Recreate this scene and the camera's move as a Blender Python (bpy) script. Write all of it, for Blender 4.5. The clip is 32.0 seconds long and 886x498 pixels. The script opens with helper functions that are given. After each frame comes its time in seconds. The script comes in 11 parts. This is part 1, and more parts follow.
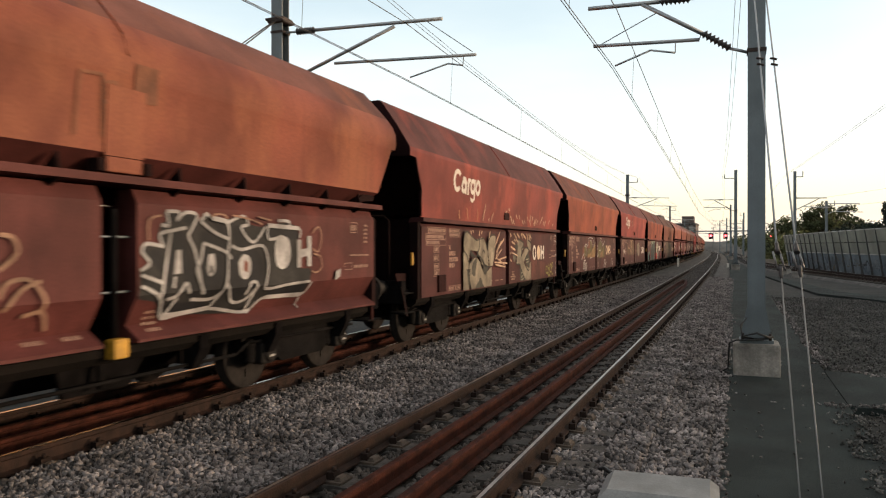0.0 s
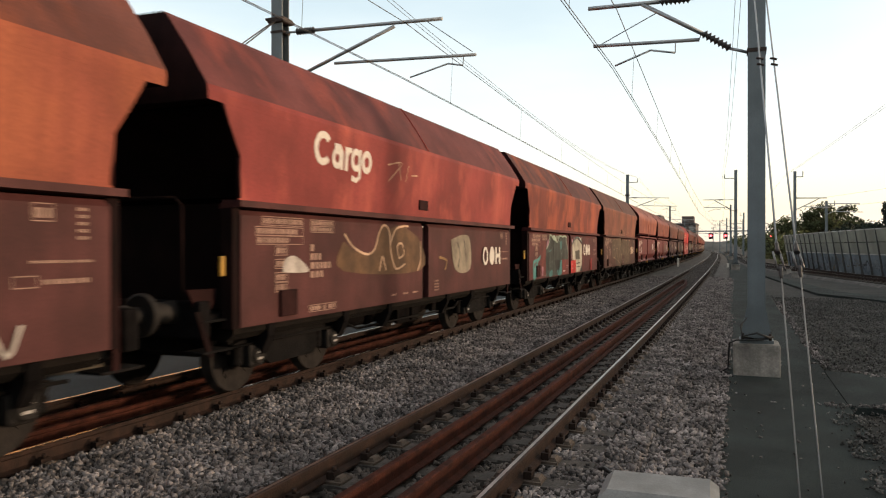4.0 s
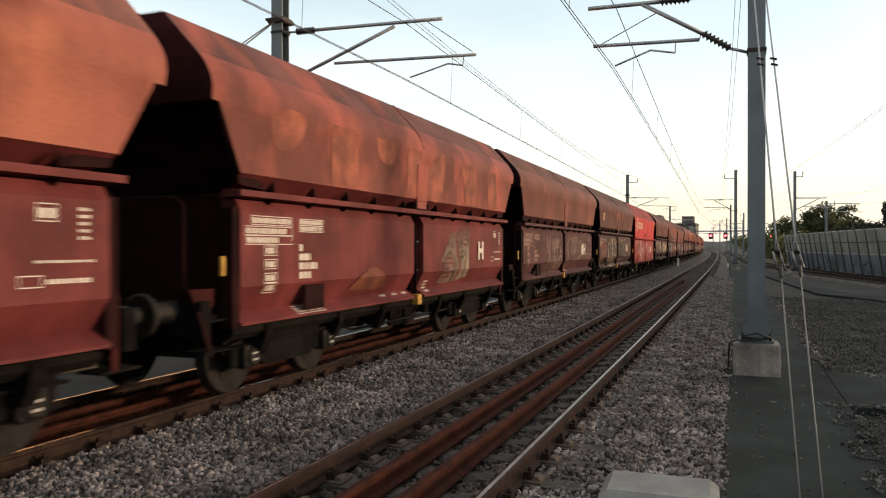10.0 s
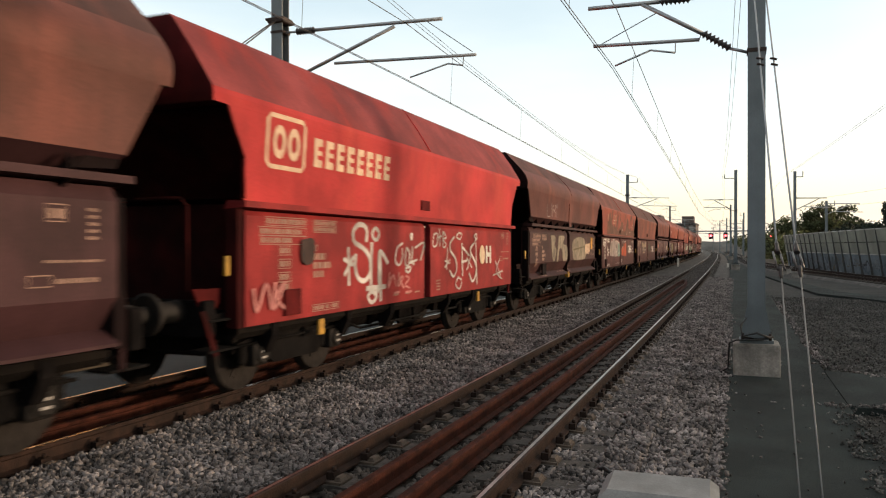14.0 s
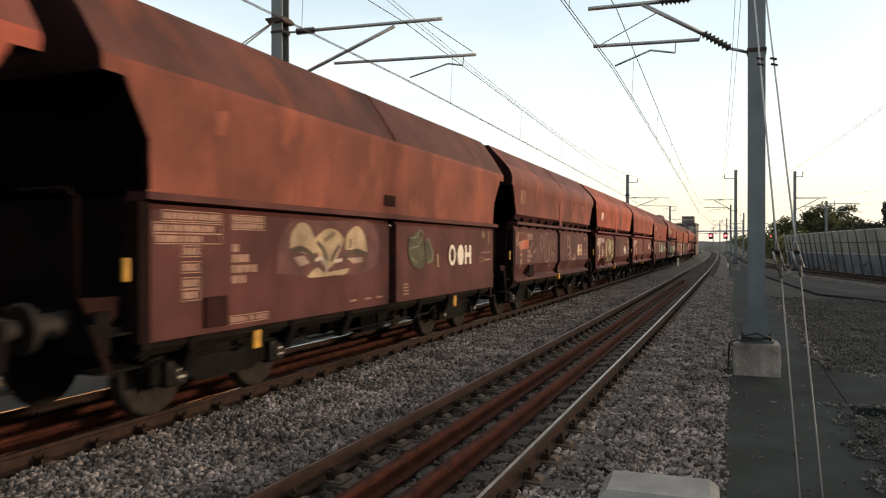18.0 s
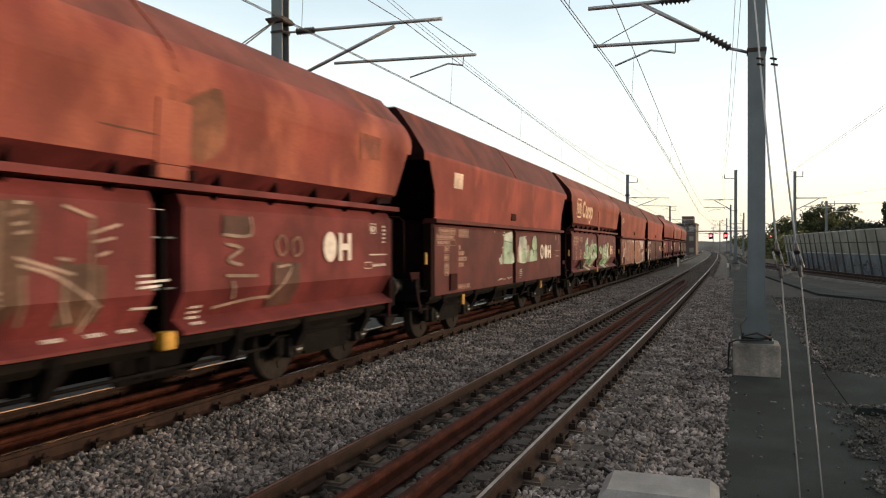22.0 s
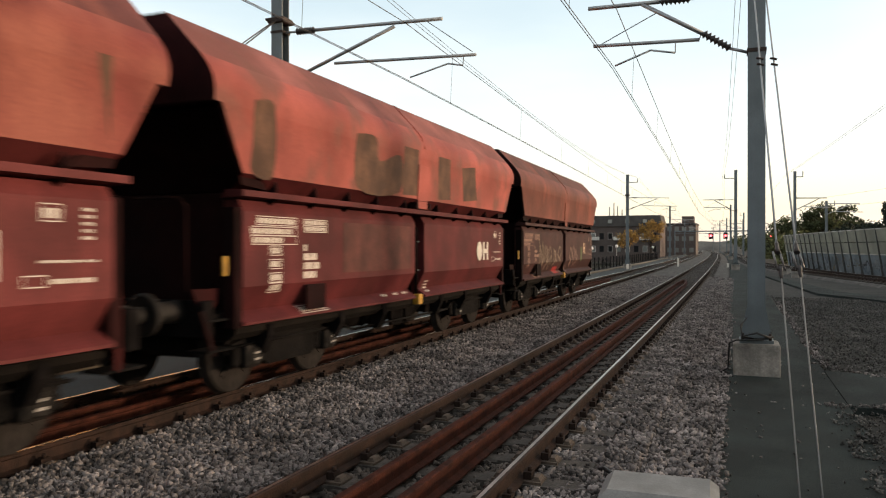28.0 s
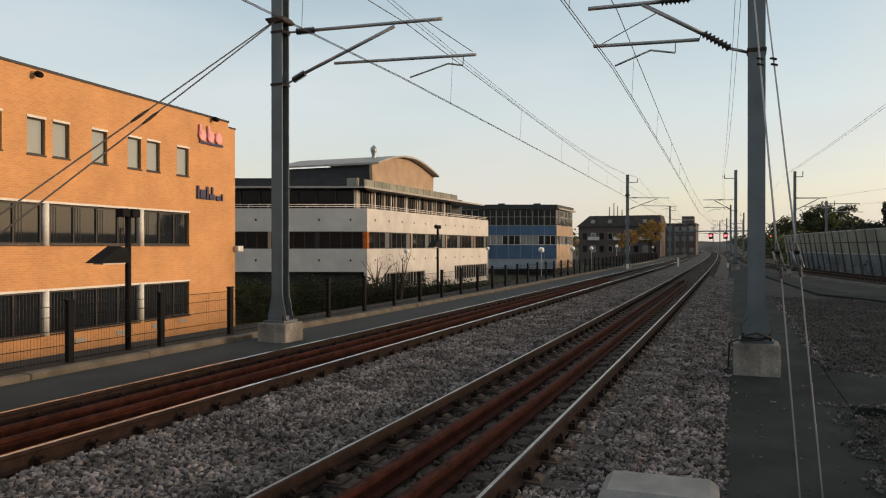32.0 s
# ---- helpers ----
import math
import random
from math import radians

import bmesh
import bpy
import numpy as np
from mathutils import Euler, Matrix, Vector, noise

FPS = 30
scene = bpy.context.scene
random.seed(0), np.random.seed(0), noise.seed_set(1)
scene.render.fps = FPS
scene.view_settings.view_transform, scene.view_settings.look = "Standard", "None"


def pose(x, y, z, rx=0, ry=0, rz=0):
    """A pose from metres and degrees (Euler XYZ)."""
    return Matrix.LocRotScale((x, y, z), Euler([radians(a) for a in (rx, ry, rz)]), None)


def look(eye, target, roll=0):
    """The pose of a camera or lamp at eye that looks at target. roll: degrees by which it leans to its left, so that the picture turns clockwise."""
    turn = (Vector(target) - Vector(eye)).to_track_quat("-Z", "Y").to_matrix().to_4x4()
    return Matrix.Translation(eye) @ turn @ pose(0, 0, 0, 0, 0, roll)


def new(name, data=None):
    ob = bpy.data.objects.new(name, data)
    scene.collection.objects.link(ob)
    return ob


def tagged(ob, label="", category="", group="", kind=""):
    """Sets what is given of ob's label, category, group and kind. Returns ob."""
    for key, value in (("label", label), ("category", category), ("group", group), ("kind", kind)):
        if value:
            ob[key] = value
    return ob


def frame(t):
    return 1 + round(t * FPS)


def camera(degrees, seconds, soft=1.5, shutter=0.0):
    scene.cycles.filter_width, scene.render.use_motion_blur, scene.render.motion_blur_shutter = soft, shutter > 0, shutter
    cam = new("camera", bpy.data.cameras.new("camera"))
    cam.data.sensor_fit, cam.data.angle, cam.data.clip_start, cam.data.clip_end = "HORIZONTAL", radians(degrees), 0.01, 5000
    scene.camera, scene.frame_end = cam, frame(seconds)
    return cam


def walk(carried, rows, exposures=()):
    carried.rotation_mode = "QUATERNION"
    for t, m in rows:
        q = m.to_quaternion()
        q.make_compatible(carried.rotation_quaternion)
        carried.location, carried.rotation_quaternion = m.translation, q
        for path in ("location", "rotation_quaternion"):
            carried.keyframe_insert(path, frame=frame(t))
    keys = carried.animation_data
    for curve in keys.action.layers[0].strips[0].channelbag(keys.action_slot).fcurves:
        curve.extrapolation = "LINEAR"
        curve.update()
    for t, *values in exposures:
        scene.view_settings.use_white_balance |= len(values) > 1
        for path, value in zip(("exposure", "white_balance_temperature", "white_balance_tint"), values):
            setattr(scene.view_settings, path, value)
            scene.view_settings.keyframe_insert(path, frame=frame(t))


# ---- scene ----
# Plan: y runs along the tracks, x to the right of them, z = 0 is the rail head.
LENS = 61.5
cam = camera(LENS, 32.0, soft=1.15, shutter=0.3)
EYE = (0.0, 0.0, 1.76)
YAW, TILT = 21.46, -0.17
CAM = pose(*EYE, 90 + TILT, 0, YAW)
walk(cam, [(0.0, CAM), (32.0, CAM)],
     exposures=[(0.0, 0.06, 6900, 10), (29.2, 0.06, 6900, 10), (30.0, 0.05, 6850, 10), (31.0, -0.44, 6700, 10), (32.0, -0.54, 6650, 10)])

# ------------------------------------------------------------------ light
world = bpy.data.worlds.new("world")
scene.world = world
world.use_nodes = True
SUN_EL, SUN_AZ = 7.6, 23.0      # degrees above the horizon; degrees from +x towards +y
wn, wl = world.node_tree.nodes, world.node_tree.links
sky = wn.new("ShaderNodeTexSky")
sky.sky_type = "NISHITA"
sky.sun_disc = False
sky.sun_elevation = radians(SUN_EL)
sky.sun_rotation = radians(90 - SUN_AZ)
sky.air_density, sky.dust_density, sky.ozone_density = 1.0, 1.5, 1.0
# a thin bright veil of high cloud over the clear sky, warmer towards the horizon
tc, sep = wn.new("ShaderNodeTexCoord"), wn.new("ShaderNodeSeparateXYZ")
wl.new(tc.outputs["Generated"], sep.inputs[0])
veil = wn.new("ShaderNodeValToRGB")
veil.color_ramp.elements[0].position, veil.color_ramp.elements[0].color = 0.0, (0.81, 0.755, 0.69, 1)
veil.color_ramp.elements[1].position, veil.color_ramp.elements[1].color = 0.6, (0.62, 0.64, 0.65, 1)
for at, c in ((0.07, (0.82, 0.79, 0.745, 1)), (0.17, (0.75, 0.82, 0.85, 1)), (0.33, (0.58, 0.7, 0.78, 1))):
    veil.color_ramp.elements.new(at).color = c
wl.new(sep.outputs["Z"], veil.inputs[0])
mapn, cloud = wn.new("ShaderNodeMapping"), wn.new("ShaderNodeTexNoise")
mapn.inputs["Scale"].default_value = (1.2, 1.2, 5.0)
cloud.inputs["Scale"].default_value, cloud.inputs["Detail"].default_value = 2.2, 5.0
wl.new(tc.outputs["Generated"], mapn.inputs[0]), wl.new(mapn.outputs[0], cloud.inputs["Vector"])
thick = wn.new("ShaderNodeMapRange")
thick.inputs["From Min"].default_value, thick.inputs["From Max"].default_value = 0.3, 0.7
thick.inputs["To Min"].default_value, thick.inputs["To Max"].default_value = 0.58, 1.0
wl.new(cloud.outputs[0], thick.inputs["Value"])
over = wn.new("ShaderNodeMix")
over.data_type = "RGBA"
clear = wn.new("ShaderNodeVectorMath")
clear.operation = "SCALE"
clear.inputs["Scale"].default_value = 0.3
wl.new(sky.outputs[0], clear.inputs[0])
wl.new(thick.outputs[0], over.inputs["Factor"])
wl.new(clear.outputs[0], over.inputs["A"]), wl.new(veil.outputs[0], over.inputs["B"])
# the sky glows warmer round the low sun
toward = wn.new("ShaderNodeVectorMath")
toward.operation = "DOT_PRODUCT"
toward.inputs[1].default_value = (math.cos(radians(SUN_AZ)), math.sin(radians(SUN_AZ)), 0.12)
wl.new(tc.outputs["Generated"], toward.inputs[0])
near_sun = wn.new("ShaderNodeMapRange")
near_sun.inputs["From Min"].default_value, near_sun.inputs["From Max"].default_value = 0.5, 1.0
near_sun.inputs["To Max"].default_value = 0.6
wl.new(toward.outputs["Value"], near_sun.inputs["Value"])
halo = wn.new("ShaderNodeMix")
halo.data_type = "RGBA"
halo.inputs["B"].default_value = (1.2, 0.88, 0.56, 1)
wl.new(near_sun.outputs[0], halo.inputs["Factor"]), wl.new(over.outputs["Result"], halo.inputs["A"])
wl.new(halo.outputs["Result"], wn["Background"].inputs[0])
wn["Background"].inputs[1].default_value = 1.36
sun = new("sun", bpy.data.lights.new("sun", "SUN"))
sun.data.energy = 4.75
sun.data.color = (1.0, 0.74, 0.52)
sun.data.angle = radians(7.0)
ce, se = math.cos(radians(SUN_EL)), math.sin(radians(SUN_EL))
ca, sa = math.cos(radians(SUN_AZ)), math.sin(radians(SUN_AZ))
sun.matrix_world = look((60 * ce * ca, 60 * ce * sa, 60 * se), (0, 0, 0))

# ------------------------------------------------------------------ materials
def mat(name, col, rough=0.7, metal=0.0, var=0.25, scale=6.0, bump=0.15, fine=60.0, dark=None,
        streak=0.0, patch=None, patch_amt=0.0, island=0.0, coat=0.0, spec=0.35, blotch=1.0):
    """A surface with mottling at two scales, fine relief, and on request rain streaks and faded patches."""
    m = bpy.data.materials.new(name)
    m.use_nodes = True
    n, l = m.node_tree.nodes, m.node_tree.links
    b = n["Principled BSDF"]
    b.inputs["Roughness"].default_value = rough
    b.inputs["Metallic"].default_value = metal
    b.inputs["Specular IOR Level"].default_value = spec
    if coat:
        b.inputs["Coat Weight"].default_value = coat
        b.inputs["Coat Roughness"].default_value = 0.25
    co = n.new("ShaderNodeTexCoord")

    def noise_tex(s, detail=4.0, vec=None):
        t = n.new("ShaderNodeTexNoise")
        t.inputs["Scale"].default_value = s
        t.inputs["Detail"].default_value = detail
        l.new(vec or co.outputs["Object"], t.inputs["Vector"])
        return t

    def ramp(src, a, z):
        r = n.new("ShaderNodeMapRange")
        r.inputs["From Min"].default_value, r.inputs["From Max"].default_value = a, z
        l.new(src, r.inputs["Value"])
        return r.outputs[0]

    def mix(fac, a, c, mode="MIX"):
        x = n.new("ShaderNodeMix")
        x.data_type, x.blend_type = "RGBA", mode
        for sock, v in ((x.inputs["Factor"], fac), (x.inputs["A"], a), (x.inputs["B"], c)):
            if isinstance(v, (int, float)):
                sock.default_value = v
            elif isinstance(v, tuple):
                sock.default_value = (*v[:3], 1)
            else:
                l.new(v, sock)
        return x.outputs["Result"]

    d = dark or tuple(c * (1 - var) ** 2 for c in col)
    big, small = noise_tex(scale), noise_tex(fine, 3.0)
    out = mix(ramp(big.outputs[0], 0.35, 0.68), tuple(d), tuple(c * (1 + var * 0.35) for c in col))
    if patch:
        mp = n.new("ShaderNodeMapping")
        mp.inputs["Scale"].default_value = (0.3, 0.8 * blotch, 0.6 * blotch)
        l.new(co.outputs["Object"], mp.inputs["Vector"])
        pt = noise_tex(1.3, 2.5 + 2 * blotch, mp.outputs[0])
        out = mix(ramp(pt.outputs[0], 0.61 - 0.25 * patch_amt, 0.76 - 0.2 * patch_amt), out, tuple(patch))
    if streak:
        mp = n.new("ShaderNodeMapping")
        mp.inputs["Scale"].default_value = (2.2, 2.2, 0.12)
        l.new(co.outputs["Object"], mp.inputs["Vector"])
        st = noise_tex(2.6, 5.0, mp.outputs[0])
        out = mix(ramp(st.outputs[0], 0.48, 0.75), out, mix(streak, out, tuple(c * 0.45 for c in col)))
    out = mix(ramp(small.outputs[0], 0.3, 0.75), mix(0.25 + var * 0.5, out, tuple(c * 0.55 for c in d)), out)
    if island:
        ge = n.new("ShaderNodeNewGeometry")
        hs = n.new("ShaderNodeHueSaturation")
        l.new(out, hs.inputs["Color"])
        mr = n.new("ShaderNodeMapRange")
        mr.inputs["To Min"].default_value, mr.inputs["To Max"].default_value = 1 - island, 1 + island
        l.new(ge.outputs["Random Per Island"], mr.inputs["Value"])
        l.new(mr.outputs[0], hs.inputs["Value"])
        out = hs.outputs[0]
    l.new(out, b.inputs["Base Color"])
    if bump:
        bp = n.new("ShaderNodeBump")
        bp.inputs["Strength"].default_value = bump
        bp.inputs["Distance"].default_value = 0.02
        l.new(small.outputs[0], bp.inputs["Height"])
        l.new(bp.outputs[0], b.inputs["Normal"])
    return m


def glow(name, col, strength):
    m = bpy.data.materials.new(name)
    m.use_nodes = True
    b = m.node_tree.nodes["Principled BSDF"]
    b.inputs["Base Color"].default_value = (*col, 1)
    b.inputs["Emission Color"].default_value = (*col, 1)
    b.inputs["Emission Strength"].default_value = strength
    return m


def glass_mat(name, tint=(0.02, 0.025, 0.03), rough=0.05, ior=1.8):
    m = bpy.data.materials.new(name)
    m.use_nodes = True
    b = m.node_tree.nodes["Principled BSDF"]
    b.inputs["Base Color"].default_value = (*tint, 1)
    b.inputs["Roughness"].default_value = rough
    b.inputs["IOR"].default_value = ior
    return m


def brick_mat(name, c1, c2, mortar):
    """Brickwork in stretcher bond, 22 x 6.5 cm, laid along the local y axis."""
    m = bpy.data.materials.new(name)
    m.use_nodes = True
    n, l = m.node_tree.nodes, m.node_tree.links
    b = n["Principled BSDF"]
    b.inputs["Roughness"].default_value = 0.85
    co = n.new("ShaderNodeTexCoord")
    sp, cb = n.new("ShaderNodeSeparateXYZ"), n.new("ShaderNodeCombineXYZ")
    l.new(co.outputs["Object"], sp.inputs[0])
    ad = n.new("ShaderNodeMath")
    l.new(sp.outputs["X"], ad.inputs[0]), l.new(sp.outputs["Y"], ad.inputs[1])
    l.new(ad.outputs[0], cb.inputs["X"]), l.new(sp.outputs["Z"], cb.inputs["Y"])
    br = n.new("ShaderNodeTexBrick")
    br.inputs["Scale"].default_value = 1.0
    br.inputs["Brick Width"].default_value, br.inputs["Row Height"].default_value = 0.22, 0.075
    br.inputs["Mortar Size"].default_value = 0.009
    for key, c in (("Color1", c1), ("Color2", c2), ("Mortar", mortar)):
        br.inputs[key].default_value = (*c, 1)
    l.new(cb.outputs[0], br.inputs["Vector"])
    no = n.new("ShaderNodeTexNoise")
    no.inputs["Scale"].default_value, no.inputs["Detail"].default_value = 0.8, 6.0
    l.new(co.outputs["Object"], no.inputs["Vector"])
    mr = n.new("ShaderNodeMapRange")
    mr.inputs["From Min"].default_value, mr.inputs["From Max"].default_value = 0.35, 0.7
    mr.inputs["To Min"].default_value, mr.inputs["To Max"].default_value = 0.9, 1.1
    l.new(no.outputs[0], mr.inputs["Value"])
    hs = n.new("ShaderNodeHueSaturation")
    l.new(br.outputs["Color"], hs.inputs["Color"]), l.new(mr.outputs[0], hs.inputs["Value"])
    l.new(hs.outputs[0], b.inputs["Base Color"])
    bp = n.new("ShaderNodeBump")
    bp.inputs["Strength"].default_value, bp.inputs["Distance"].default_value = 0.5, 0.01
    bp.invert = True
    l.new(br.outputs["Fac"], bp.inputs["Height"]), l.new(bp.outputs[0], b.inputs["Normal"])
    return m


M = {}
M["ballast"] = mat("ballast_bed", (0.11, 0.1, 0.092), 0.95, var=0.45, scale=2.5, bump=1.0, fine=24, dark=(0.03, 0.027, 0.025))
M["stone"] = mat("ballast_stone", (0.22, 0.195, 0.188), 0.9, var=0.4, scale=2, bump=0.4, fine=90, island=0.85)
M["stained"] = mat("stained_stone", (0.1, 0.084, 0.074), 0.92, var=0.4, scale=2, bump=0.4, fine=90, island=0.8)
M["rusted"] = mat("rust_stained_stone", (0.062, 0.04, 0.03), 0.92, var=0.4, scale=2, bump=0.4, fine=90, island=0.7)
M["gravel"] = mat("dark_gravel", (0.12, 0.115, 0.108), 0.9, var=0.4, scale=2, bump=0.4, fine=90, island=0.8)
M["rail_side"] = mat("rusty_rail", (0.032, 0.0155, 0.0105), 0.8, var=0.35, scale=8, bump=0.3, spec=0.2)
M["rail_top"] = mat("worn_rail_head", (0.4, 0.35, 0.31), 0.3, 0.9, var=0.3, scale=3, bump=0.02)
M["rail_bright"] = mat("polished_rail_head", (0.7, 0.68, 0.66), 0.22, 1.0, var=0.1, scale=3, bump=0.0)
M["guard"] = mat("rusty_guard_rail", (0.062, 0.0175, 0.0105), 0.85, var=0.4, scale=7, bump=0.4, spec=0.12)
M["clip"] = mat("rail_clip_iron", (0.05, 0.035, 0.03), 0.7, 0.4, var=0.3)
M["sleeper"] = mat("sleeper_concrete", (0.07, 0.06, 0.053), 0.9, var=0.4, scale=5, bump=0.4, fine=40)
M["asphalt"] = mat("path_asphalt", (0.026, 0.0345, 0.033), 0.92, var=0.35, scale=1.1, bump=0.7, fine=70, spec=0.2)
M["asphalt2"] = mat("path_asphalt_blue", (0.03, 0.037, 0.038), 0.9, var=0.2, scale=1.2, bump=0.3, fine=110)
M["ground"] = mat("rough_ground", (0.03, 0.028, 0.024), 0.95, var=0.45, scale=0.5, bump=0.8, fine=12)
M["grass"] = mat("dry_grass", (0.045, 0.045, 0.026), 0.95, var=0.5, scale=0.7, bump=0.9, fine=25)
M["concrete"] = mat("pale_concrete", (0.34, 0.31, 0.275), 0.88, var=0.4, scale=2.2, bump=0.4, fine=30, streak=0.8)
M["kerb"] = mat("kerb_concrete", (0.2, 0.165, 0.125), 0.9, var=0.3, scale=2, bump=0.4, fine=40)
M["mast"] = mat("galvanised_mast", (0.15, 0.175, 0.19), 0.55, 0.35, var=0.15, scale=1.5, bump=0.05, streak=0.3)
M["tube"] = mat("galvanised_tube", (0.36, 0.38, 0.4), 0.45, 0.7, var=0.12, scale=4, bump=0.03)
M["insul"] = mat("brown_insulator", (0.035, 0.03, 0.03), 0.35, var=0.1)
M["wire"] = mat("copper_wire", (0.09, 0.08, 0.075), 0.5, 0.6, var=0.1)
M["wire_pale"] = mat("steel_stay_wire", (0.2, 0.2, 0.2), 0.45, 0.7, var=0.1)
M["black"] = mat("black_paint", (0.007, 0.007, 0.008), 0.75, var=0.2, spec=0.15)
# near black: grime plus the shade under the wagon, put into the colours
M["under"] = mat("shaded_underframe_grime", (0.0085, 0.0075, 0.0078), 0.95, var=0.35, scale=5, bump=0.3, spec=0.04)
M["sill"] = mat("shaded_grimy_sill", (0.008, 0.006, 0.005), 0.9, var=0.4, scale=3, bump=0.3, spec=0.1)
M["bogie"] = mat("shaded_dusty_bogie", (0.008, 0.007, 0.007), 0.9, var=0.5, scale=4, bump=0.4, spec=0.1)
M["mark"] = mat("white_axle_mark", (0.4, 0.38, 0.36), 0.7, var=0.2, bump=0.02)
M["rail_clip"] = mat("rusty_clip", (0.028, 0.015, 0.011), 0.85, var=0.4, scale=9, spec=0.2)
M["pad"] = mat("dusty_sleeper_pad", (0.125, 0.092, 0.07), 0.9, var=0.45, scale=6, bump=0.4, fine=40)
# dusty tan sunk to near black, the gap's shade painted into it
M["buffer"] = mat("shaded_dusty_buffer", (0.009, 0.007, 0.006), 0.8, var=0.35, scale=6)
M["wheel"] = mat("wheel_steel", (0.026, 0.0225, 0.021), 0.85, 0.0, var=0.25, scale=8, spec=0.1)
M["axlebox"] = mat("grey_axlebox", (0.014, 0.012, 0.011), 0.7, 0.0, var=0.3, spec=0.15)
M["yellow"] = mat("yellow_paint", (0.42, 0.22, 0.02), 0.55, var=0.25, scale=9)
M["white"] = mat("white_lettering", (0.5, 0.46, 0.42), 0.6, var=0.12, scale=12, bump=0.03)
M["dim"] = mat("faded_lettering", (0.25, 0.15, 0.115), 0.7, var=0.2, scale=9, bump=0.03)
M["cream"] = mat("cream_lettering", (0.5, 0.36, 0.25), 0.6, var=0.15, scale=9, bump=0.03)
M["brick"] = brick_mat("orange_brick", (0.57, 0.265, 0.09), (0.5, 0.22, 0.07), (0.5, 0.31, 0.17))
M["brick_dark"] = brick_mat("dark_brick", (0.085, 0.062, 0.056), (0.068, 0.048, 0.044), (0.08, 0.068, 0.064))
M["render_white"] = mat("white_render", (0.62, 0.59, 0.55), 0.85, var=0.08, scale=0.7, bump=0.1, streak=0.06)
M["render_sand"] = mat("sand_render", (0.42, 0.3, 0.2), 0.85, var=0.1, scale=0.9, bump=0.1)
M["panel_blue"] = mat("blue_panel", (0.06, 0.13, 0.24), 0.4, var=0.12, scale=0.8, bump=0.03)
M["panel_pale"] = mat("pale_blue_panel", (0.3, 0.37, 0.44), 0.5, var=0.1, bump=0.03)
# real cladding, and the dark boxes that stand for unlit rooms
M["metal_dark"] = mat("dark_cladding_and_rooms", (0.035, 0.038, 0.043), 0.55, 0.2, var=0.15, scale=1.2, bump=0.03)
M["metal_pale"] = mat("pale_cladding", (0.36, 0.34, 0.31), 0.5, 0.1, var=0.1, scale=1.0, bump=0.03)
M["frame_white"] = mat("white_window_frame", (0.72, 0.68, 0.62), 0.6, var=0.08, bump=0.02)
M["frame_dark"] = mat("dark_window_frame", (0.03, 0.026, 0.022), 0.5, var=0.1, bump=0.02)
M["hedge"] = mat("hedge_leaves", (0.04, 0.058, 0.022), 0.85, var=0.4, scale=1.2, bump=0, island=0.5)
M["glass"] = glass_mat("window_glass", (0.012, 0.014, 0.017), 0.04)
M["glass_grey"] = glass_mat("curtained_glass", (0.16, 0.17, 0.165), 0.12)
M["glass_blind"] = glass_mat("blind_behind_glass", (0.27, 0.29, 0.27), 0.12)
M["glass_dim"] = glass_mat("shaded_glass", (0.016, 0.016, 0.017), 0.1, 1.22)
M["pink"] = mat("pink_sign", (0.85, 0.36, 0.36), 0.5, var=0.05, bump=0)
M["navy"] = mat("navy_sign", (0.03, 0.03, 0.08), 0.5, var=0.05, bump=0)
M["globe"] = mat("milky_globe", (0.75, 0.74, 0.72), 0.35, var=0.04, bump=0)
M["barrier"] = mat("barrier_panel", (0.2, 0.24, 0.27), 0.75, var=0.35, scale=0.6, bump=0.25, streak=0.4)
M["barrier_top"] = mat("barrier_top_panel", (0.26, 0.26, 0.215), 0.75, var=0.2, scale=0.6, bump=0.2)
M["barrier_post"] = mat("barrier_post_steel", (0.09, 0.09, 0.088), 0.7, 0.2, var=0.2)
M["curtain"] = mat("grey_curtain", (0.05, 0.054, 0.053), 0.8, var=0.3, scale=3, bump=0.05)
# the warm sky mirrored in these panes is put into their pale colour
M["glass_pale"] = glass_mat("sky_reflecting_pane", (0.42, 0.37, 0.31), 0.15)
M["bark"] = mat("bark", (0.07, 0.05, 0.038), 0.95, var=0.35, scale=8, bump=0.8)
M["leaf"] = mat("green_leaves", (0.095, 0.11, 0.05), 0.8, var=0.4, scale=2, bump=0, island=0.5)
M["leaf_dark"] = mat("dark_needles", (0.02, 0.032, 0.02), 0.85, var=0.4, scale=2, bump=0, island=0.4)
M["leaf_gold"] = mat("autumn_leaves", (0.4, 0.25, 0.08), 0.8, var=0.3, scale=2, bump=0, island=0.45)
M["hill"] = mat("hazy_wood", (0.16, 0.15, 0.14), 0.95, var=0.3, scale=0.05, bump=0.3, fine=0.6)
M["red_lamp"] = glow("red_signal", (1.0, 0.05, 0.06), 14.0)
M["box_grey"] = mat("grey_lid", (0.24, 0.24, 0.235), 0.75, var=0.15, scale=4, bump=0.15)
M["roof_dark"] = mat("dark_roof", (0.05, 0.045, 0.042), 0.85, var=0.2, scale=1, bump=0.2)
M["cable"] = mat("black_cable", (0.012, 0.012, 0.012), 0.5, var=0.1)
M["coal"] = mat("coal_load", (0.02, 0.02, 0.02), 0.9, var=0.3, bump=0.8, fine=12)


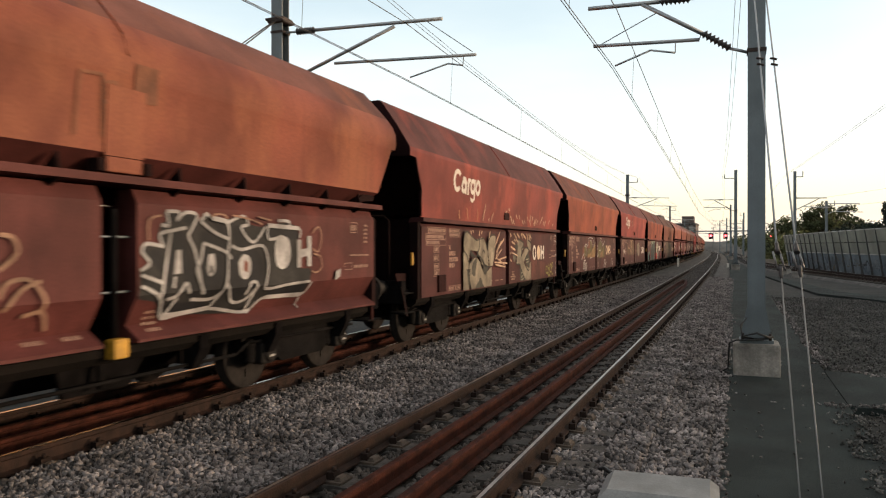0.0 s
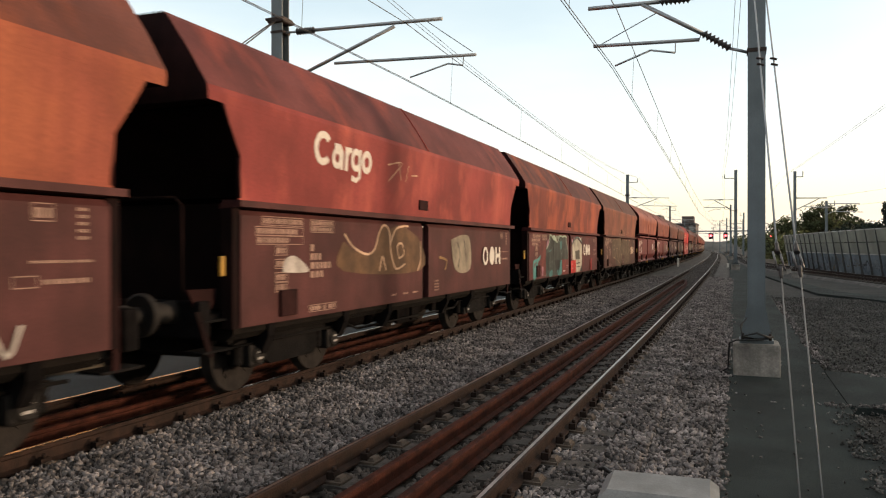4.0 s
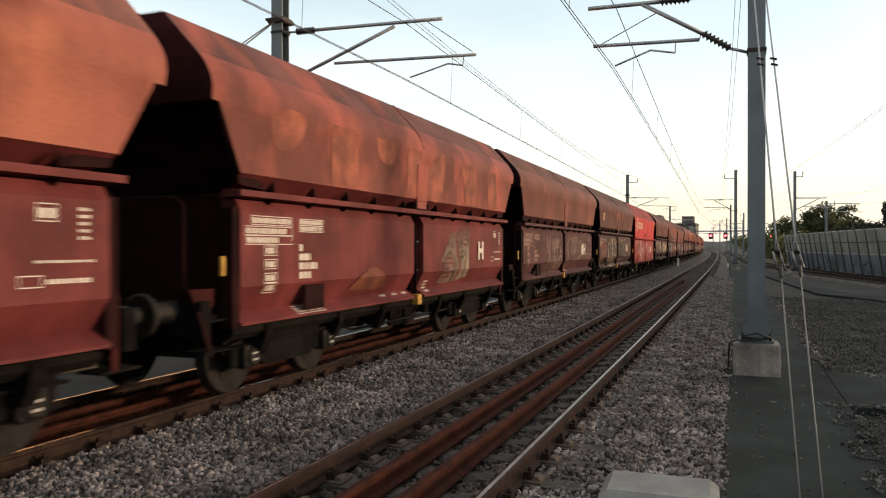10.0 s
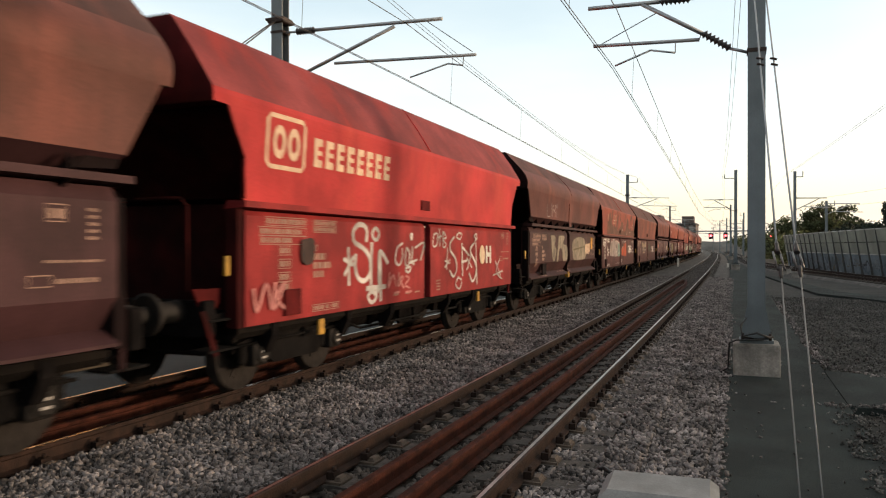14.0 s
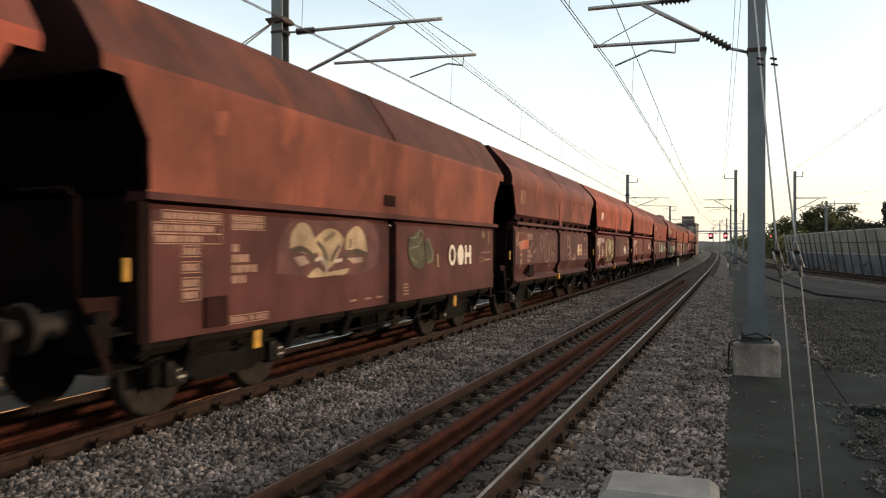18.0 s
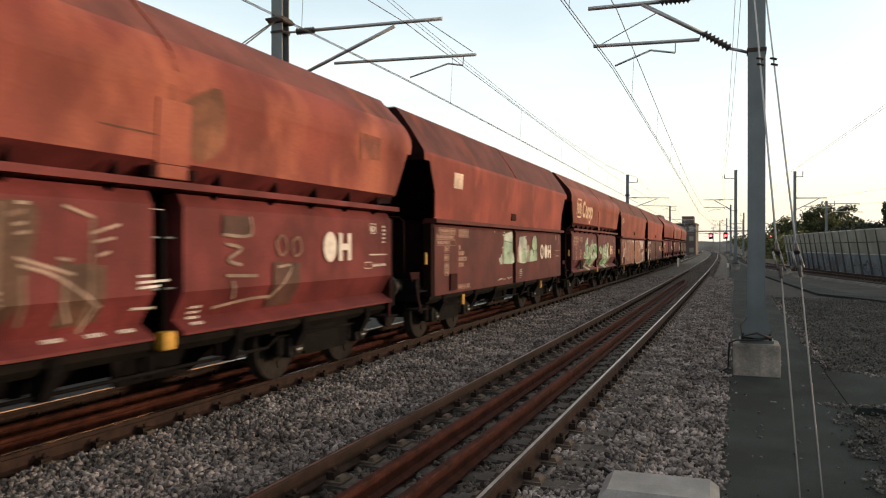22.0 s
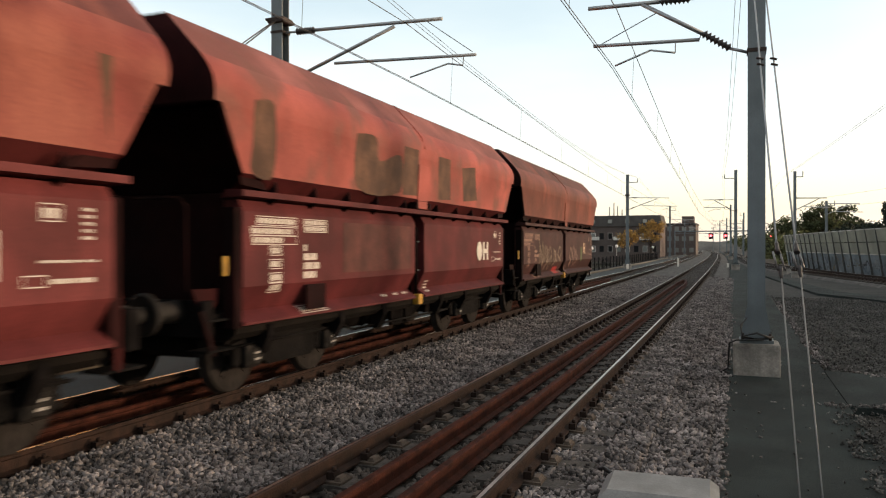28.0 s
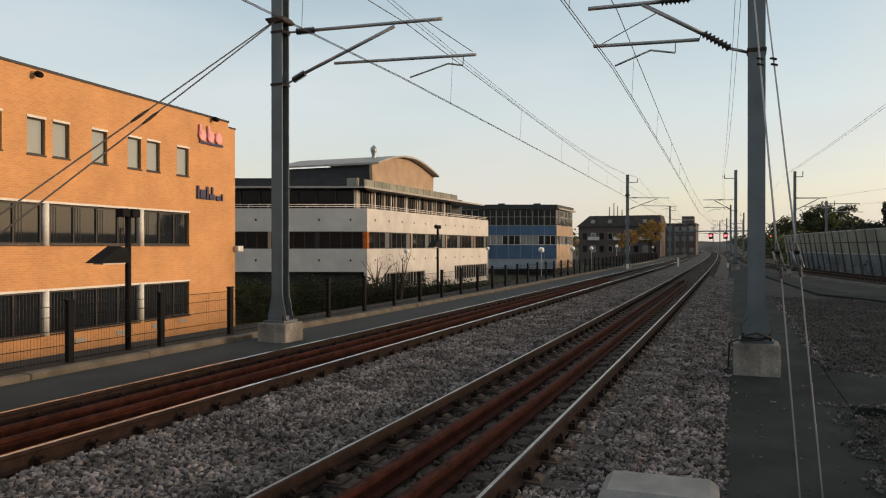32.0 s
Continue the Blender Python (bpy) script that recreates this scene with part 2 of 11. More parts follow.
def let_through(m, share):
    """Leaves let some of the light through."""
    n, l = m.node_tree.nodes, m.node_tree.links
    b, out = n["Principled BSDF"], n["Material Output"]
    tr, mx = n.new("ShaderNodeBsdfTranslucent"), n.new("ShaderNodeMixShader")
    mx.inputs[0].default_value = share
    l.new(b.inputs["Base Color"].links[0].from_socket, tr.inputs["Color"])
    l.new(b.outputs[0], mx.inputs[1]), l.new(tr.outputs[0], mx.inputs[2]), l.new(mx.outputs[0], out.inputs["Surface"])


for key in ("leaf", "leaf_gold", "hedge"):
    let_through(M[key], 0.5)


# ------------------------------------------------------------------ builders
def mesh_from(bm, name, material):
    bm.normal_update()
    me = bpy.data.meshes.new(name)
    bm.to_mesh(me)
    bm.free()
    for x in (material if isinstance(material, (list, tuple)) else [material]):
        me.materials.append(x)
    return me


def part(name, bm, material, parent=None, label=""):
    """Links a bmesh (or a finished mesh) as one object under a thing or a part."""
    me = bm if isinstance(bm, bpy.types.Mesh) else mesh_from(bm, name, material)
    ob = new(name, me)
    ob.parent = parent
    return tagged(ob, label)


def thing(name, label, category, at=(0, 0, 0), rz=0.0, group="", kind=""):
    ob = new(name)
    ob.empty_display_size = 0.2
    ob.matrix_basis = pose(*at, 0, 0, rz)
    return tagged(ob, label, category, group, kind)


def hexa(bm, pts, mi=0):
    """A solid from eight corners: the lower four, then the upper four, both anticlockwise from above."""
    v = [bm.verts.new(p) for p in pts]
    for f in ((3, 2, 1, 0), (4, 5, 6, 7), (0, 1, 5, 4), (1, 2, 6, 5), (2, 3, 7, 6), (3, 0, 4, 7)):
        bm.faces.new([v[i] for i in f]).material_index = mi
    return v


def box(x0, x1, y0, y1, z0, z1, bm=None, bevel=0.0, mi=0):
    bm = bm or bmesh.new()
    v = hexa(bm, [(x0, y0, z0), (x1, y0, z0), (x1, y1, z0), (x0, y1, z0),
                  (x0, y0, z1), (x1, y0, z1), (x1, y1, z1), (x0, y1, z1)], mi)
    if bevel:
        es = {e for w in v for e in w.link_edges}
        bmesh.ops.bevel(bm, geom=list(es), offset=bevel, segments=2, affect="EDGES", profile=0.5)
    return bm


def rod(a, b, r, bm=None, seg=8, r2=None, mi=0):
    """A round bar from a to b."""
    bm = bm or bmesh.new()
    a, b = Vector(a), Vector(b)
    q = (b - a).to_track_quat("Z", "Y").to_matrix()
    r2 = r if r2 is None else r2
    rings = []
    for c, rr in ((a, r), (b, r2)):
        rings.append([bm.verts.new(c + q @ Vector((rr * math.cos(2 * math.pi * i / seg), rr * math.sin(2 * math.pi * i / seg), 0)))
                      for i in range(seg)])
    for i in range(seg):
        j = (i + 1) % seg
        f = bm.faces.new((rings[0][i], rings[0][j], rings[1][j], rings[1][i]))
        f.smooth, f.material_index = True, mi
    bm.faces.new(rings[0][::-1]).material_index = mi
    bm.faces.new(rings[1]).material_index = mi
    return bm


def chain(points, r, bm=None, seg=6):
    bm = bm or bmesh.new()
    for a, b in zip(points, points[1:]):
        rod(a, b, r, bm, seg)
    return bm


def tube(points, r, seg=6):
    """One unbroken round wire through the points."""
    bm = bmesh.new()
    pts = [Vector(p) for p in points]
    rings = []
    for i, p in enumerate(pts):
        way = pts[min(i + 1, len(pts) - 1)] - pts[max(i - 1, 0)]
        m = way.to_track_quat("Z", "Y").to_matrix()
        rings.append([bm.verts.new(p + m @ Vector((r * math.cos(2 * math.pi * k / seg), r * math.sin(2 * math.pi * k / seg), 0))) for k in range(seg)])
    for a, b in zip(rings, rings[1:]):
        for k in range(seg):
            j = (k + 1) % seg
            bm.faces.new((a[k], a[j], b[j], b[k])).smooth = True
    bm.faces.new(rings[0][::-1]), bm.faces.new(rings[-1])
    return bm


def extrude(profile, y0, y1, bm=None, mi=0):
    """A solid with the given (x, z) outline between two places along y; the outline runs anticlockwise seen from -y."""
    bm = bm or bmesh.new()
    a = [bm.verts.new((x, y0, z)) for x, z in profile]
    b = [bm.verts.new((x, y1, z)) for x, z in profile]
    n = len(profile)
    for i in range(n):
        j = (i + 1) % n
        bm.faces.new((a[i], b[i], b[j], a[j])).material_index = mi
    bm.faces.new(a).material_index = mi
    bm.faces.new(b[::-1]).material_index = mi
    bmesh.ops.recalc_face_normals(bm, faces=bm.faces[:])
    return bm


def plate(points, offset, bm=None, mi=0):
    """A flat plate from an outline and a thickness vector."""
    bm = bm or bmesh.new()
    o = Vector(offset)
    a = [bm.verts.new(Vector(p)) for p in points]
    b = [bm.verts.new(Vector(p) + o) for p in points]
    n = len(a)
    fs = [bm.faces.new(a), bm.faces.new(b[::-1])]
    for i in range(n):
        j = (i + 1) % n
        fs.append(bm.faces.new((a[j], a[i], b[i], b[j])))
    for f in fs:
        f.material_index = mi
    bmesh.ops.recalc_face_normals(bm, faces=fs)
    return bm


def disc_stack(a, b, radii, seg=10, bm=None):
    """A turned body along a to b with the given radii at even steps."""
    bm = bm or bmesh.new()
    a, b = Vector(a), Vector(b)
    q = (b - a).to_track_quat("Z", "Y").to_matrix()
    rings = []
    for k, r in enumerate(radii):
        c = a.lerp(b, k / (len(radii) - 1))
        rings.append([bm.verts.new(c + q @ Vector((r * math.cos(2 * math.pi * i / seg), r * math.sin(2 * math.pi * i / seg), 0)))
                      for i in range(seg)])
    for p, s in zip(rings, rings[1:]):
        for i in range(seg):
            j = (i + 1) % seg
            bm.faces.new((p[i], p[j], s[j], s[i])).smooth = True
    bm.faces.new(rings[0][::-1]), bm.faces.new(rings[-1])
    return bm


# ------------------------------------------------------------------ the line
BEND = 15000.0


def bend(s):
    """How far the line has curved to the left after s metres."""
    return -(s * s) / BEND if s > 0 else 0.0


def bend_angle(s):
    return math.degrees(math.atan(2 * s / BEND)) if s > 0 else 0.0


def stations(a, b, near=4.0):
    """Places along the line, closer together near the eye."""
    out, s = [], a
    while s < b:
        out.append(s)
        s += near if -40 < s < 160 else 12.0
    return out + [b]


def sweep(profile, x0, ss, bm=None, mi=None, z0=0.0, path=bend):
    """A rail-like body along the line; mi gives a material for each side of the outline."""
    bm = bm or bmesh.new()
    rows = [[bm.verts.new((x0 + path(s) + x, s, z0 + z)) for x, z in profile] for s in ss]
    n = len(profile)
    for p, q in zip(rows, rows[1:]):
        for i in range(n):
            j = (i + 1) % n
            f = bm.faces.new((p[i], q[i], q[j], p[j]))
            f.material_index = mi[i] if mi else 0
    bm.faces.new(rows[0]), bm.faces.new(rows[-1][::-1])
    bmesh.ops.recalc_face_normals(bm, faces=bm.faces[:])
    return bm


RAIL = [(-0.065, -0.172), (0.065, -0.172), (0.065, -0.158), (0.012, -0.135), (0.012, -0.05), (0.036, -0.035), (0.036, -0.006),
        (0.028, 0.0), (0.015, 0.001), (-0.015, 0.001), (-0.028, 0.0), (-0.036, -0.006), (-0.036, -0.035), (-0.012, -0.05), (-0.012, -0.135), (-0.065, -0.158)]
RAIL_MI = [0] * 8 + [1] + [0] * 7
BRIGHT_MI = [0] * 7 + [1] * 3 + [0] * 6
NEAR_X, FAR_X, GAUGE = -2.43, -6.50, 0.7535


def railway(x0, label, a, b, path=bend, guard=True, clips=(0, 60), sleepers=(2.0, 46.0), z0=0.0, top="rail_top"):
    t = thing("railway_track", label, "railway track", kind="structure")
    for sx in (-GAUGE, GAUGE):
        part("rail", sweep(RAIL, x0 + sx, stations(a, b), mi=BRIGHT_MI if top == "rail_bright" else RAIL_MI, path=path, z0=z0), [M["rail_side"], M[top]], t)
    if guard:
        for g in (-0.18, 0.235):
            ss = stations(a, 38.0)
            part("guard_rail", sweep(RAIL, x0 + g, ss, path=path, z0=z0 - 0.005), [M["guard"]], t, "rust-red guard rail")
        for sx in (-1, 1):
            part("guard_rail_nose", sweep(RAIL, 0, [38.0, 41.0, 42.5], z0=z0 - 0.005,
                 path=lambda s: x0 + bend(s) + sx * (0.21 if s < 39 else 0.12 if s < 42 else 0.05)), [M["guard"]], t)
    # sleepers: single pieces near the eye, the rest joined
    prof = [(-0.14, -0.22), (0.14, -0.22), (0.125, 0.0), (-0.125, 0.0)]
    me = None
    far = bmesh.new()
    n0, n1 = int(-12 / 0.6), int(min(b, 330) / 0.6)
    for k in range(n0, n1):
        s = k * 0.6
        if sleepers[0] <= s <= sleepers[1]:
            if me is None:
                bm = bmesh.new()
                for px0, px1, zt in ((-1.27, -0.42, -0.178), (-0.42, 0.42, -0.2), (0.42, 1.27, -0.178)):
                    hexa(bm, [(px0, -0.15, -0.4), (px1, -0.15, -0.4), (px1, 0.15, -0.4), (px0, 0.15, -0.4),
                              (px0, -0.125, zt), (px1, -0.125, zt), (px1, 0.125, zt), (px0, 0.125, zt)])
                me = mesh_from(bm, "sleeper", M["sleeper"])
            ob = part("sleeper", me, None, t)
            ob.matrix_basis = pose(x0 + path(s), s, z0, 0, 0, 0)
        else:
            x = x0 + path(s)
            box(x - 1.27, x + 1.27, s - 0.13, s + 0.13, -0.4 + z0, -0.19 + z0, far)
    tagged(part("sleepers_far", far, M["sleeper"], t), kind="stuff")
    cm = None
    for k in range(int(clips[0] / 0.6), int(clips[1] / 0.6)):
        s = k * 0.6
        for sx in (-GAUGE, GAUGE):
            if cm is None:
                bm = box(-0.21, 0.21, -0.1, 0.1, -0.182, -0.157, mi=1)
                for side in (-1, 1):
                    hexa(bm, [(side * 0.17 - 0.035, -0.075, -0.16), (side * 0.17 + 0.035, -0.075, -0.16), (side * 0.17 + 0.035, 0.075, -0.16), (side * 0.17 - 0.035, 0.075, -0.16),
                              (side * 0.16 - 0.02, -0.06, -0.125), (side * 0.16 + 0.02, -0.06, -0.125), (side * 0.16 + 0.02, 0.06, -0.125), (side * 0.16 - 0.02, 0.06, -0.125)], 1)
                    box(side * 0.085 - 0.035, side * 0.085 + 0.035, -0.05, 0.05, -0.157, -0.095, bm)
                    rod((side * 0.095, 0, -0.095), (side * 0.095, 0, -0.06), 0.02, bm, 6)
                cm = mesh_from(bm, "rail_clip", [M["rail_clip"], M["pad"]])
            part("rail_clip", cm, None, t).matrix_basis = pose(x0 + path(s) + sx, s, z0)
    return t


# the ground, one sheet with the bank down on the left
XS = [-2500, -400, -120, -40, -19, -16, -13.2, -11.7, -9.0, -5, 0, 6, 14, 40, 200, 2500]
ZS = [-1.5, -1.5, -2.0, -2.2, -2.2, -2.1, -1.1, -0.48, -0.42, -0.42, -0.36, -0.36, -0.36, -0.4, -0.5, -0.5]
bm = bmesh.new()
rows = [[bm.verts.new((x, s, z)) for x, z in zip(XS, ZS)] for s in (-400, -60, -20, 0, 20, 40, 60, 80, 120, 180, 300, 600, 3000)]
for p, q in zip(rows, rows[1:]):
    for i in range(len(XS) - 1):
        f = bm.faces.new((p[i], p[i + 1], q[i + 1], q[i]))
        f.material_index = 1 if i < 6 else 0
tagged(part("ground", bm, [M["ground"], M["grass"]]), "gravelly ground with rough grass below the bank", kind="structure")


def strip(name, label, xl, xr, zl, a, b, material, path=bend, thick=0.2, group=""):
    """A flat band along the line, with real edges."""
    prof = [(xl, zl - thick), (xr, zl - thick), (xr, zl), (xl, zl)]
    ob = part(name, sweep(prof, 0, stations(a, b, 2.0), path=path), material)
    return tagged(ob, label, kind="structure")


bed = [(-9.0, -0.45), (-0.1, -0.45), (-0.25, -0.28), (-0.75, -0.225), (-1.1, -0.215), (-1.36, -0.24), (-3.3, -0.24), (-3.42, -0.185), (-5.5, -0.185), (-5.62, -0.24), (-7.8, -0.24), (-8.6, -0.34)]
tagged(part("ballast_bed", sweep(bed, 0, stations(-380, 420)), M["ballast"]), "grey crushed-stone ballast under both tracks", kind="structure")
railway(NEAR_X, "nearer railway track with shiny rails and two rust-red guard rails", -380, 420)
railway(FAR_X, "railway track under the train with rusty guard rails", -380, 420, top="rail_bright")
strip("pavement_right", "dark grey-green asphalt service path along the track", -0.15, 1.35, -0.27, -60, 300, M["asphalt"])
strip("pavement_left", "dark blue-grey asphalt strip beside the track", -9.74, -7.82, -0.228, -380, 300, M["asphalt2"])
strip("verge_left", "strip of bare brown soil behind the kerb", -11.3, -9.9, -0.165, -60, 200, M["ground"], thick=0.5)


# ------------------------------------------------------------------ overhead line
def mast(x, s, h, base_z, label, w=0.13):
    """A steel H-section mast on a bolted foot plate and a concrete block."""
    t = thing("catenary_mast", label, "mast", (x, s, base_z), group="catenary masts")
    a, b, c = 0.137, 0.113, 0.012
    outline = [(-w, -a), (w, -a), (w, -b), (c, -b), (c, b), (w, b), (w, a), (-w, a), (-w, b), (-c, b), (-c, -b), (-w, -b)]
    part("column", plate([(x_, y_, 0.62) for x_, y_ in outline], (0, 0, h - 0.62)), M["mast"], t)
    part("foundation", box(-0.345, 0.345, -0.345, 0.345, -0.3, 0.5, bevel=0.03), M["concrete"], t, "weathered concrete block")
    part("foot_plate", box(-0.25, 0.25, -0.25, 0.25, 0.5, 0.55), M["mast"], t)
    for sx in (-1, 1):
        for sy in (-1, 1):
            part("bolt", rod((sx * 0.2, sy * 0.2, 0.55), (sx * 0.2, sy * 0.2, 0.66), 0.022, seg=6), M["clip"], t)
            part("foot_gusset", plate([(sx * w, sy * 0.13, 0.55), (sx * 0.235, sy * 0.13, 0.55), (sx * w, sy * 0.13, 1.1)], (0, 0.012, 0)), M["mast"], t)
    part("foot", box(-w - 0.02, w + 0.02, -0.15, 0.15, 0.55, 0.63), M["mast"], t)
    return t


def insulator(a, b, bm=None, n=7, r=0.075):
    radii = []
    for i in range(n):
        radii += [0.03, r, r * 0.6]
    return disc_stack(a, b, [0.02] + radii + [0.02], 10, bm)


def cantilever(t, x0, z0, side, top, diag, low, steady, drop):
    """Tubes of a bracket that carries the wires; points are (x, z) in the mast's plane, relative to the mast."""
    def p(q):
        return (q[0] * side, 0.0, q[1])
    for name, (a, b), r in (("top_tube", top, 0.035), ("diagonal_tube", diag, 0.035), ("registration_tube", low, 0.03)):
        part(name, rod(p(a), p(b), r, seg=10), M["tube"], t)
    for a, b in steady:
        part("steady_arm", rod(p(a), p(b), 0.017, seg=8), M["tube"], t)
    for a, b in drop:
        part("drop_wire", rod(p(a), p(b), 0.008, seg=6), M["wire"], t)


def wire(name, label, pts, r=0.007, material="wire", t=None):
    ob = part(name, tube(pts, r, seg=5), M[material], t)
    return ob if t else tagged(ob, label, "wire")



MAST_S = (13.4, 70.0, 127.0, 184.0)
for i, s in enumerate(MAST_S):
    lm = mast(-8.95 + bend(s), s, 8.7, -0.33, "grey steel catenary mast on a concrete block beside the far track")
    cantilever(lm, 0, 0, 1, ((0.85, 6.58), (3.68, 6.5)), ((0.62, 5.72), (2.66, 6.46)), ((1.31, 5.85), (4.37, 5.74)),
               [((4.1, 5.56), (3.8, 5.62)), ((3.8, 5.62), (3.0, 5.42))], [((3.36, 6.48), (4.3, 5.8)), ((4.12, 5.74), (4.1, 5.54))])
    part("stay_collar", box(-0.2, 0.2, -0.19, 0.19, 6.78, 6.9, bevel=0.02), M["clip"], lm, "dark clamped collar")
    for sx in (-1, 1):
        part("collar_bolt", rod((sx * 0.17, -0.26, 6.84), (sx * 0.17, 0.26, 6.84), 0.03, seg=8), M["clip"], lm)
    for a, b in (((0.13, 0, 6.6), (0.85, 0, 6.58)), ((0.13, 0, 5.5), (0.62, 0, 5.72))):
        part("insulator", insulator(Vector(a).lerp(Vector(b), 0.35), b), M["insul"], lm, "dark ribbed insulator")
        part("bracket_joint", rod(a, Vector(a).lerp(Vector(b), 0.4), 0.025), M["tube"], lm)
        part("clamp_band", box(-0.145, 0.145, -0.15, 0.15, a[2] - 0.025, a[2] + 0.025), M["clip"], lm)
    rm = mast(0.32 + bend(s), s - 0.4, 8.7, -0.27, "blue-grey steel catenary mast on a concrete block beside the path")
    cantilever(rm, 0, 0, -1, ((1.5, 6.15), (2.7, 6.17)), ((0.8, 5.53), (1.79, 6.14)), ((0.87, 5.45), (2.61, 5.51)),
               [((1.25, 5.27), (1.65, 5.35)), ((1.65, 5.35), (2.24, 5.14))], [((1.53, 5.98), (2.48, 5.53)), ((0.87, 5.45), (0.84, 5.56)), ((1.25, 5.44), (1.25, 5.27))])
    part("insulator", insulator((-0.38, 0, 5.25), (-0.82, 0, 5.55)), M["insul"], rm, "dark ribbed insulator")
    part("bracket_joint", rod((-0.13, 0, 5.17), (-0.4, 0, 5.26), 0.025), M["tube"], rm)
    part("clamp_band", box(-0.145, 0.145, -0.15, 0.15, 5.14, 5.2), M["clip"], rm)
    part("earth_cable", tube([(-0.14, -0.2, 0.9), (-0.24, -0.3, 0.78), (-0.2, -0.36, 0.6), (0.1, -0.38, 0.58), (-0.3, -0.38, 0.56), (-0.4, -0.32, 0.5), (-0.42, -0.3, 0.1), (-0.6, -0.3, -0.02)], 0.014), M["cable"], rm, "black earthing cable")
    part("foot_clutter", tube([(0.2, -0.3, 0.6), (0.0, -0.36, 0.68), (-0.2, -0.3, 0.62), (0.0, -0.33, 0.57), (0.24, -0.28, 0.62)], 0.02), M["cable"], rm, "coiled cable end")
    part("insulator", insulator((-1.0, 0, 6.14), (-1.5, 0, 6.15)), M["insul"], rm, "dark ribbed insulator")
    part("tie_tube", rod((-0.13, 0, 6.13), (-1.0, 0, 6.14), 0.025), M["tube"], rm)
    for m_, sgn in ((lm, 1), (rm, -1)):
        part("feeder_bracket", chain([(0, 0, 8.0), (sgn * 0.9, 0, 8.0), (sgn * 0.9, 0, 8.35)], 0.035), M["mast"], m_)


def along(x_of, z_of, a=-58.0, b=184.0, step=4.75):
    out, s = [], a
    while s <= b + 0.01:
        out.append((x_of(s) + bend(s), s, z_of(s)))
        s += step
    return out


def sag(s, depth):
    u = ((s - 13.4) / 57.0) % 1.0
    return depth * 4 * u * (1 - u)


def zig(s):
    """The stagger of the wires from side to side of the track."""
    u = ((s - 13.4) / 57.0) % 2.0
    return 0.45 - 0.8 * (1 - abs(1 - u))


for cx, cz, mz, dip in ((FAR_X, 5.06, 6.14, 0.3), (NEAR_X, 4.88, 5.92, 0.42)):
    for dx in (-0.02, 0.02):
        wire("contact_wire", "dark copper contact wire over the track", along(lambda s: cx + dx + zig(s), lambda s: cz), 0.0065)
    wire("messenger_wire", "sagging dark messenger wire over the track", along(lambda s: cx + 0.05 + zig(s), lambda s: mz - sag(s, dip)), 0.008)
    for k in range(-7, 26):
        s = 13.4 + k * 6.3 + 2.6
        wire("dropper_wire", "thin dropper between messenger and contact wire",
             [(cx + 0.05 + zig(s) + bend(s), s, mz - sag(s, dip)), (cx + zig(s) + bend(s), s, cz)], 0.004)
for dx in (0, 0.13):
    wire("feeder_wire", "thin feeder wire along the mast tops", along(lambda s: -8.12 + dx, lambda s: 8.15 - sag(s, 0.9)), 0.007)
    wire("feeder_wire", "thin feeder wire along the mast tops", along(lambda s: 0.12 + dx - 0.9 * min(1.0, max(0.0, (s - 13) / 57)), lambda s: 8.25 - sag(s, 0.8)), 0.007)

# stays of the mast beside the path
for pts in (((0.247, 12.82, 5.99), (0.409, 8.804, 1.803), (0.44, 8.433, 1.44), (0.45, 5.943, -0.27)),
            ((0.413, 12.82, 5.97), (0.601, 8.863, 1.803), (0.624, 8.497, 1.452), (0.603, 5.946, -0.27))):
    st = thing("mast_stay", "taut steel stay wire from the mast to the ground", "stay wire")
    a, c, d, b = (Vector(p) for p in pts)
    part("upper_rod", rod(a, c, 0.0115, seg=8), M["tube"], st)
    clamp = bmesh.new()
    for u in (0.385, 0.41):
        q = a.lerp(c, u)
        rod(q + Vector((-0.045, -0.015, 0.012)), q + Vector((0.045, -0.015, -0.012)), 0.017, clamp, 6)
    part("wire_clamp", clamp, M["clip"], st, "small dark wire clamps")
    body = bmesh.new()
    for e in (-1, 1):
        rod(c + Vector((e * 0.034, 0, -0.1)), d + Vector((e * 0.034, 0, 0.08)), 0.011, body, 6)
    disc_stack(c.lerp(d, -0.05), c.lerp(d, 0.3), [0.013, 0.022, 0.022, 0.03], 8, body)
    disc_stack(c.lerp(d, 0.72), c.lerp(d, 1.03), [0.03, 0.022, 0.022, 0.01], 8, body)
    part("turnbuckle", body, M["insul"], st, "open-bodied turnbuckle")
    part("lower_rod", rod(d, b, 0.007, seg=8), M["wire_pale"], st)
    part("anchor", box(b.x - 0.08, b.x + 0.08, b.y - 0.1, b.y + 0.1, -0.3, -0.22), M["concrete"], st)


# ------------------------------------------------------------------ the train
BODY = 5.30
KINDS = "BAAAAABBBBABAABBBABAABBB"
HALF = {"A": 5.30, "B": 5.00}
MIDDLE = [17.27 - 12.15]
for p_, q_ in zip(KINDS, KINDS[1:]):
    MIDDLE.append(MIDDLE[-1] + HALF[p_] + 1.85 + HALF[q_])


UNEVEN = ((0, 1, 2, 3, 6, 7, 8, 9, 10, 11, 12, 13, 14, 17, 18, 19, 20, 21, 22, 23, 24, 25, 28, 29, 30),
          (-0.04, 0.05, -0.05, -0.05, 0, -0.14, -0.12, -0.12, -0.14, -0.13, -0.02, 0, 0.06, -0.02, 0.04, -0.1, -0.04, 0, -0.02, -0.05, -0.02, 0.06, -0.15, -0.13, -0.13))


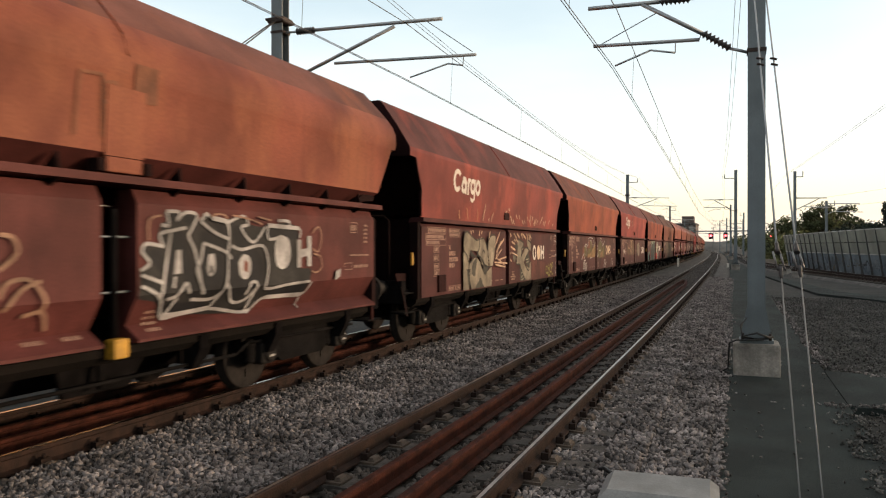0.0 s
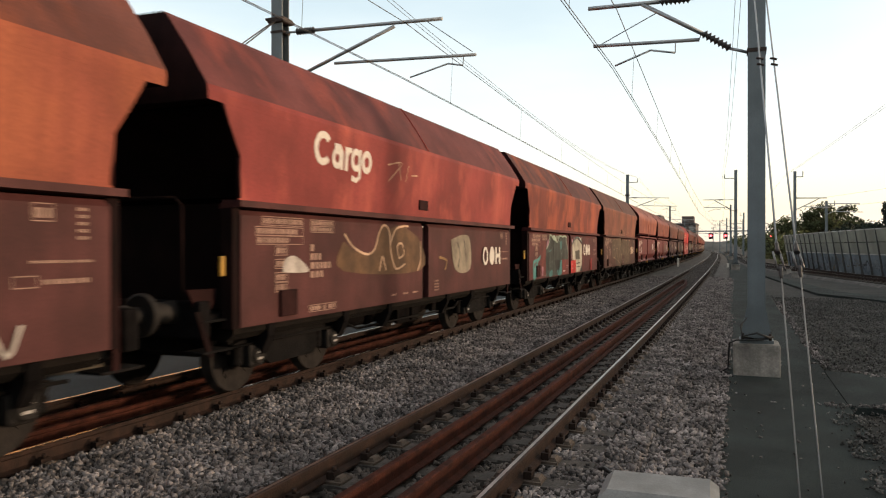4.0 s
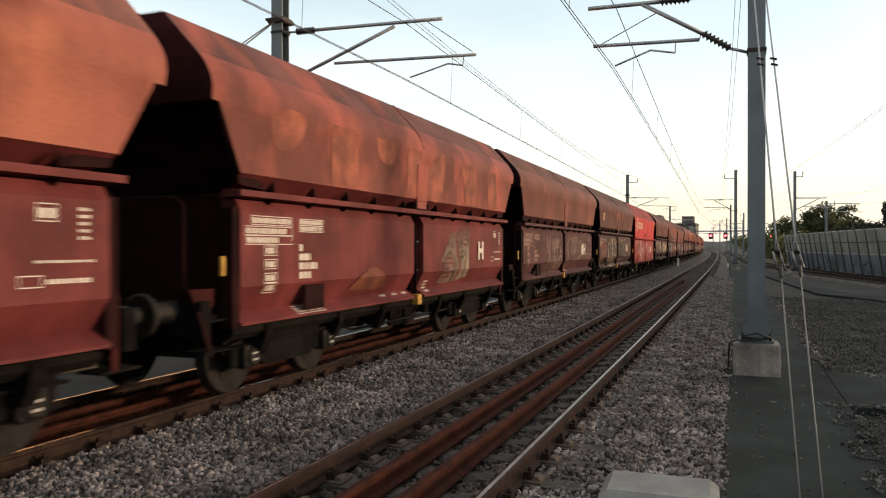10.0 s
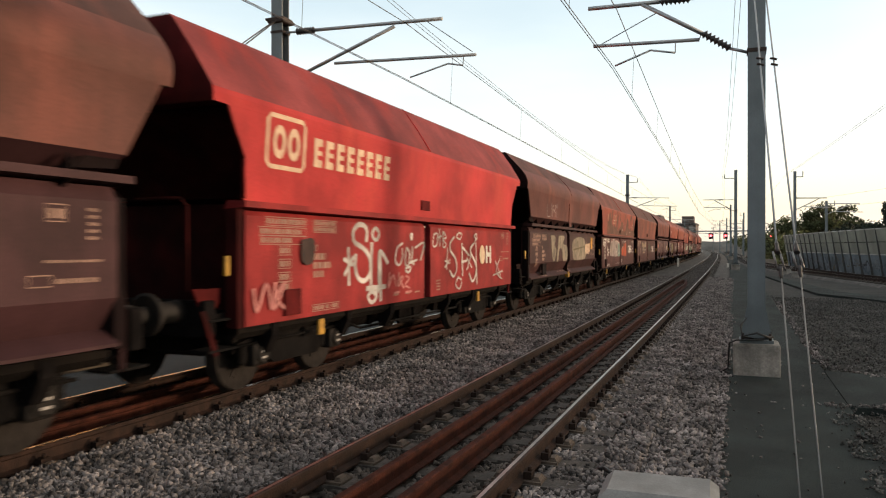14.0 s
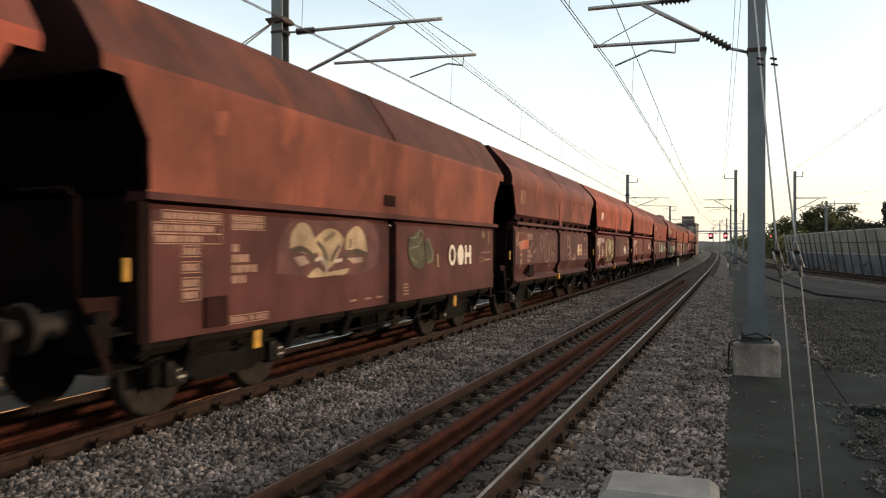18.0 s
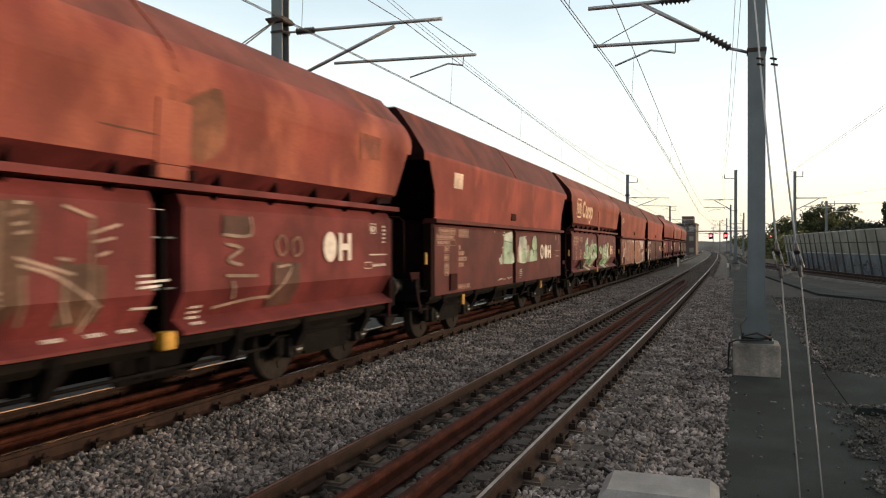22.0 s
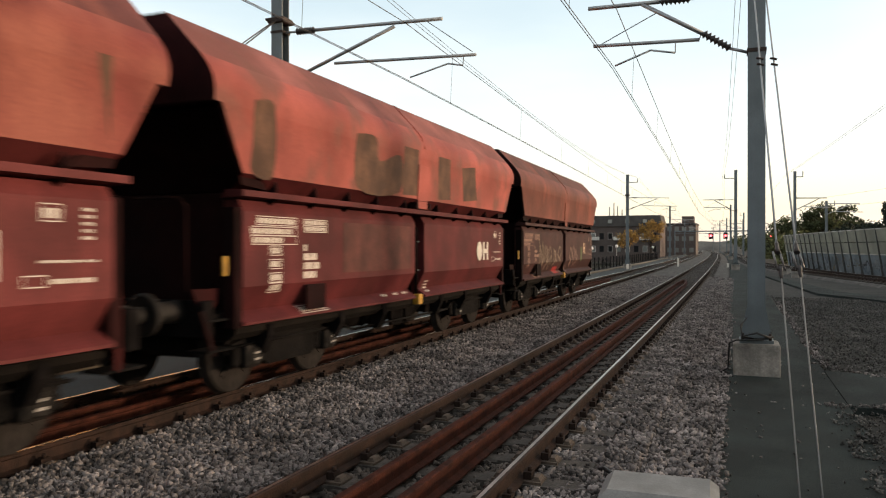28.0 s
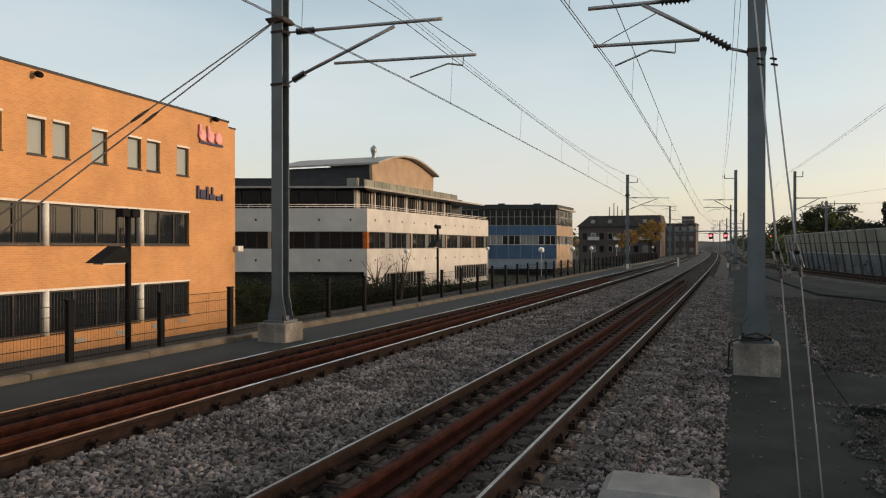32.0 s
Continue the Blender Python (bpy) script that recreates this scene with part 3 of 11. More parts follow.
def travelled(t):
    """How far the slowly quickening train has come."""
    return ((0.0003885 * t + 0.0624093) * t + 7.248465) * t - 0.0329 - float(np.interp(t, *UNEVEN))


def wagon_y(k, t):
    """Where the middle of wagon k stands at t seconds."""
    return MIDDLE[k] - travelled(t)


def ribbon(bm, pts, w, x, mi=0):
    """A painted stroke: a flat band in the side's plane through (y, z) points."""
    prev = None
    for i, (y, z) in enumerate(pts):
        a, b = pts[max(i - 1, 0)], pts[min(i + 1, len(pts) - 1)]
        dy, dz = b[0] - a[0], b[1] - a[1]
        n = math.hypot(dy, dz) or 1.0
        q = (bm.verts.new((x, y - dz / n * w / 2, z + dy / n * w / 2)), bm.verts.new((x, y + dz / n * w / 2, z - dy / n * w / 2)))
        if prev:
            bm.faces.new((prev[0], prev[1], q[1], q[0])).material_index = mi
        prev = q


def patch_poly(bm, pts, x, mi=0):
    f = bm.faces.new([bm.verts.new((x, y, z)) for y, z in pts])
    f.material_index = mi
    f.normal_update()
    if f.normal.x < 0:
        f.normal_flip()
    bmesh.ops.triangulate(bm, faces=[f])


def rounded(pts):
    """A smooth hand-drawn line through the given points."""
    ctrl = [pts[0], *pts, pts[-1]]
    out = []
    for q in zip(ctrl, ctrl[1:], ctrl[2:], ctrl[3:]):
        for u in (0.0, 0.25, 0.5, 0.75):
            out.append(tuple(0.5 * (2 * b + (c - a) * u + (2 * a - 5 * b + 4 * c - d) * u * u + (3 * b - a - 3 * c + d) * u ** 3) for a, b, c, d in zip(*q)))
    return out + [pts[-1]]


PAINT = {}


def paint(c):
    if c not in PAINT:
        PAINT[c] = mat("spray_paint", c, 0.65, var=0.34, scale=2.6, bump=0.06, fine=30, streak=0.45, spec=0.15)
    return PAINT[c]


def tag(parent, y0, y1, z0, z1, fill, seed, folded=False):
    """Looping sprayed flourishes, no letters, each a piece of its own."""
    rng = random.Random(seed)
    w, h = y1 - y0, z1 - z0
    shapes = ([(0, 0.2), (0.3, 1), (0.5, 0.1), (0.8, 0.9), (0.6, 0.4), (1, 0)], [(0.8, 0.7), (0.3, 1), (0, 0.5), (0.5, 0.1), (0.9, 0.5), (0.4, 0.6), (0.2, 0.2)],
              [(0, 1), (0.2, 0), (0.5, 0.7), (0.3, 0.9), (0.8, 0.2), (1, 0.8)], [(0, 0.5), (0.5, 1), (0.9, 0.6), (0.4, 0.2), (0, 0.6), (0.8, 0.1)])
    n = max(2, int(w / 0.42))
    for i in range(n):
        a, cw = y0 + w * i / n, w / n * rng.uniform(0.75, 1.05)
        hh = h * rng.uniform(0.7, 1.0)
        zc = z0 + (h - hh) * rng.random()
        ctrl = [(a + cw * (p + rng.uniform(-0.08, 0.08) + 0.15 * q), zc + hh * (q + rng.uniform(-0.06, 0.06))) for p, q in rng.choice(shapes)]
        bm = bmesh.new()
        ribbon(bm, rounded(ctrl), 0.042, 0.01)
        wrap(bm, "B" if folded else "A")
        part("graffiti", bm, paint(fill), parent, "sprayed graffiti")


def mural(parent, pieces, kind, x=0.006):
    """Painted fields and strokes, one over the other, that follow the fold of the side panel."""
    for i, (width, c, pts) in enumerate(pieces):
        bm = bmesh.new()
        lift = 0.0015 + 0.0002 * i if pts[0][1] > 2.2 else x + 0.0006 * i
        if width is None:
            patch_poly(bm, rounded([*pts, pts[0]])[:-1] if len(pts) > 4 else pts, lift)
        elif width == 0:
            patch_poly(bm, pts, lift)
        else:
            ribbon(bm, rounded(pts), width, lift)
        wrap(bm, kind)
        if c == MUD:
            part("dirt_patch", bm, paint(c), parent, "dark brown dirt patch")
        elif c in (OVERPAINT, SALMON, BROWNED):
            part("painted_patch", bm, paint(c), parent, "dull overpainted patch")
        else:
            part("graffiti", bm, paint(c), parent, "sprayed graffiti")


def fold(z):
    """How far the ribbed wagons' side stands in or out below its fold."""
    return float(np.interp(z, (0.91, 1.03, 1.31), (0.02, -0.15, 0.0)))


TUB_SIDE = {"A": ((2.28, 1.40), (2.75, 1.425), (3.28, 1.458), (3.38, 1.465)), "B": ((2.575, 1.447), (3.28, 1.482), (3.42, 1.5))}


def surface(kind, z):
    """Half width of a wagon at a height: side panel below, tub above."""
    if z < 2.2:
        return 1.40 + (fold(z) if kind == "B" else 0.0)
    rows = TUB_SIDE[kind]
    return float(np.interp(z, [r[0] for r in rows], [r[1] for r in rows]))


def wrap(bm, kind):
    """Lays flat paint, whose x is its thickness, onto the wagon's side."""
    for z in [1.31, 1.03, 0.91] * (kind == "B") + [r[0] for r in TUB_SIDE[kind]]:
        bmesh.ops.bisect_plane(bm, geom=bm.verts[:] + bm.edges[:] + bm.faces[:], plane_co=(0, 0, z), plane_no=(0, 0, 1))
    for v in bm.verts:
        v.co.x += surface(kind, v.co.z)


def stencils(parent, rng, m_, folded, x=0.004):
    """Rows of small white lettering, as bars, on the front panel and the rear panel."""
    bm = bmesh.new()

    def line(y, z, w, h, gap=0.12):
        at = y
        while at < y + w:
            d = rng.uniform(0.5, 1.3) * h
            d = min(d, y + w - at)
            patch_poly(bm, [(at, z), (at + d, z), (at + d, z + h), (at, z + h)], x)
            at += d + h * (0.3 + gap * rng.random())
    def framed(y, z, w, h):
        for p, q in (((y, z), (y + w, z)), ((y, z + h), (y + w, z + h)), ((y, z), (y, z + h)), ((y + w, z), (y + w, z + h))):
            ribbon(bm, [p, q], 0.009, x + 0.0005)
    d = rng.uniform(-0.05, 0.2)
    for z, w, rest in ((2.015, 0.88, 0.0), (1.895, 1.0, 0.1), (1.79, 0.98, 0.3)):
        framed(-4.22 + d - w, z, w, 0.1)
        line(-4.2 + d - w, z + 0.018, w - 0.04 - rest, 0.062)
    for z in (2.035, 1.955):
        framed(-4.04 + d, z - 0.005, 0.6, 0.078)
        line(-4.02 + d, z + 0.008, 0.55, 0.052)
    for i, z in enumerate((1.66, 1.5, 1.34, 1.22)):
        framed(-4.83 + d, z, 0.26, 0.11)
        line(-4.8 + d, z + 0.02, 0.2, 0.07)
        line(-4.04 + d, 1.705 - 0.115 * i, (0.1, 0.31, 0.48, 0.28)[i] * rng.uniform(0.85, 1.1), 0.085)
    framed(-4.08 + d, 0.92, 0.7, 0.085)
    for y, w in ((-4.05, 0.26), (-3.72, 0.08), (-3.58, 0.17)):
        line(y + d, 0.935, w, 0.055)
    for y in (-1.42, -0.96, -0.57):
        line(y, 0.975, 0.2, 0.03)
    for z in (0.96, 1.015, 1.07, 1.125):
        line(0.42, z, 0.2, 0.028)
    framed(4.52, 1.965, 0.2, 0.14), line(4.54, 1.99, 0.16, 0.08)
    for z in (2.06, 2.0, 1.94, 1.88, 1.82):
        line(4.95, z, 0.12, 0.028)
    line(4.5, 1.63, 0.62, 0.022), framed(4.35, 1.44, 0.22, 0.09), line(4.62, 1.46, 0.46, 0.04)
    for v in bm.verts:
        v.co.x += surface("B" if folded else "A", v.co.z)
    return tagged(part("stencil_lettering", bm, m_, parent, "small stencilled lettering"), kind="stuff")


# where the marking begins along the side, its height, and whether its disc is yellowed
MARK_AT = {1: (2.31, 1.6, 1), 2: (2.26, 1.63, 1), 3: (3.15, 1.56, 0), 4: (2.3, 1.65, 0), 5: (3.1, 1.57, 1), 6: (2.97, 1.74, 0), 7: (3.33, 1.68, 0), 8: (2.97, 1.67, 0), 9: (3.0, 1.7, 0),
           10: (2.84, 1.59, 1), 11: (3.0, 1.68, 1), 12: (2.75, 1.64, 0), 13: (2.46, 1.6, 0), 14: (3.02, 1.65, 1), 15: (3.05, 1.6, 0), 16: (3.05, 1.76, 0), 17: (2.57, 1.62, 0), 18: (3.28, 1.62, 1),
           19: (2.82, 1.82, 0), 20: (2.6, 1.62, 0), 21: (3.3, 1.69, 0), 22: (3.2, 1.67, 0), 23: (3.3, 1.71, 0)}


def marking(parent, kind, colr, side, k, h=0.385, x=0.028):
    """The large painted discs and bars on the rear panel."""
    bm = bmesh.new()
    at, z, aged = MARK_AT[k]

    def done(m_=None):
        nonlocal bm
        wrap(bm, side)
        part("painted_marking", bm, m_ or M[colr], parent)
        bm = bmesh.new()

    if kind == "OOH":
        n = 24
        ring = []
        for a, b in ((1.0, 1.0), (0.56, 0.66)):
            ring.append([bm.verts.new((x, at + 0.18 + 0.18 * a * math.cos(i * 2 * math.pi / n), z + h / 2 * 1.04 * b * math.sin(i * 2 * math.pi / n))) for i in range(n)])
        for i in range(n):
            j = (i + 1) % n
            bm.faces.new((ring[0][i], ring[0][j], ring[1][j], ring[1][i]))
        done()
        at += 0.47
    if kind in ("OOH", "OH"):
        patch_poly(bm, [(at + 0.18 + 0.18 * math.cos(i * math.pi / 12), z + h / 2 * 1.06 * math.sin(i * math.pi / 12)) for i in range(24)], x)
        done(M["cream"] if aged else None)
        at += 0.43
    a, b, c, d = at, at + 0.105, at + 0.265, at + 0.37
    lo, hi = z - h / 2, z + h / 2
    patch_poly(bm, [(a, lo), (b, lo), (b, z - 0.045), (c, z - 0.045), (c, lo), (d, lo), (d, hi), (c, hi), (c, z + 0.045), (b, z + 0.045), (b, hi), (a, hi)], x)
    done()


def emblem(parent, side, words, frame_box, colr, y=-3.82, z=3.03, k=1.0, x=0.006):
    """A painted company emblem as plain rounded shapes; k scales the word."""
    bm = bmesh.new()

    def ring(cy, cz, ry, rz, hole=0.5, gap=0.0):
        n, turn = 24, 2 * math.pi - 2 * gap
        rr = [[bm.verts.new((x, cy + q * ry * math.cos(gap + i * turn / n), cz + q * rz * math.sin(gap + i * turn / n))) for i in range(n + (gap > 0))] for q in (1, hole)]
        for i in range(n):
            j = i + 1 if gap else (i + 1) % n
            bm.faces.new((rr[0][i], rr[0][j], rr[1][j], rr[1][i]))

    def done():
        nonlocal bm
        wrap(bm, side)
        part("painted_emblem", bm, M[colr], parent, "pale painted emblem")
        bm = bmesh.new()

    def bar(*pts, w=0.085):
        ribbon(bm, pts, w * k, x)

    at = y
    if frame_box:
        e, f, c_ = at + 0.8, 0.3, z + 0.03
        ribbon(bm, [(at + 0.06, c_ - f), (e - 0.06, c_ - f), (e, c_ - f + 0.06), (e, c_ + f - 0.06), (e - 0.06, c_ + f), (at + 0.06, c_ + f),
                    (at, c_ + f - 0.06), (at, c_ - f + 0.06), (at + 0.06, c_ - f)], 0.055, x)
        done()
        for c in (0.25, 0.56):
            ring(at + c, c_, 0.13, 0.2, 0.52)
            done()
        at += 1.08
    if words == "rings":
        ring(at + 0.22 * k, z + 0.03, 0.225 * k, 0.225 * k, 0.58, 0.7)
        done()
        lo = z - 0.03 * k
        ring(at + 0.6 * k, lo - 0.03 * k, 0.14 * k, 0.145 * k, 0.42)
        bar((at + 0.73 * k, lo - 0.18 * k), (at + 0.73 * k, lo + 0.06 * k), (at + 0.66 * k, lo + 0.13 * k), (at + 0.52 * k, lo + 0.13 * k), w=0.075)
        done()
        bar((at + 0.86 * k, lo - 0.18 * k), (at + 0.86 * k, lo + 0.15 * k))
        bar((at + 0.87 * k, lo + 0.04 * k), (at + 0.93 * k, lo + 0.12 * k), (at + 1.0 * k, lo + 0.12 * k), w=0.075)
        done()
        ring(at + 1.14 * k, lo, 0.15 * k, 0.165 * k, 0.46)
        bar((at + 1.26 * k, lo + 0.16 * k), (at + 1.26 * k, lo - 0.24 * k), (at + 1.16 * k, lo - 0.29 * k), (at + 1.03 * k, lo - 0.26 * k), w=0.075)
        done()
        ring(at + 1.47 * k, lo, 0.16 * k, 0.17 * k, 0.46)
        done()
    elif words == "bars":
        # eight plain blocks with a slit, as wide as the name that they stand for
        for i in range(8):
            c, g = at + 0.06 + i * 0.293, 0.185
            patch_poly(bm, [(c - 0.1, z - g), (c + 0.1, z - g), (c + 0.1, z - g * 0.5), (c - 0.02, z - g * 0.45), (c - 0.02, z + g * 0.45), (c + 0.1, z + g * 0.5),
                            (c + 0.1, z + g), (c - 0.1, z + g)], x)
            bar((c - 0.02, z), (c + 0.09, z), w=0.06)
            done()


def wheelset_mesh():
    bm = rod((-0.98, 0, 0), (0.98, 0, 0), 0.075, seg=10)
    for sx in (-1, 1):
        disc_stack((sx * 0.69, 0, 0), (sx * 0.83, 0, 0), [0.47, 0.49, 0.46, 0.455, 0.45], 24, bm)
        for a in range(4):
            c, s = math.cos(a * math.pi / 2), math.sin(a * math.pi / 2)
            box(sx * 0.83 - 0.012, sx * 0.83 + 0.012, 0.26 * c - 0.05, 0.26 * c + 0.05, 0.26 * s - 0.05, 0.26 * s + 0.05, bm)
    return mesh_from(bm, "wheelset", M["wheel"])


def bogie_mesh():
    bm = bmesh.new()
    for sx in (-1, 1):
        x0, x1 = sorted((sx * 0.93, sx * 1.07))
        extr = [(-1.25, 0.62), (-1.1, 0.42), (-0.7, 0.42), (-0.5, 0.3), (0.5, 0.3), (0.7, 0.42), (1.1, 0.42), (1.25, 0.62), (0.6, 0.74), (-0.6, 0.74)]
        plate([(x0, y, z) for y, z in extr], (x1 - x0, 0, 0), bm)
        for sy in (-0.9, 0.9):
            for d in (-0.24, 0.24):
                disc_stack((sx * 1.02, sy + d, 0.36), (sx * 1.02, sy + d, 0.6), [0.07, 0.085, 0.065, 0.085, 0.065, 0.085, 0.07], 10, bm)
    box(-1.0, 1.0, -0.18, 0.18, 0.45, 0.8, bm)
    for y in (-1.2, 1.2):
        box(-1.0, 1.0, y - 0.05, y + 0.05, 0.5, 0.66, bm)
    return mesh_from(bm, "side_frame", M["bogie"])


def axlebox_mesh():
    bm = box(-0.05, 0.14, -0.15, 0.15, -0.14, 0.14, bevel=0.04)
    disc_stack((0.1, 0, 0), (0.18, 0, 0), [0.12, 0.115, 0.09], 14, bm)
    for z in (-0.045, 0.03):
        box(0.178, 0.186, -0.045, 0.045, z, z + 0.025, bm, mi=1)
    return mesh_from(bm, "axlebox", [M["axlebox"], M["mark"]])


def buffer_mesh():
    bm = disc_stack((0, 0, 0), (0, -0.42, 0), [0.13, 0.12, 0.12, 0.09, 0.09], 12)
    disc_stack((0, -0.42, 0), (0, -0.47, 0), [0.2, 0.23, 0.2], 16, bm)
    return mesh_from(bm, "buffer", M["buffer"])


SHARED = {}


def shared(name, make):
    if name not in SHARED:
        SHARED[name] = make()
    return SHARED[name]


def hopper(kind):
    """The tub: rings of (half width, half length, height) from below to the rim; under the end plates the ends stand open."""
    if kind == "A":
        rings = [(1.40, 5.33, 2.28), (1.425, 5.33, 2.75), (1.458, 5.68, 3.28), (1.459, 5.92, 3.284), (1.465, 5.93, 3.38), (1.455, 5.93, 3.44),
                 (1.22, 5.94, 3.82), (0.96, 5.94, 4.18), (0.9, 5.94, 4.24), (0.84, 5.9, 4.24)]
    else:
        rings = [(1.18, 5.2, 2.39), (1.447, 5.36, 2.575), (1.482, 5.79, 3.28), (1.483, 5.92, 3.284), (1.5, 5.93, 3.42), (1.485, 5.94, 3.53), (1.43, 5.95, 3.65),
                 (1.33, 5.96, 3.78), (1.2, 5.97, 3.92), (1.05, 5.98, 4.08), (0.9, 5.98, 4.24), (0.84, 5.94, 4.24)]
    bm = bmesh.new()
    rows = []
    for hw, hl, z in rings:
        rows.append([bm.verts.new(p) for p in ((-hw, -hl, z), (hw, -hl, z), (hw, hl, z), (-hw, hl, z))])
    for (p, pz), (q, qz) in zip(zip(rows, rings), zip(rows[1:], rings[1:])):
        for i in range(4):
            j = (i + 1) % 4
            if i in (0, 2) and qz[2] < 3.283:
                continue
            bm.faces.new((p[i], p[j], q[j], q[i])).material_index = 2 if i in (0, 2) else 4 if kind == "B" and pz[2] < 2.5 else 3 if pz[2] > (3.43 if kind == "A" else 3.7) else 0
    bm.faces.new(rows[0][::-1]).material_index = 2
    last = [bm.verts.new((v.co.x * 0.97, v.co.y * 0.99, 4.0)) for v in rows[-1]]
    for i in range(4):
        j = (i + 1) % 4
        bm.faces.new((rows[-1][i], rows[-1][j], last[j], last[i]))
    bm.faces.new(last).material_index = 1
    # the long sides are rolled: smooth over the shoulder, with a sharp end
    low = 2.58 if kind == "B" else 2.76
    bmesh.ops.split_edges(bm, edges=[e for e in bm.edges if len({f.material_index == 2 for f in e.link_faces}) == 2 or max(v.co.z for v in e.verts) < low])
    for f in bm.faces:
        f.smooth = kind == "B" and f.material_index in (0, 3) and f.calc_center_median().z > low
    return bm


def deep(c, k, g_=0.78):
    """The same paint, redder and darker."""
    r, g, b = c
    return (k * r, k * g * g_, k * (1.08 * g_ * b + 0.012))


# how light and how grey the weather has left some tubs
TONE = {0: (0.95, 0.75), 2: (0.9, 0.73), 4: (0.8, 0.71), 5: (1.05, 0.73), 6: (1.25, 0.95), 7: (1.1, 0.84), 9: (0.9, 0.75), 13: (0.87, 0.75), 14: (0.92, 0.88), 15: (0.95, 0.76), 16: (0.92, 0.93),
        17: (0.92, 0.75), 19: (0.84, 0.93), 21: (0.76, 0.92), 22: (1.2, 0.95)}


def wagon(k, spec):
    kind, up, low, streaky, fade, amt, mark, mcol, deco, label = spec
    rng = random.Random(100 + k)
    w = thing("hopper_wagon", label, "freight wagon", group="wagons of the coal train")
    v_, g_ = TONE.get(k, (1.0, 0.73))
    g_ += 0.06 if g_ < 0.8 else 0.0
    # sides are darkened more than tubs: weaker sunlight low down put into paint
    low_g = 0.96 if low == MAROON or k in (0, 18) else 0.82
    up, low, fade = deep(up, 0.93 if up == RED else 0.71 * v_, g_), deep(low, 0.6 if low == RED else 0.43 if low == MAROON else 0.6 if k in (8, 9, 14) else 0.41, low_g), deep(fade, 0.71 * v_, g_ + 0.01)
    bl = 2.0 if k in (12, 22) else 1.0
    mu = mat("wagon_upper_paint", up, 0.6, var=0.24, scale=0.9, bump=0.12, fine=35, streak=streaky * 0.6, patch=fade, patch_amt=amt, spec=0.1, blotch=bl)
    dust = 0.62 if kind == "A" else 0.92
    mr = mat("wagon_roof_paint", tuple(dust * (0.75 * c + 0.25 * sum(up) / 3) for c in up), 0.75, var=0.25, scale=1.1, bump=0.15, fine=30, streak=streaky * 0.4,
             patch=tuple(dust * c for c in fade), patch_amt=amt * 0.6, spec=0.15, blotch=bl)
    ml = mat("dimmed_side_paint", low, 0.65, var=0.28, scale=1.4, bump=0.12, fine=35, streak=0.45, spec=0.12)
    # side paint darkened for the ends: coal dirt and gap shade in the colour
    me = mat("shaded_end_paint", tuple(c * 0.15 for c in low), 0.9, var=0.4, scale=2, bump=0.2, streak=0.6, spec=0.1)
    mp = mat("shaded_end_plate_paint", tuple(c * 0.45 for c in low), 0.9, var=0.4, scale=2, bump=0.2, streak=0.6, spec=0.1)
    LZ = 2.25 if kind == "A" else 2.37
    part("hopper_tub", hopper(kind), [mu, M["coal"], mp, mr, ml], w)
    for sx in (1, -1):
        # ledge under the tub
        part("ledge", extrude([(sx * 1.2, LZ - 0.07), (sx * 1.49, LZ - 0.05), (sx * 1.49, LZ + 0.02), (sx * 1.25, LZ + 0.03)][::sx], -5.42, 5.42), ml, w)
        g_ = 0.14 if kind == "A" else 0.22
        for a, b in ((-BODY, -g_), (g_, BODY)):
            if kind == "A":
                prof = [(1.3, 0.86), (1.4, 0.86), (1.4, 2.11), (1.36, 2.17), (1.3, 2.17)]
            else:
                prof = [(1.15, 0.86), (1.42, 0.88), (1.42, 0.91), (1.25, 1.03), (1.40, 1.31), (1.40, 2.16), (1.33, 2.29), (1.15, 2.29)]
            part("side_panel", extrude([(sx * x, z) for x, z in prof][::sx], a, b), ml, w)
        part("sole_bar", extrude([(sx * 1.0, 0.7), (sx * 1.2, 0.7), (sx * 1.3, 0.78), (sx * 1.3, 0.85), (sx * 1.0, 0.85)][::sx], -5.3, 5.3), M["sill"], w, "grimy sole bar with painted-in shade")
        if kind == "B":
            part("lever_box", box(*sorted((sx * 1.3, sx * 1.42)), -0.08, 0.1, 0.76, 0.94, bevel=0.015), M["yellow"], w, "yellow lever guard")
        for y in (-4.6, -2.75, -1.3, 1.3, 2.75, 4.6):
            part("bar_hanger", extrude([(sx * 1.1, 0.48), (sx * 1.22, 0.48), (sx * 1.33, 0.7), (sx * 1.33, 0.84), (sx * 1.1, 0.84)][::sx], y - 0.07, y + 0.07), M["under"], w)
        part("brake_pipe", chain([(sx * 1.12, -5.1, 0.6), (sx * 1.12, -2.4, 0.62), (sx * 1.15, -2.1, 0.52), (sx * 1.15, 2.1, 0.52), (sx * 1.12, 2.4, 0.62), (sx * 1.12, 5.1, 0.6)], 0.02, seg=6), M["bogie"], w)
        part("lever_rod", rod((sx * 1.33, 0, 0.95), (sx * 1.33, 0, 2.1), 0.03), M["under"], w)
        for z in (1.35, 1.85) if kind == "B" else ():
            part("gap_rung", rod((sx * 1.3, -0.23, z), (sx * 1.3, 0.23, z), 0.013, seg=6), M["mast"], w)
        part("hatch", box(*sorted((sx * 1.4, sx * 1.44)), *((-4.56, -4.2, 0.92, 1.24) if kind == "A" else (-3.95, -3.45, 0.96, 1.28)), bevel=0.012), mp if kind == "A" else me, w, "square inspection flap")
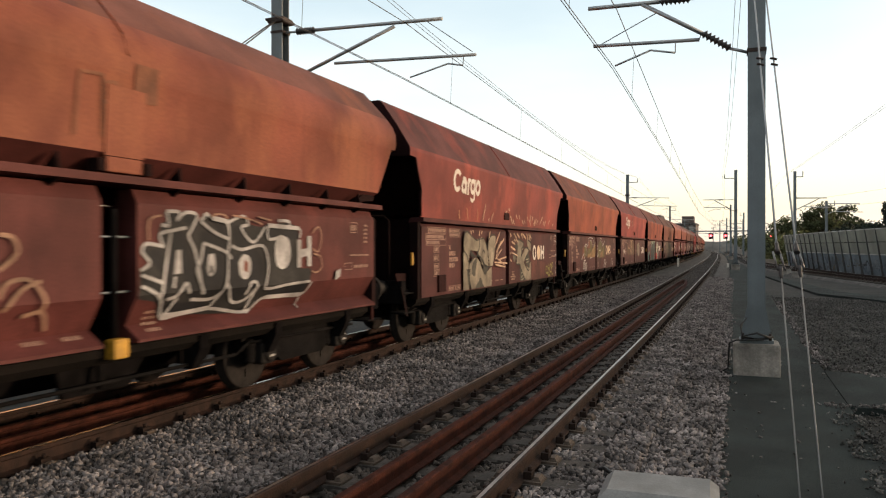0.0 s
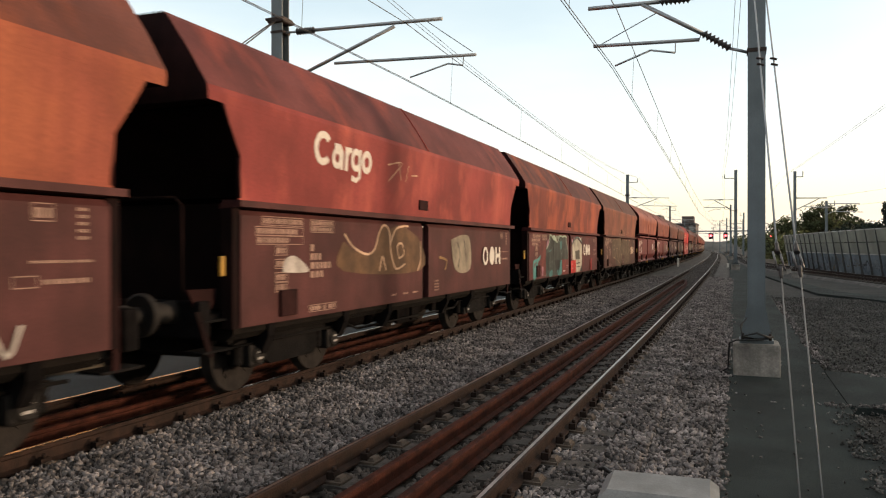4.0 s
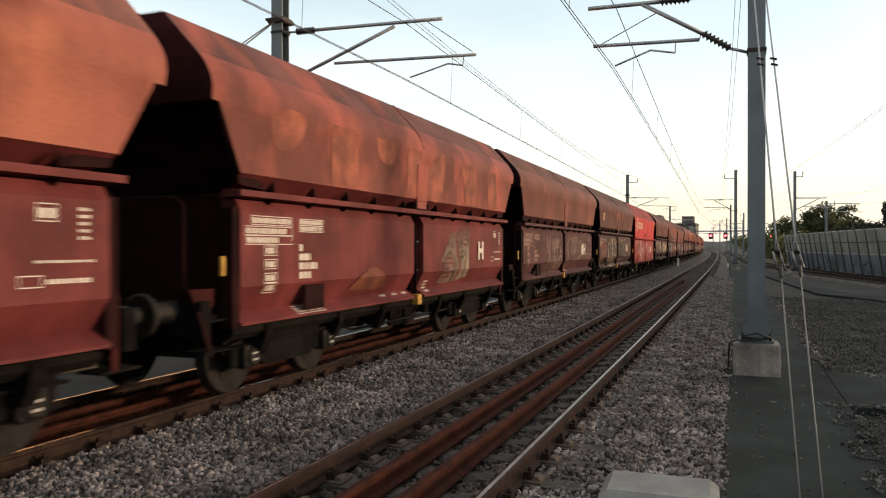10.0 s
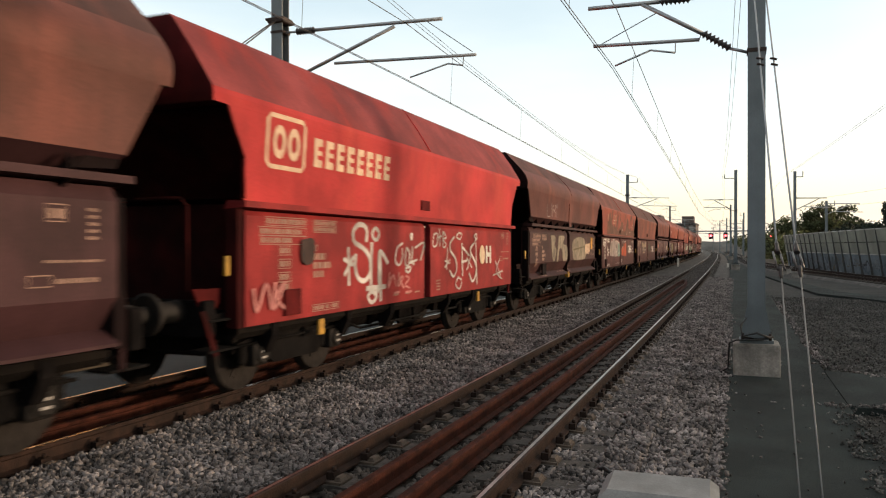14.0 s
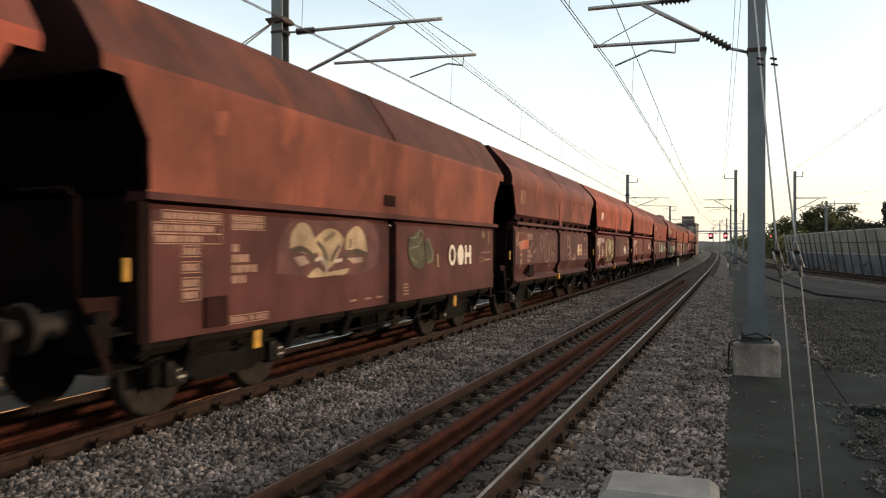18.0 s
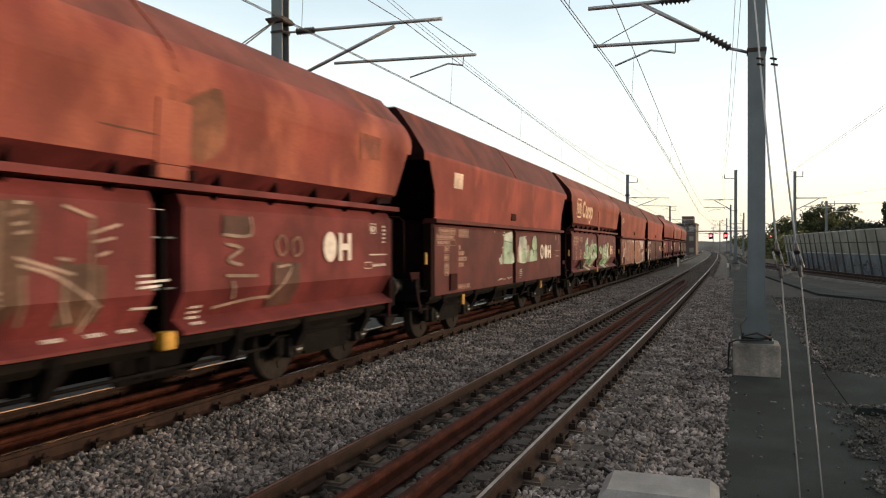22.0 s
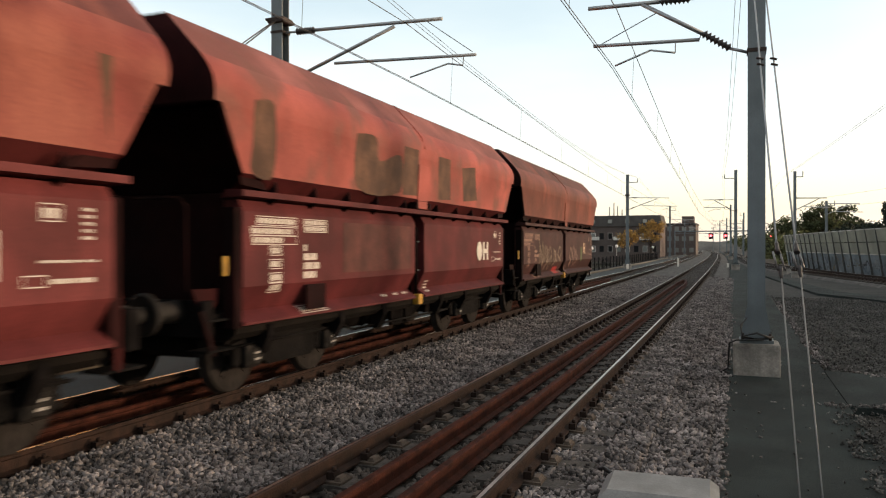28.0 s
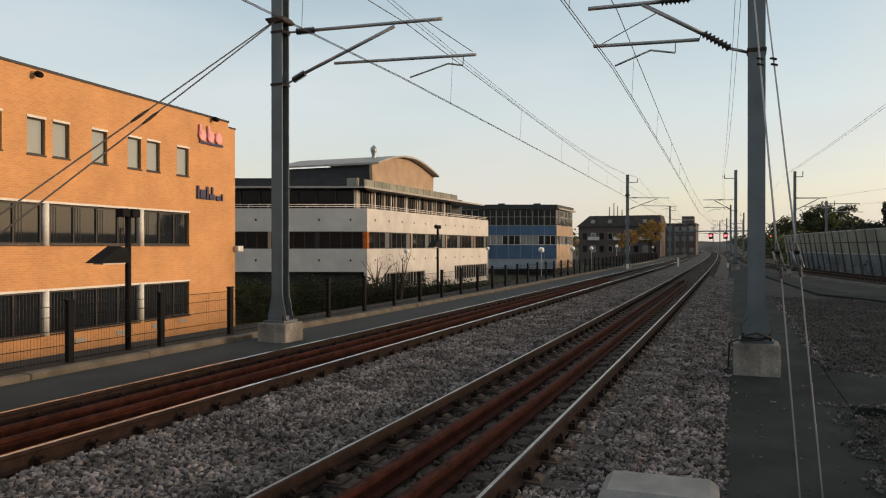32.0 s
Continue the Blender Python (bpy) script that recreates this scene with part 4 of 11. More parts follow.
        if kind == "B":
            ys = [-4.7, -3.75, -2.8, -1.85, -0.75, 0.75, 1.85, 2.8, 3.75, 4.7]
            for y in ys:
                part("skirt_bracket", plate([(sx * 1.3, y, 2.4), (sx * 1.46, y, 2.4), (sx * 1.44, y, 2.53)], (0, 0.03, 0)), me, w)
                part("ledge_bracket", plate([(sx * 1.36, y, 2.25), (sx * 1.47, y, 2.315), (sx * 1.3, y, 2.315)], (0, 0.03, 0)), me, w)
            part("centre_cover", plate([(sx * 1.449, -0.24, 2.55), (sx * 1.449, 0.24, 2.55), (sx * 1.482, 0.24, 3.16), (sx * 1.482, -0.24, 3.16)], (sx * 0.014, 0, 0)), mu, w)
            part("cover_post", box(*sorted((sx * 1.3, sx * 1.465)), -0.22, 0.22, 2.41, 2.545, bevel=0.01), mu, w)
            for y in (-0.29, 0.29):
                part("cover_hinge", box(*sorted((sx * 1.36, sx * 1.48)), y - 0.04, y + 0.04, 2.41, 2.52), me, w)
        else:
            part("step_hatch", box(*sorted((sx * 1.4, sx * 1.435)), -0.33, 0.05, 2.4, 2.57, bevel=0.008), mp, w, "dark flap on the tub")
            for y in (-3.5, 3.1) if k > 9 else ():
                part("yellow_plate", box(*sorted((sx * 1.28, sx * 1.32)), y - 0.07, y + 0.07, 0.58, 0.79, bevel=0.01), M["yellow"], w, "yellow plate under the sole bar")
        # a welded seam up the middle of the tub
        seam = [(sx * 1.458, 0, 3.45), (sx * 1.223, 0, 3.825), (sx * 0.963, 0, 4.185), (sx * 0.905, 0, 4.24)] if kind == "A" else \
               [(sx * 1.5, 0, 3.45), (sx * 1.432, 0, 3.655), (sx * 1.332, 0, 3.785), (sx * 1.2, 0, 3.925), (sx * 0.905, 0, 4.245)]
        part("seam", chain(seam, 0.014, seg=6), mu, w)
    for e in (-1, 1):
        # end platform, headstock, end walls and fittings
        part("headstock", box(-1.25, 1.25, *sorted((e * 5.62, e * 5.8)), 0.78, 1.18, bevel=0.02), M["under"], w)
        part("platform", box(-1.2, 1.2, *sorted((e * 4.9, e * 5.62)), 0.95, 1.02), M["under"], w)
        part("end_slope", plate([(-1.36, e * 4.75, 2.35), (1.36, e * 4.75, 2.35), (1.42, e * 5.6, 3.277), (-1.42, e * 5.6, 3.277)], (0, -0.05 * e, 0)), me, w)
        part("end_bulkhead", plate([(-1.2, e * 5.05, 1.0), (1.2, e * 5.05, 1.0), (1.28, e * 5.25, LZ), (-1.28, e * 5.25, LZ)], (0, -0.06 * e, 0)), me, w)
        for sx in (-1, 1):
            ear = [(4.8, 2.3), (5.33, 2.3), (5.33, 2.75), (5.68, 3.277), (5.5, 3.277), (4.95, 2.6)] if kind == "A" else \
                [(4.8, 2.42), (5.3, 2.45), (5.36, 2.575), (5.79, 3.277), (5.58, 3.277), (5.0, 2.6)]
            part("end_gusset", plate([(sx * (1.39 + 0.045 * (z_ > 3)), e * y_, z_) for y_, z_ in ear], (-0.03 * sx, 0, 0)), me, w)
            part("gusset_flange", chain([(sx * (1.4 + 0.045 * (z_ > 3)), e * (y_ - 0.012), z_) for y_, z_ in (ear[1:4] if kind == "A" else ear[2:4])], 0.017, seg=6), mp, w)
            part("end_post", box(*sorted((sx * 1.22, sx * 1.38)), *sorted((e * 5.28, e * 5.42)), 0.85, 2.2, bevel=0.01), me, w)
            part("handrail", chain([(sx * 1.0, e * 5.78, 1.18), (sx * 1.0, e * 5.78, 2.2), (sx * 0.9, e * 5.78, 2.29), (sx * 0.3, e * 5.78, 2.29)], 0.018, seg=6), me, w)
            part("buffer", shared("buffer", buffer_mesh), None, w).matrix_basis = pose(sx * 0.87, e * 5.8, 1.06, 0, 0, 0 if e < 0 else 180)
            if e < 0:
                for z in (0.62, 0.95):
                    part("step", box(*sorted((sx * 1.02, sx * 1.3)), -5.8, -5.32, z, z + 0.025), M["bogie"], w, "worn metal step")
                part("step_hanger", plate([(sx * 1.28, -5.7, 0.58), (sx * 1.28, -5.62, 0.58), (sx * 1.28, -5.84, 1.08), (sx * 1.28, -5.92, 1.08)], (0.012, 0, 0)), me, w)
                part("step_plate", plate([(sx * 1.16, -5.91, 1.31), (sx * 1.16, -5.45, 1.3), (sx * 1.16, -5.47, 1.14), (sx * 1.16, -5.62, 1.02), (sx * 1.16, -5.78, 1.08)][::-sx], (0.02, 0, 0)), mp, w)
            else:
                part("step", box(*sorted((sx * 1.02, sx * 1.3)), 5.3, 5.8, 0.62, 0.645), M["bogie"], w, "worn metal step")
                part("step_hanger", box(*sorted((sx * 1.27, sx * 1.3)), 5.43, 5.51, 0.62, 1.34), mp, w)
            if e < 0:
                part("lamp_bracket", box(*sorted((sx * 1.3, sx * 1.34)), *sorted((e * 5.49, e * 5.56)), 1.44, 1.66, bevel=0.012), M["yellow"], w, "small yellow handle")
        part("coupling", chain([(0, e * 5.8, 1.0), (0, e * 6.05, 0.92), (0, e * 6.26, 0.9)], 0.04), M["under"], w)
        part("brake_hose", chain([(0.3, e * 5.8, 0.95), (0.32, e * 6.0, 0.62), (0.3, e * 6.22, 0.55)], 0.022), M["under"], w)
        b = part("bogie", shared("bogie", bogie_mesh), None, w)
        b.matrix_basis = pose(0, e * 3.75, 0)
        for sy in (-0.9, 0.9):
            ws = part("wheelset", shared("wheelset", wheelset_mesh), None, b)
            ws.matrix_basis = pose(0, sy, 0.46)
            WHEELS.append((k, e * 3.75 + sy, sy, ws))
            for sx in (-1, 1):
                part("axlebox", shared("axlebox", axlebox_mesh), None, b).matrix_basis = pose(sx * 1.02, sy, 0.46, 0, 0, 0 if sx > 0 else 180)
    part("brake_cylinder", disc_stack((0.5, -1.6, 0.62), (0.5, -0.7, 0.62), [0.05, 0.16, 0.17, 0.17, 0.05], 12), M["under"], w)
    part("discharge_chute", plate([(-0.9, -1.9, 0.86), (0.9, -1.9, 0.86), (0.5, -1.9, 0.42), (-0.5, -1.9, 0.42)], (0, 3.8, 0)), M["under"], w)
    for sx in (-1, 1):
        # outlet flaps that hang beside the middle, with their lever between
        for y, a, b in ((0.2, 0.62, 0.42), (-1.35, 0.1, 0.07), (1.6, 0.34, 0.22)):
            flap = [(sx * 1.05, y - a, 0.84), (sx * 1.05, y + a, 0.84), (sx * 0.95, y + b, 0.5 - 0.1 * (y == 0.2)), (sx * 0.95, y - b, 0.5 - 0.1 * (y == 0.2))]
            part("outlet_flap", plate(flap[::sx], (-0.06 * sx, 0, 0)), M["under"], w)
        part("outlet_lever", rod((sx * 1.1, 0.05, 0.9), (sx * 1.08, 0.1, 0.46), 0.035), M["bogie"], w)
    stencils(w, rng, M["white"] if k in (6, 7, 12, 15, 16, 20, 21, 22) else M["dim"], kind == "B")
    if mark:
        marking(w, mark, mcol, kind, k)
    if k in MURALS:
        mural(w, MURALS[k], kind)
    for d in deco:
        if d[0] == "emblem":
            emblem(w, kind, *d[1:])
        elif d[0] == "rect":
            _, y0, y1, z0, z1, c = d
            bm = bmesh.new()
            patch_poly(bm, [(y0, z0), (y1, z0), (y1, z1), (y0, z1)], 0.003)
            wrap(bm, kind)
            part("repainted_patch", bm, paint(c), w, "fresh square of paint")
        else:
            _, y0, y1, z0, z1, c, seed = d
            tag(w, y0, y1, z0, z1, c, seed, folded=kind == "B")
    if kind == "B":
        q = HALF["B"] / BODY
        for o in w.children:
            if o.data.users == 1 or o.name.startswith(("painted", "graffiti")):
                for v in o.data.vertices:
                    v.co.y *= q
            else:
                o.matrix_basis = Matrix.Translation((0, (q - 1) * o.matrix_basis.translation.y, 0)) @ o.matrix_basis
    return w


WHEELS = []
ORANGE, MAROON, RED = (0.33, 0.105, 0.045), (0.3, 0.065, 0.05), (0.42, 0.045, 0.03)
LOWB = (0.17, 0.065, 0.045)
SILVER, INK, OLIVE, SAND = (0.36, 0.35, 0.35), (0.014, 0.014, 0.016), (0.1, 0.08, 0.032), (0.26, 0.2, 0.15)
WHITE, TEAL = (0.5, 0.48, 0.46), (0.06, 0.2, 0.2)
SOOT, SOOTY, TAN, BEIGE, LIME = (0.024, 0.023, 0.023), (0.026, 0.018, 0.017), (0.28, 0.165, 0.115), (0.225, 0.19, 0.145), (0.36, 0.33, 0.1)
PEACH, RUST, OCHRE, CHALK, MOSS = (0.5, 0.34, 0.24), (0.17, 0.055, 0.035), (0.24, 0.14, 0.065), (0.42, 0.38, 0.35), (0.1, 0.053, 0.026)
BLUSH, CHALKY, PINK, BRICKY = (0.2, 0.115, 0.085), (0.27, 0.195, 0.16), (0.45, 0.18, 0.17), (0.1, 0.022, 0.018)
UMBER, COPPER = (0.075, 0.036, 0.028), (0.26, 0.115, 0.07)
WORN = (0.19, 0.08, 0.055)
OVERPAINT = (0.185, 0.072, 0.04)
SALMON, BROWNED = (0.25, 0.075, 0.048), (0.1, 0.05, 0.031)
MUD, EARTH, FADED = (0.125, 0.052, 0.034), (0.1, 0.046, 0.029), (0.085, 0.026, 0.022)
SPECS = []


def spec(*row):
    SPECS.append(row)


spec("B", (0.28, 0.106, 0.05), (0.22, 0.068, 0.045), 0.5, (0.31, 0.135, 0.056), 0.55, "", "white", [],
     "brown ribbed coal hopper wagon with silver graffiti")
spec("A", (0.24, 0.075, 0.045), LOWB, 0.4, (0.36, 0.1, 0.055), 0.4, "OOH", "white",
     [("emblem", "rings", False, "white")], "smooth brown coal hopper wagon with beige graffiti")
spec("A", ORANGE, LOWB, 0.5, (0.4, 0.14, 0.05), 0.5, "OOH", "cream", [],
     "orange-brown coal hopper wagon with olive graffiti")
spec("A", (0.3, 0.07, 0.045), LOWB, 0.4, (0.42, 0.12, 0.07), 0.4, "OOH", "white", [("emblem", "rings", False, "white")], "red-brown coal hopper wagon with pale graffiti")
spec("A", (0.27, 0.08, 0.04), (0.2, 0.06, 0.045), 0.6, (0.5, 0.16, 0.06), 0.6, "OOH", "white",
     [], "orange coal hopper wagon with faded streaks and grey-green graffiti")
spec("A", (0.22, 0.095, 0.045), (0.17, 0.075, 0.045), 0.5, (0.3, 0.13, 0.055), 0.4, "OOH", "cream", [],
     "brown coal hopper wagon with olive scrawls")
spec("B", (0.27, 0.09, 0.05), MAROON, 0.25, (0.34, 0.12, 0.06), 0.4, "OH", "white", [("rect", 2.7, 3.6, 1.15, 1.95, (0.12, 0.03, 0.025))],
     "clean maroon coal hopper wagon with white stencils")
spec("B", (0.2, 0.078, 0.045), MAROON, 0.3, (0.36, 0.115, 0.068), 0.55, "H", "white", [],
     "maroon coal hopper wagon with pale washed streaks")
spec("B", (0.19, 0.085, 0.045), (0.12, 0.055, 0.04), 0.4, (0.25, 0.11, 0.06), 0.3, "OH", "white", [],
     "dark brown coal hopper wagon with scrawled tags")
spec("B", (0.14, 0.07, 0.04), (0.085, 0.044, 0.033), 0.4, (0.21, 0.088, 0.05), 0.35, "OH", "cream",
     [("rect", -4.75, -4.3, 2.86, 3.18, (0.5, 0.3, 0.2)), ("rect", 1.3, 1.5, 3.05, 3.3, (0.3, 0.12, 0.07))],
     "dark brown coal hopper wagon with cream-edged black graffiti")
spec("A", RED, RED, 0.3, (0.5, 0.07, 0.04), 0.4, "OH", "white", [("emblem", "bars", True, "cream", -4.94, 2.98)], "bright red coal hopper wagon with white tags")
spec("B", (0.145, 0.064, 0.037), (0.115, 0.055, 0.038), 0.4, (0.21, 0.088, 0.045), 0.35, "OH", "cream", [], "dark brown coal hopper wagon with yellow graffiti")
spec("A", (0.36, 0.11, 0.055), LOWB, 0.5, (0.24, 0.085, 0.046), 0.5, "OOH", "white", [], "brown mottled coal hopper wagon with white and orange graffiti")
spec("A", (0.23, 0.085, 0.045), LOWB, 0.45, (0.32, 0.12, 0.055), 0.4, "OOH", "white", [],
     "brown coal hopper wagon with cream graffiti faces")
spec("B", (0.2, 0.075, 0.045), (0.12, 0.055, 0.04), 0.4, (0.3, 0.1, 0.055), 0.4, "OH", "cream", [("rect", -4.9, -3.9, 1.7, 1.95, (0.4, 0.1, 0.06)), ("rect", -5.0, -4.5, 2.85, 3.2, (0.2, 0.085, 0.058))], "dark brown coal hopper wagon with scratched tags")
spec("B", (0.36, 0.1, 0.05), (0.21, 0.06, 0.042), 0.3, (0.45, 0.15, 0.07), 0.5, "OH", "white", [("rect", -4.4, -3.9, 2.85, 3.15, (0.75, 0.66, 0.55))], "orange-red coal hopper wagon with cream and green graffiti")
spec("B", (0.3, 0.08, 0.045), MAROON, 0.35, (0.42, 0.14, 0.07), 0.55, "OH", "white", [],
     "maroon coal hopper wagon with faint tags")
spec("A", (0.28, 0.075, 0.04), (0.2, 0.065, 0.045), 0.35, (0.36, 0.11, 0.055), 0.35, "OOH", "white", [("rect", -4.4, -3.9, 2.9, 3.2, (0.7, 0.55, 0.45))], "red-brown coal hopper wagon with mint graffiti")
spec("B", (0.25, 0.085, 0.042), (0.25, 0.08, 0.066), 0.4, (0.33, 0.12, 0.05), 0.35, "OH", "cream", [("emblem", "rings", True, "cream", -4.83, 3.07, 1.32)], "brown coal hopper wagon with green and purple graffiti")
spec("A", (0.3, 0.085, 0.045), (0.26, 0.075, 0.06), 0.4, (0.38, 0.12, 0.06), 0.4, "OOH", "white", [], "orange coal hopper wagon with large white-edged graffiti")
spec("A", (0.3, 0.095, 0.05), LOWB, 0.5, (0.38, 0.13, 0.06), 0.4, "OOH", "cream", [], "orange-brown coal hopper wagon with a faint tag")
spec("B", (0.32, 0.08, 0.05), MAROON, 0.3, (0.44, 0.15, 0.09), 0.6, "OH", "white", [], "clean maroon coal hopper wagon with a pale tub")
spec("B", (0.36, 0.1, 0.065), (0.22, 0.05, 0.038), 0.25, (0.17, 0.075, 0.045), 0.55, "OH", "white", [], "maroon coal hopper wagon with brown patched tub")
spec("B", (0.2, 0.085, 0.045), (0.13, 0.065, 0.045), 0.4, (0.27, 0.105, 0.055), 0.4, "H", "cream", [("tag", -3.6, -1.9, 0.95, 1.9, SAND, 231), ("tag", -1.7, -0.5, 1.2, 1.8, SAND, 232), ("tag", 0.8, 2.2, 1.0, 1.8, (0.3, 0.2, 0.16), 233), ("rect", -1.4, -0.7, 0.95, 1.15, (0.28, 0.03, 0.03)), ("rect", 2.9, 3.2, 1.25, 1.75, (0.1, 0.14, 0.06))],
     "last brown coal hopper wagon with chalky tags")
# larger sprayed pieces, drawn as fields and strokes (y, z) on the wagon's side
MURALS = {}


def field(k, colour, *pts):
    MURALS.setdefault(k, []).append((None, colour, pts))


def cutout(k, colour, *pts):
    """A field with sharp corners."""
    MURALS.setdefault(k, []).append((0.0, colour, pts))


def stroke(k, width, colour, *pts):
    MURALS.setdefault(k, []).append((width, colour, pts))


def spot(k, r, colour, y, z):
    field(k, colour, *[(y + r * math.cos(a * math.pi / 4), z + r * math.sin(a * math.pi / 4)) for a in range(8)])


field(0, SOOT, (0.25, 1.54), (0.37, 1.61), (0.27, 1.71), (0.33, 1.79), (0.56, 1.76), (0.51, 1.88), (0.53, 1.97), (0.62, 2.02), (0.6, 2.1), (0.79, 2.1), (0.88, 2.1), (1.06, 2.08), (1.12, 2.02), (1.21, 2.1), (1.28, 2.09), (1.53, 2.05), (1.86, 2.1), (2.04, 2.01), (2.3, 1.99), (2.37, 2.02), (3.04, 2.01), (3.07, 1.53), (3.38, 1.48), (3.35, 1.3), (3.21, 1.15), (2.41, 1.15), (2.06, 1.02), (0.88, 1.08), (0.62, 1.08), (0.5, 1.23), (0.25, 1.28), (0.25, 1.38))
field(0, INK, (0.4, 1.74), (0.54, 1.71), (0.59, 1.49), (0.46, 1.57), (0.37, 1.67))
field(0, INK, (0.66, 1.89), (0.86, 1.91), (0.96, 1.69), (1.12, 1.26), (0.99, 1.25), (0.88, 1.41), (0.77, 1.74), (0.62, 1.28), (0.51, 1.26))
field(0, INK, (1.16, 1.93), (1.53, 1.86), (1.69, 1.74), (1.63, 1.65), (1.16, 1.81))
field(0, INK, (1.31, 2.05), (1.51, 2.02), (1.56, 1.89), (1.37, 1.96))
field(0, INK, (1.71, 1.98), (1.86, 1.99), (2, 1.81), (1.84, 1.74), (1.69, 1.87))
field(0, INK, (1.14, 1.68), (1.29, 1.77), (1.49, 1.68), (1.51, 1.38), (1.33, 1.24), (1.19, 1.27), (1.11, 1.51))
field(0, INK, (1.61, 1.61), (1.84, 1.7), (2.16, 1.72), (2.3, 1.48), (2.2, 1.32), (2.02, 1.29), (1.9, 1.2), (1.78, 1.17), (1.65, 1.31))
field(0, INK, (2.41, 1.98), (2.99, 1.96), (2.99, 1.85), (2.54, 1.88), (2.39, 1.83))
field(0, INK, (2.45, 1.26), (3.33, 1.3), (3.15, 1.17), (2.41, 1.18))
field(0, INK, (0.71, 1.21), (1.29, 1.19), (1.35, 1.09), (0.75, 1.12))
field(0, INK, (0.62, 2.06), (0.74, 2.1), (0.77, 2.01), (0.63, 1.99))
field(0, INK, (0.88, 2.1), (1.01, 2.05), (0.96, 1.98), (0.88, 2.01))
field(0, INK, (0.25, 1.48), (0.43, 1.48), (0.5, 1.36), (0.33, 1.37))
field(0, SILVER, (0.75, 1.73), (0.82, 1.73), (0.83, 1.5), (0.72, 1.49))
field(0, SILVER, (1.26, 1.68), (1.35, 1.68), (1.37, 1.52), (1.29, 1.45), (1.23, 1.52))
field(0, INK, (1.28, 1.57), (1.32, 1.56), (1.33, 1.49), (1.28, 1.49))
field(0, SILVER, (1.88, 1.68), (2, 1.64), (2.02, 1.49), (1.94, 1.4), (1.82, 1.44), (1.79, 1.59))
field(0, RUST, (1.9, 1.62), (1.97, 1.58), (1.96, 1.47), (1.88, 1.5))
field(0, SILVER, (2.71, 1.89), (2.83, 1.85), (2.88, 1.7), (2.83, 1.55), (2.69, 1.49), (2.56, 1.55), (2.52, 1.7), (2.56, 1.85))
stroke(0, 0.1, SILVER, (3.08, 1.85), (3.08, 1.5))
stroke(0, 0.1, SILVER, (3.33, 1.9), (3.33, 1.51))
stroke(0, 0.1, SILVER, (3.08, 1.67), (3.33, 1.7))
stroke(0, 0.035, SILVER, (0.25, 1.54), (0.37, 1.61), (0.27, 1.71), (0.33, 1.79), (0.56, 1.76))
stroke(0, 0.035, SILVER, (0.56, 1.76), (0.51, 1.88), (0.71, 1.92), (0.89, 1.95))
stroke(0, 0.035, SILVER, (0.6, 2.1), (0.79, 2.1), (0.75, 2.02), (0.88, 2.1), (1.06, 2.08), (0.98, 1.94), (0.93, 1.86), (1.04, 1.69), (1.16, 1.28))
stroke(0, 0.035, SILVER, (0.6, 2.1), (0.63, 1.97), (0.53, 1.97))
stroke(0, 0.035, SILVER, (0.66, 1.89), (0.6, 1.63), (0.53, 1.25))
stroke(0, 0.035, SILVER, (1.12, 2.02), (1.21, 2.1), (1.26, 2.07))
stroke(0, 0.035, SILVER, (1.29, 2.07), (1.56, 2.02), (1.61, 1.86), (1.58, 1.68))
stroke(0, 0.035, SILVER, (1.12, 2.02), (1.35, 1.91), (1.61, 1.84))
stroke(0, 0.035, SILVER, (1.16, 1.8), (1.53, 1.71), (1.65, 1.63))
stroke(0, 0.035, SILVER, (1.16, 1.8), (1.12, 1.63), (1.06, 1.51), (1.19, 1.27))
stroke(0, 0.035, SILVER, (1.58, 2.02), (1.86, 2.1), (1.96, 2.01), (1.82, 1.97), (2.06, 1.81), (2.3, 1.99))
stroke(0, 0.035, SILVER, (1.65, 1.77), (1.84, 1.73), (2.25, 1.77), (2.37, 1.54), (2.3, 1.28))
stroke(0, 0.035, SILVER, (1.58, 1.68), (1.56, 1.38), (1.37, 1.22), (1, 1.23))
stroke(0, 0.035, SILVER, (1.56, 1.38), (1.74, 1.16), (2, 1.17), (2.14, 1.33), (2.02, 1.36), (1.96, 1.22))
stroke(0, 0.035, SILVER, (0.25, 1.39), (0.33, 1.37), (0.54, 1.26), (0.65, 1.07), (0.89, 1.08), (1.37, 1.11), (2.09, 1.02), (2.39, 1.17), (3.21, 1.15), (3.38, 1.31))
stroke(0, 0.035, SILVER, (0.25, 1.5), (0.56, 1.41))
stroke(0, 0.035, SILVER, (0.62, 1.25), (0.75, 1.28), (0.89, 1.4), (0.94, 1.29))
stroke(0, 0.035, SILVER, (0.72, 1.47), (0.69, 1.36))
stroke(0, 0.035, SILVER, (2.35, 2.01), (3.04, 1.99), (3.07, 1.87))
stroke(0, 0.035, SILVER, (2.35, 2.01), (2.37, 1.85), (2.67, 1.89))
stroke(0, 0.035, SILVER, (2.3, 1.28), (2.45, 1.27), (2.8, 1.3), (3.33, 1.32))
stroke(0, 0.035, SILVER, (3.21, 1.15), (3.18, 0.99))
stroke(0, 0.035, SILVER, (2.56, 2.07), (2.8, 2.07), (2.83, 2.02))
stroke(0, 0.035, SILVER, (1.35, 1.11), (1.56, 1.38))
stroke(0, 0.035, SILVER, (2.14, 1.33), (2.06, 1.03))
stroke(0, 0.035, SILVER, (0.66, 1.07), (0.77, 1.26))
stroke(0, 0.05, SILVER, (0.65, 1.09), (0.89, 1.09), (1.37, 1.12))
stroke(0, 0.05, SILVER, (2.39, 1.17), (3.21, 1.16))
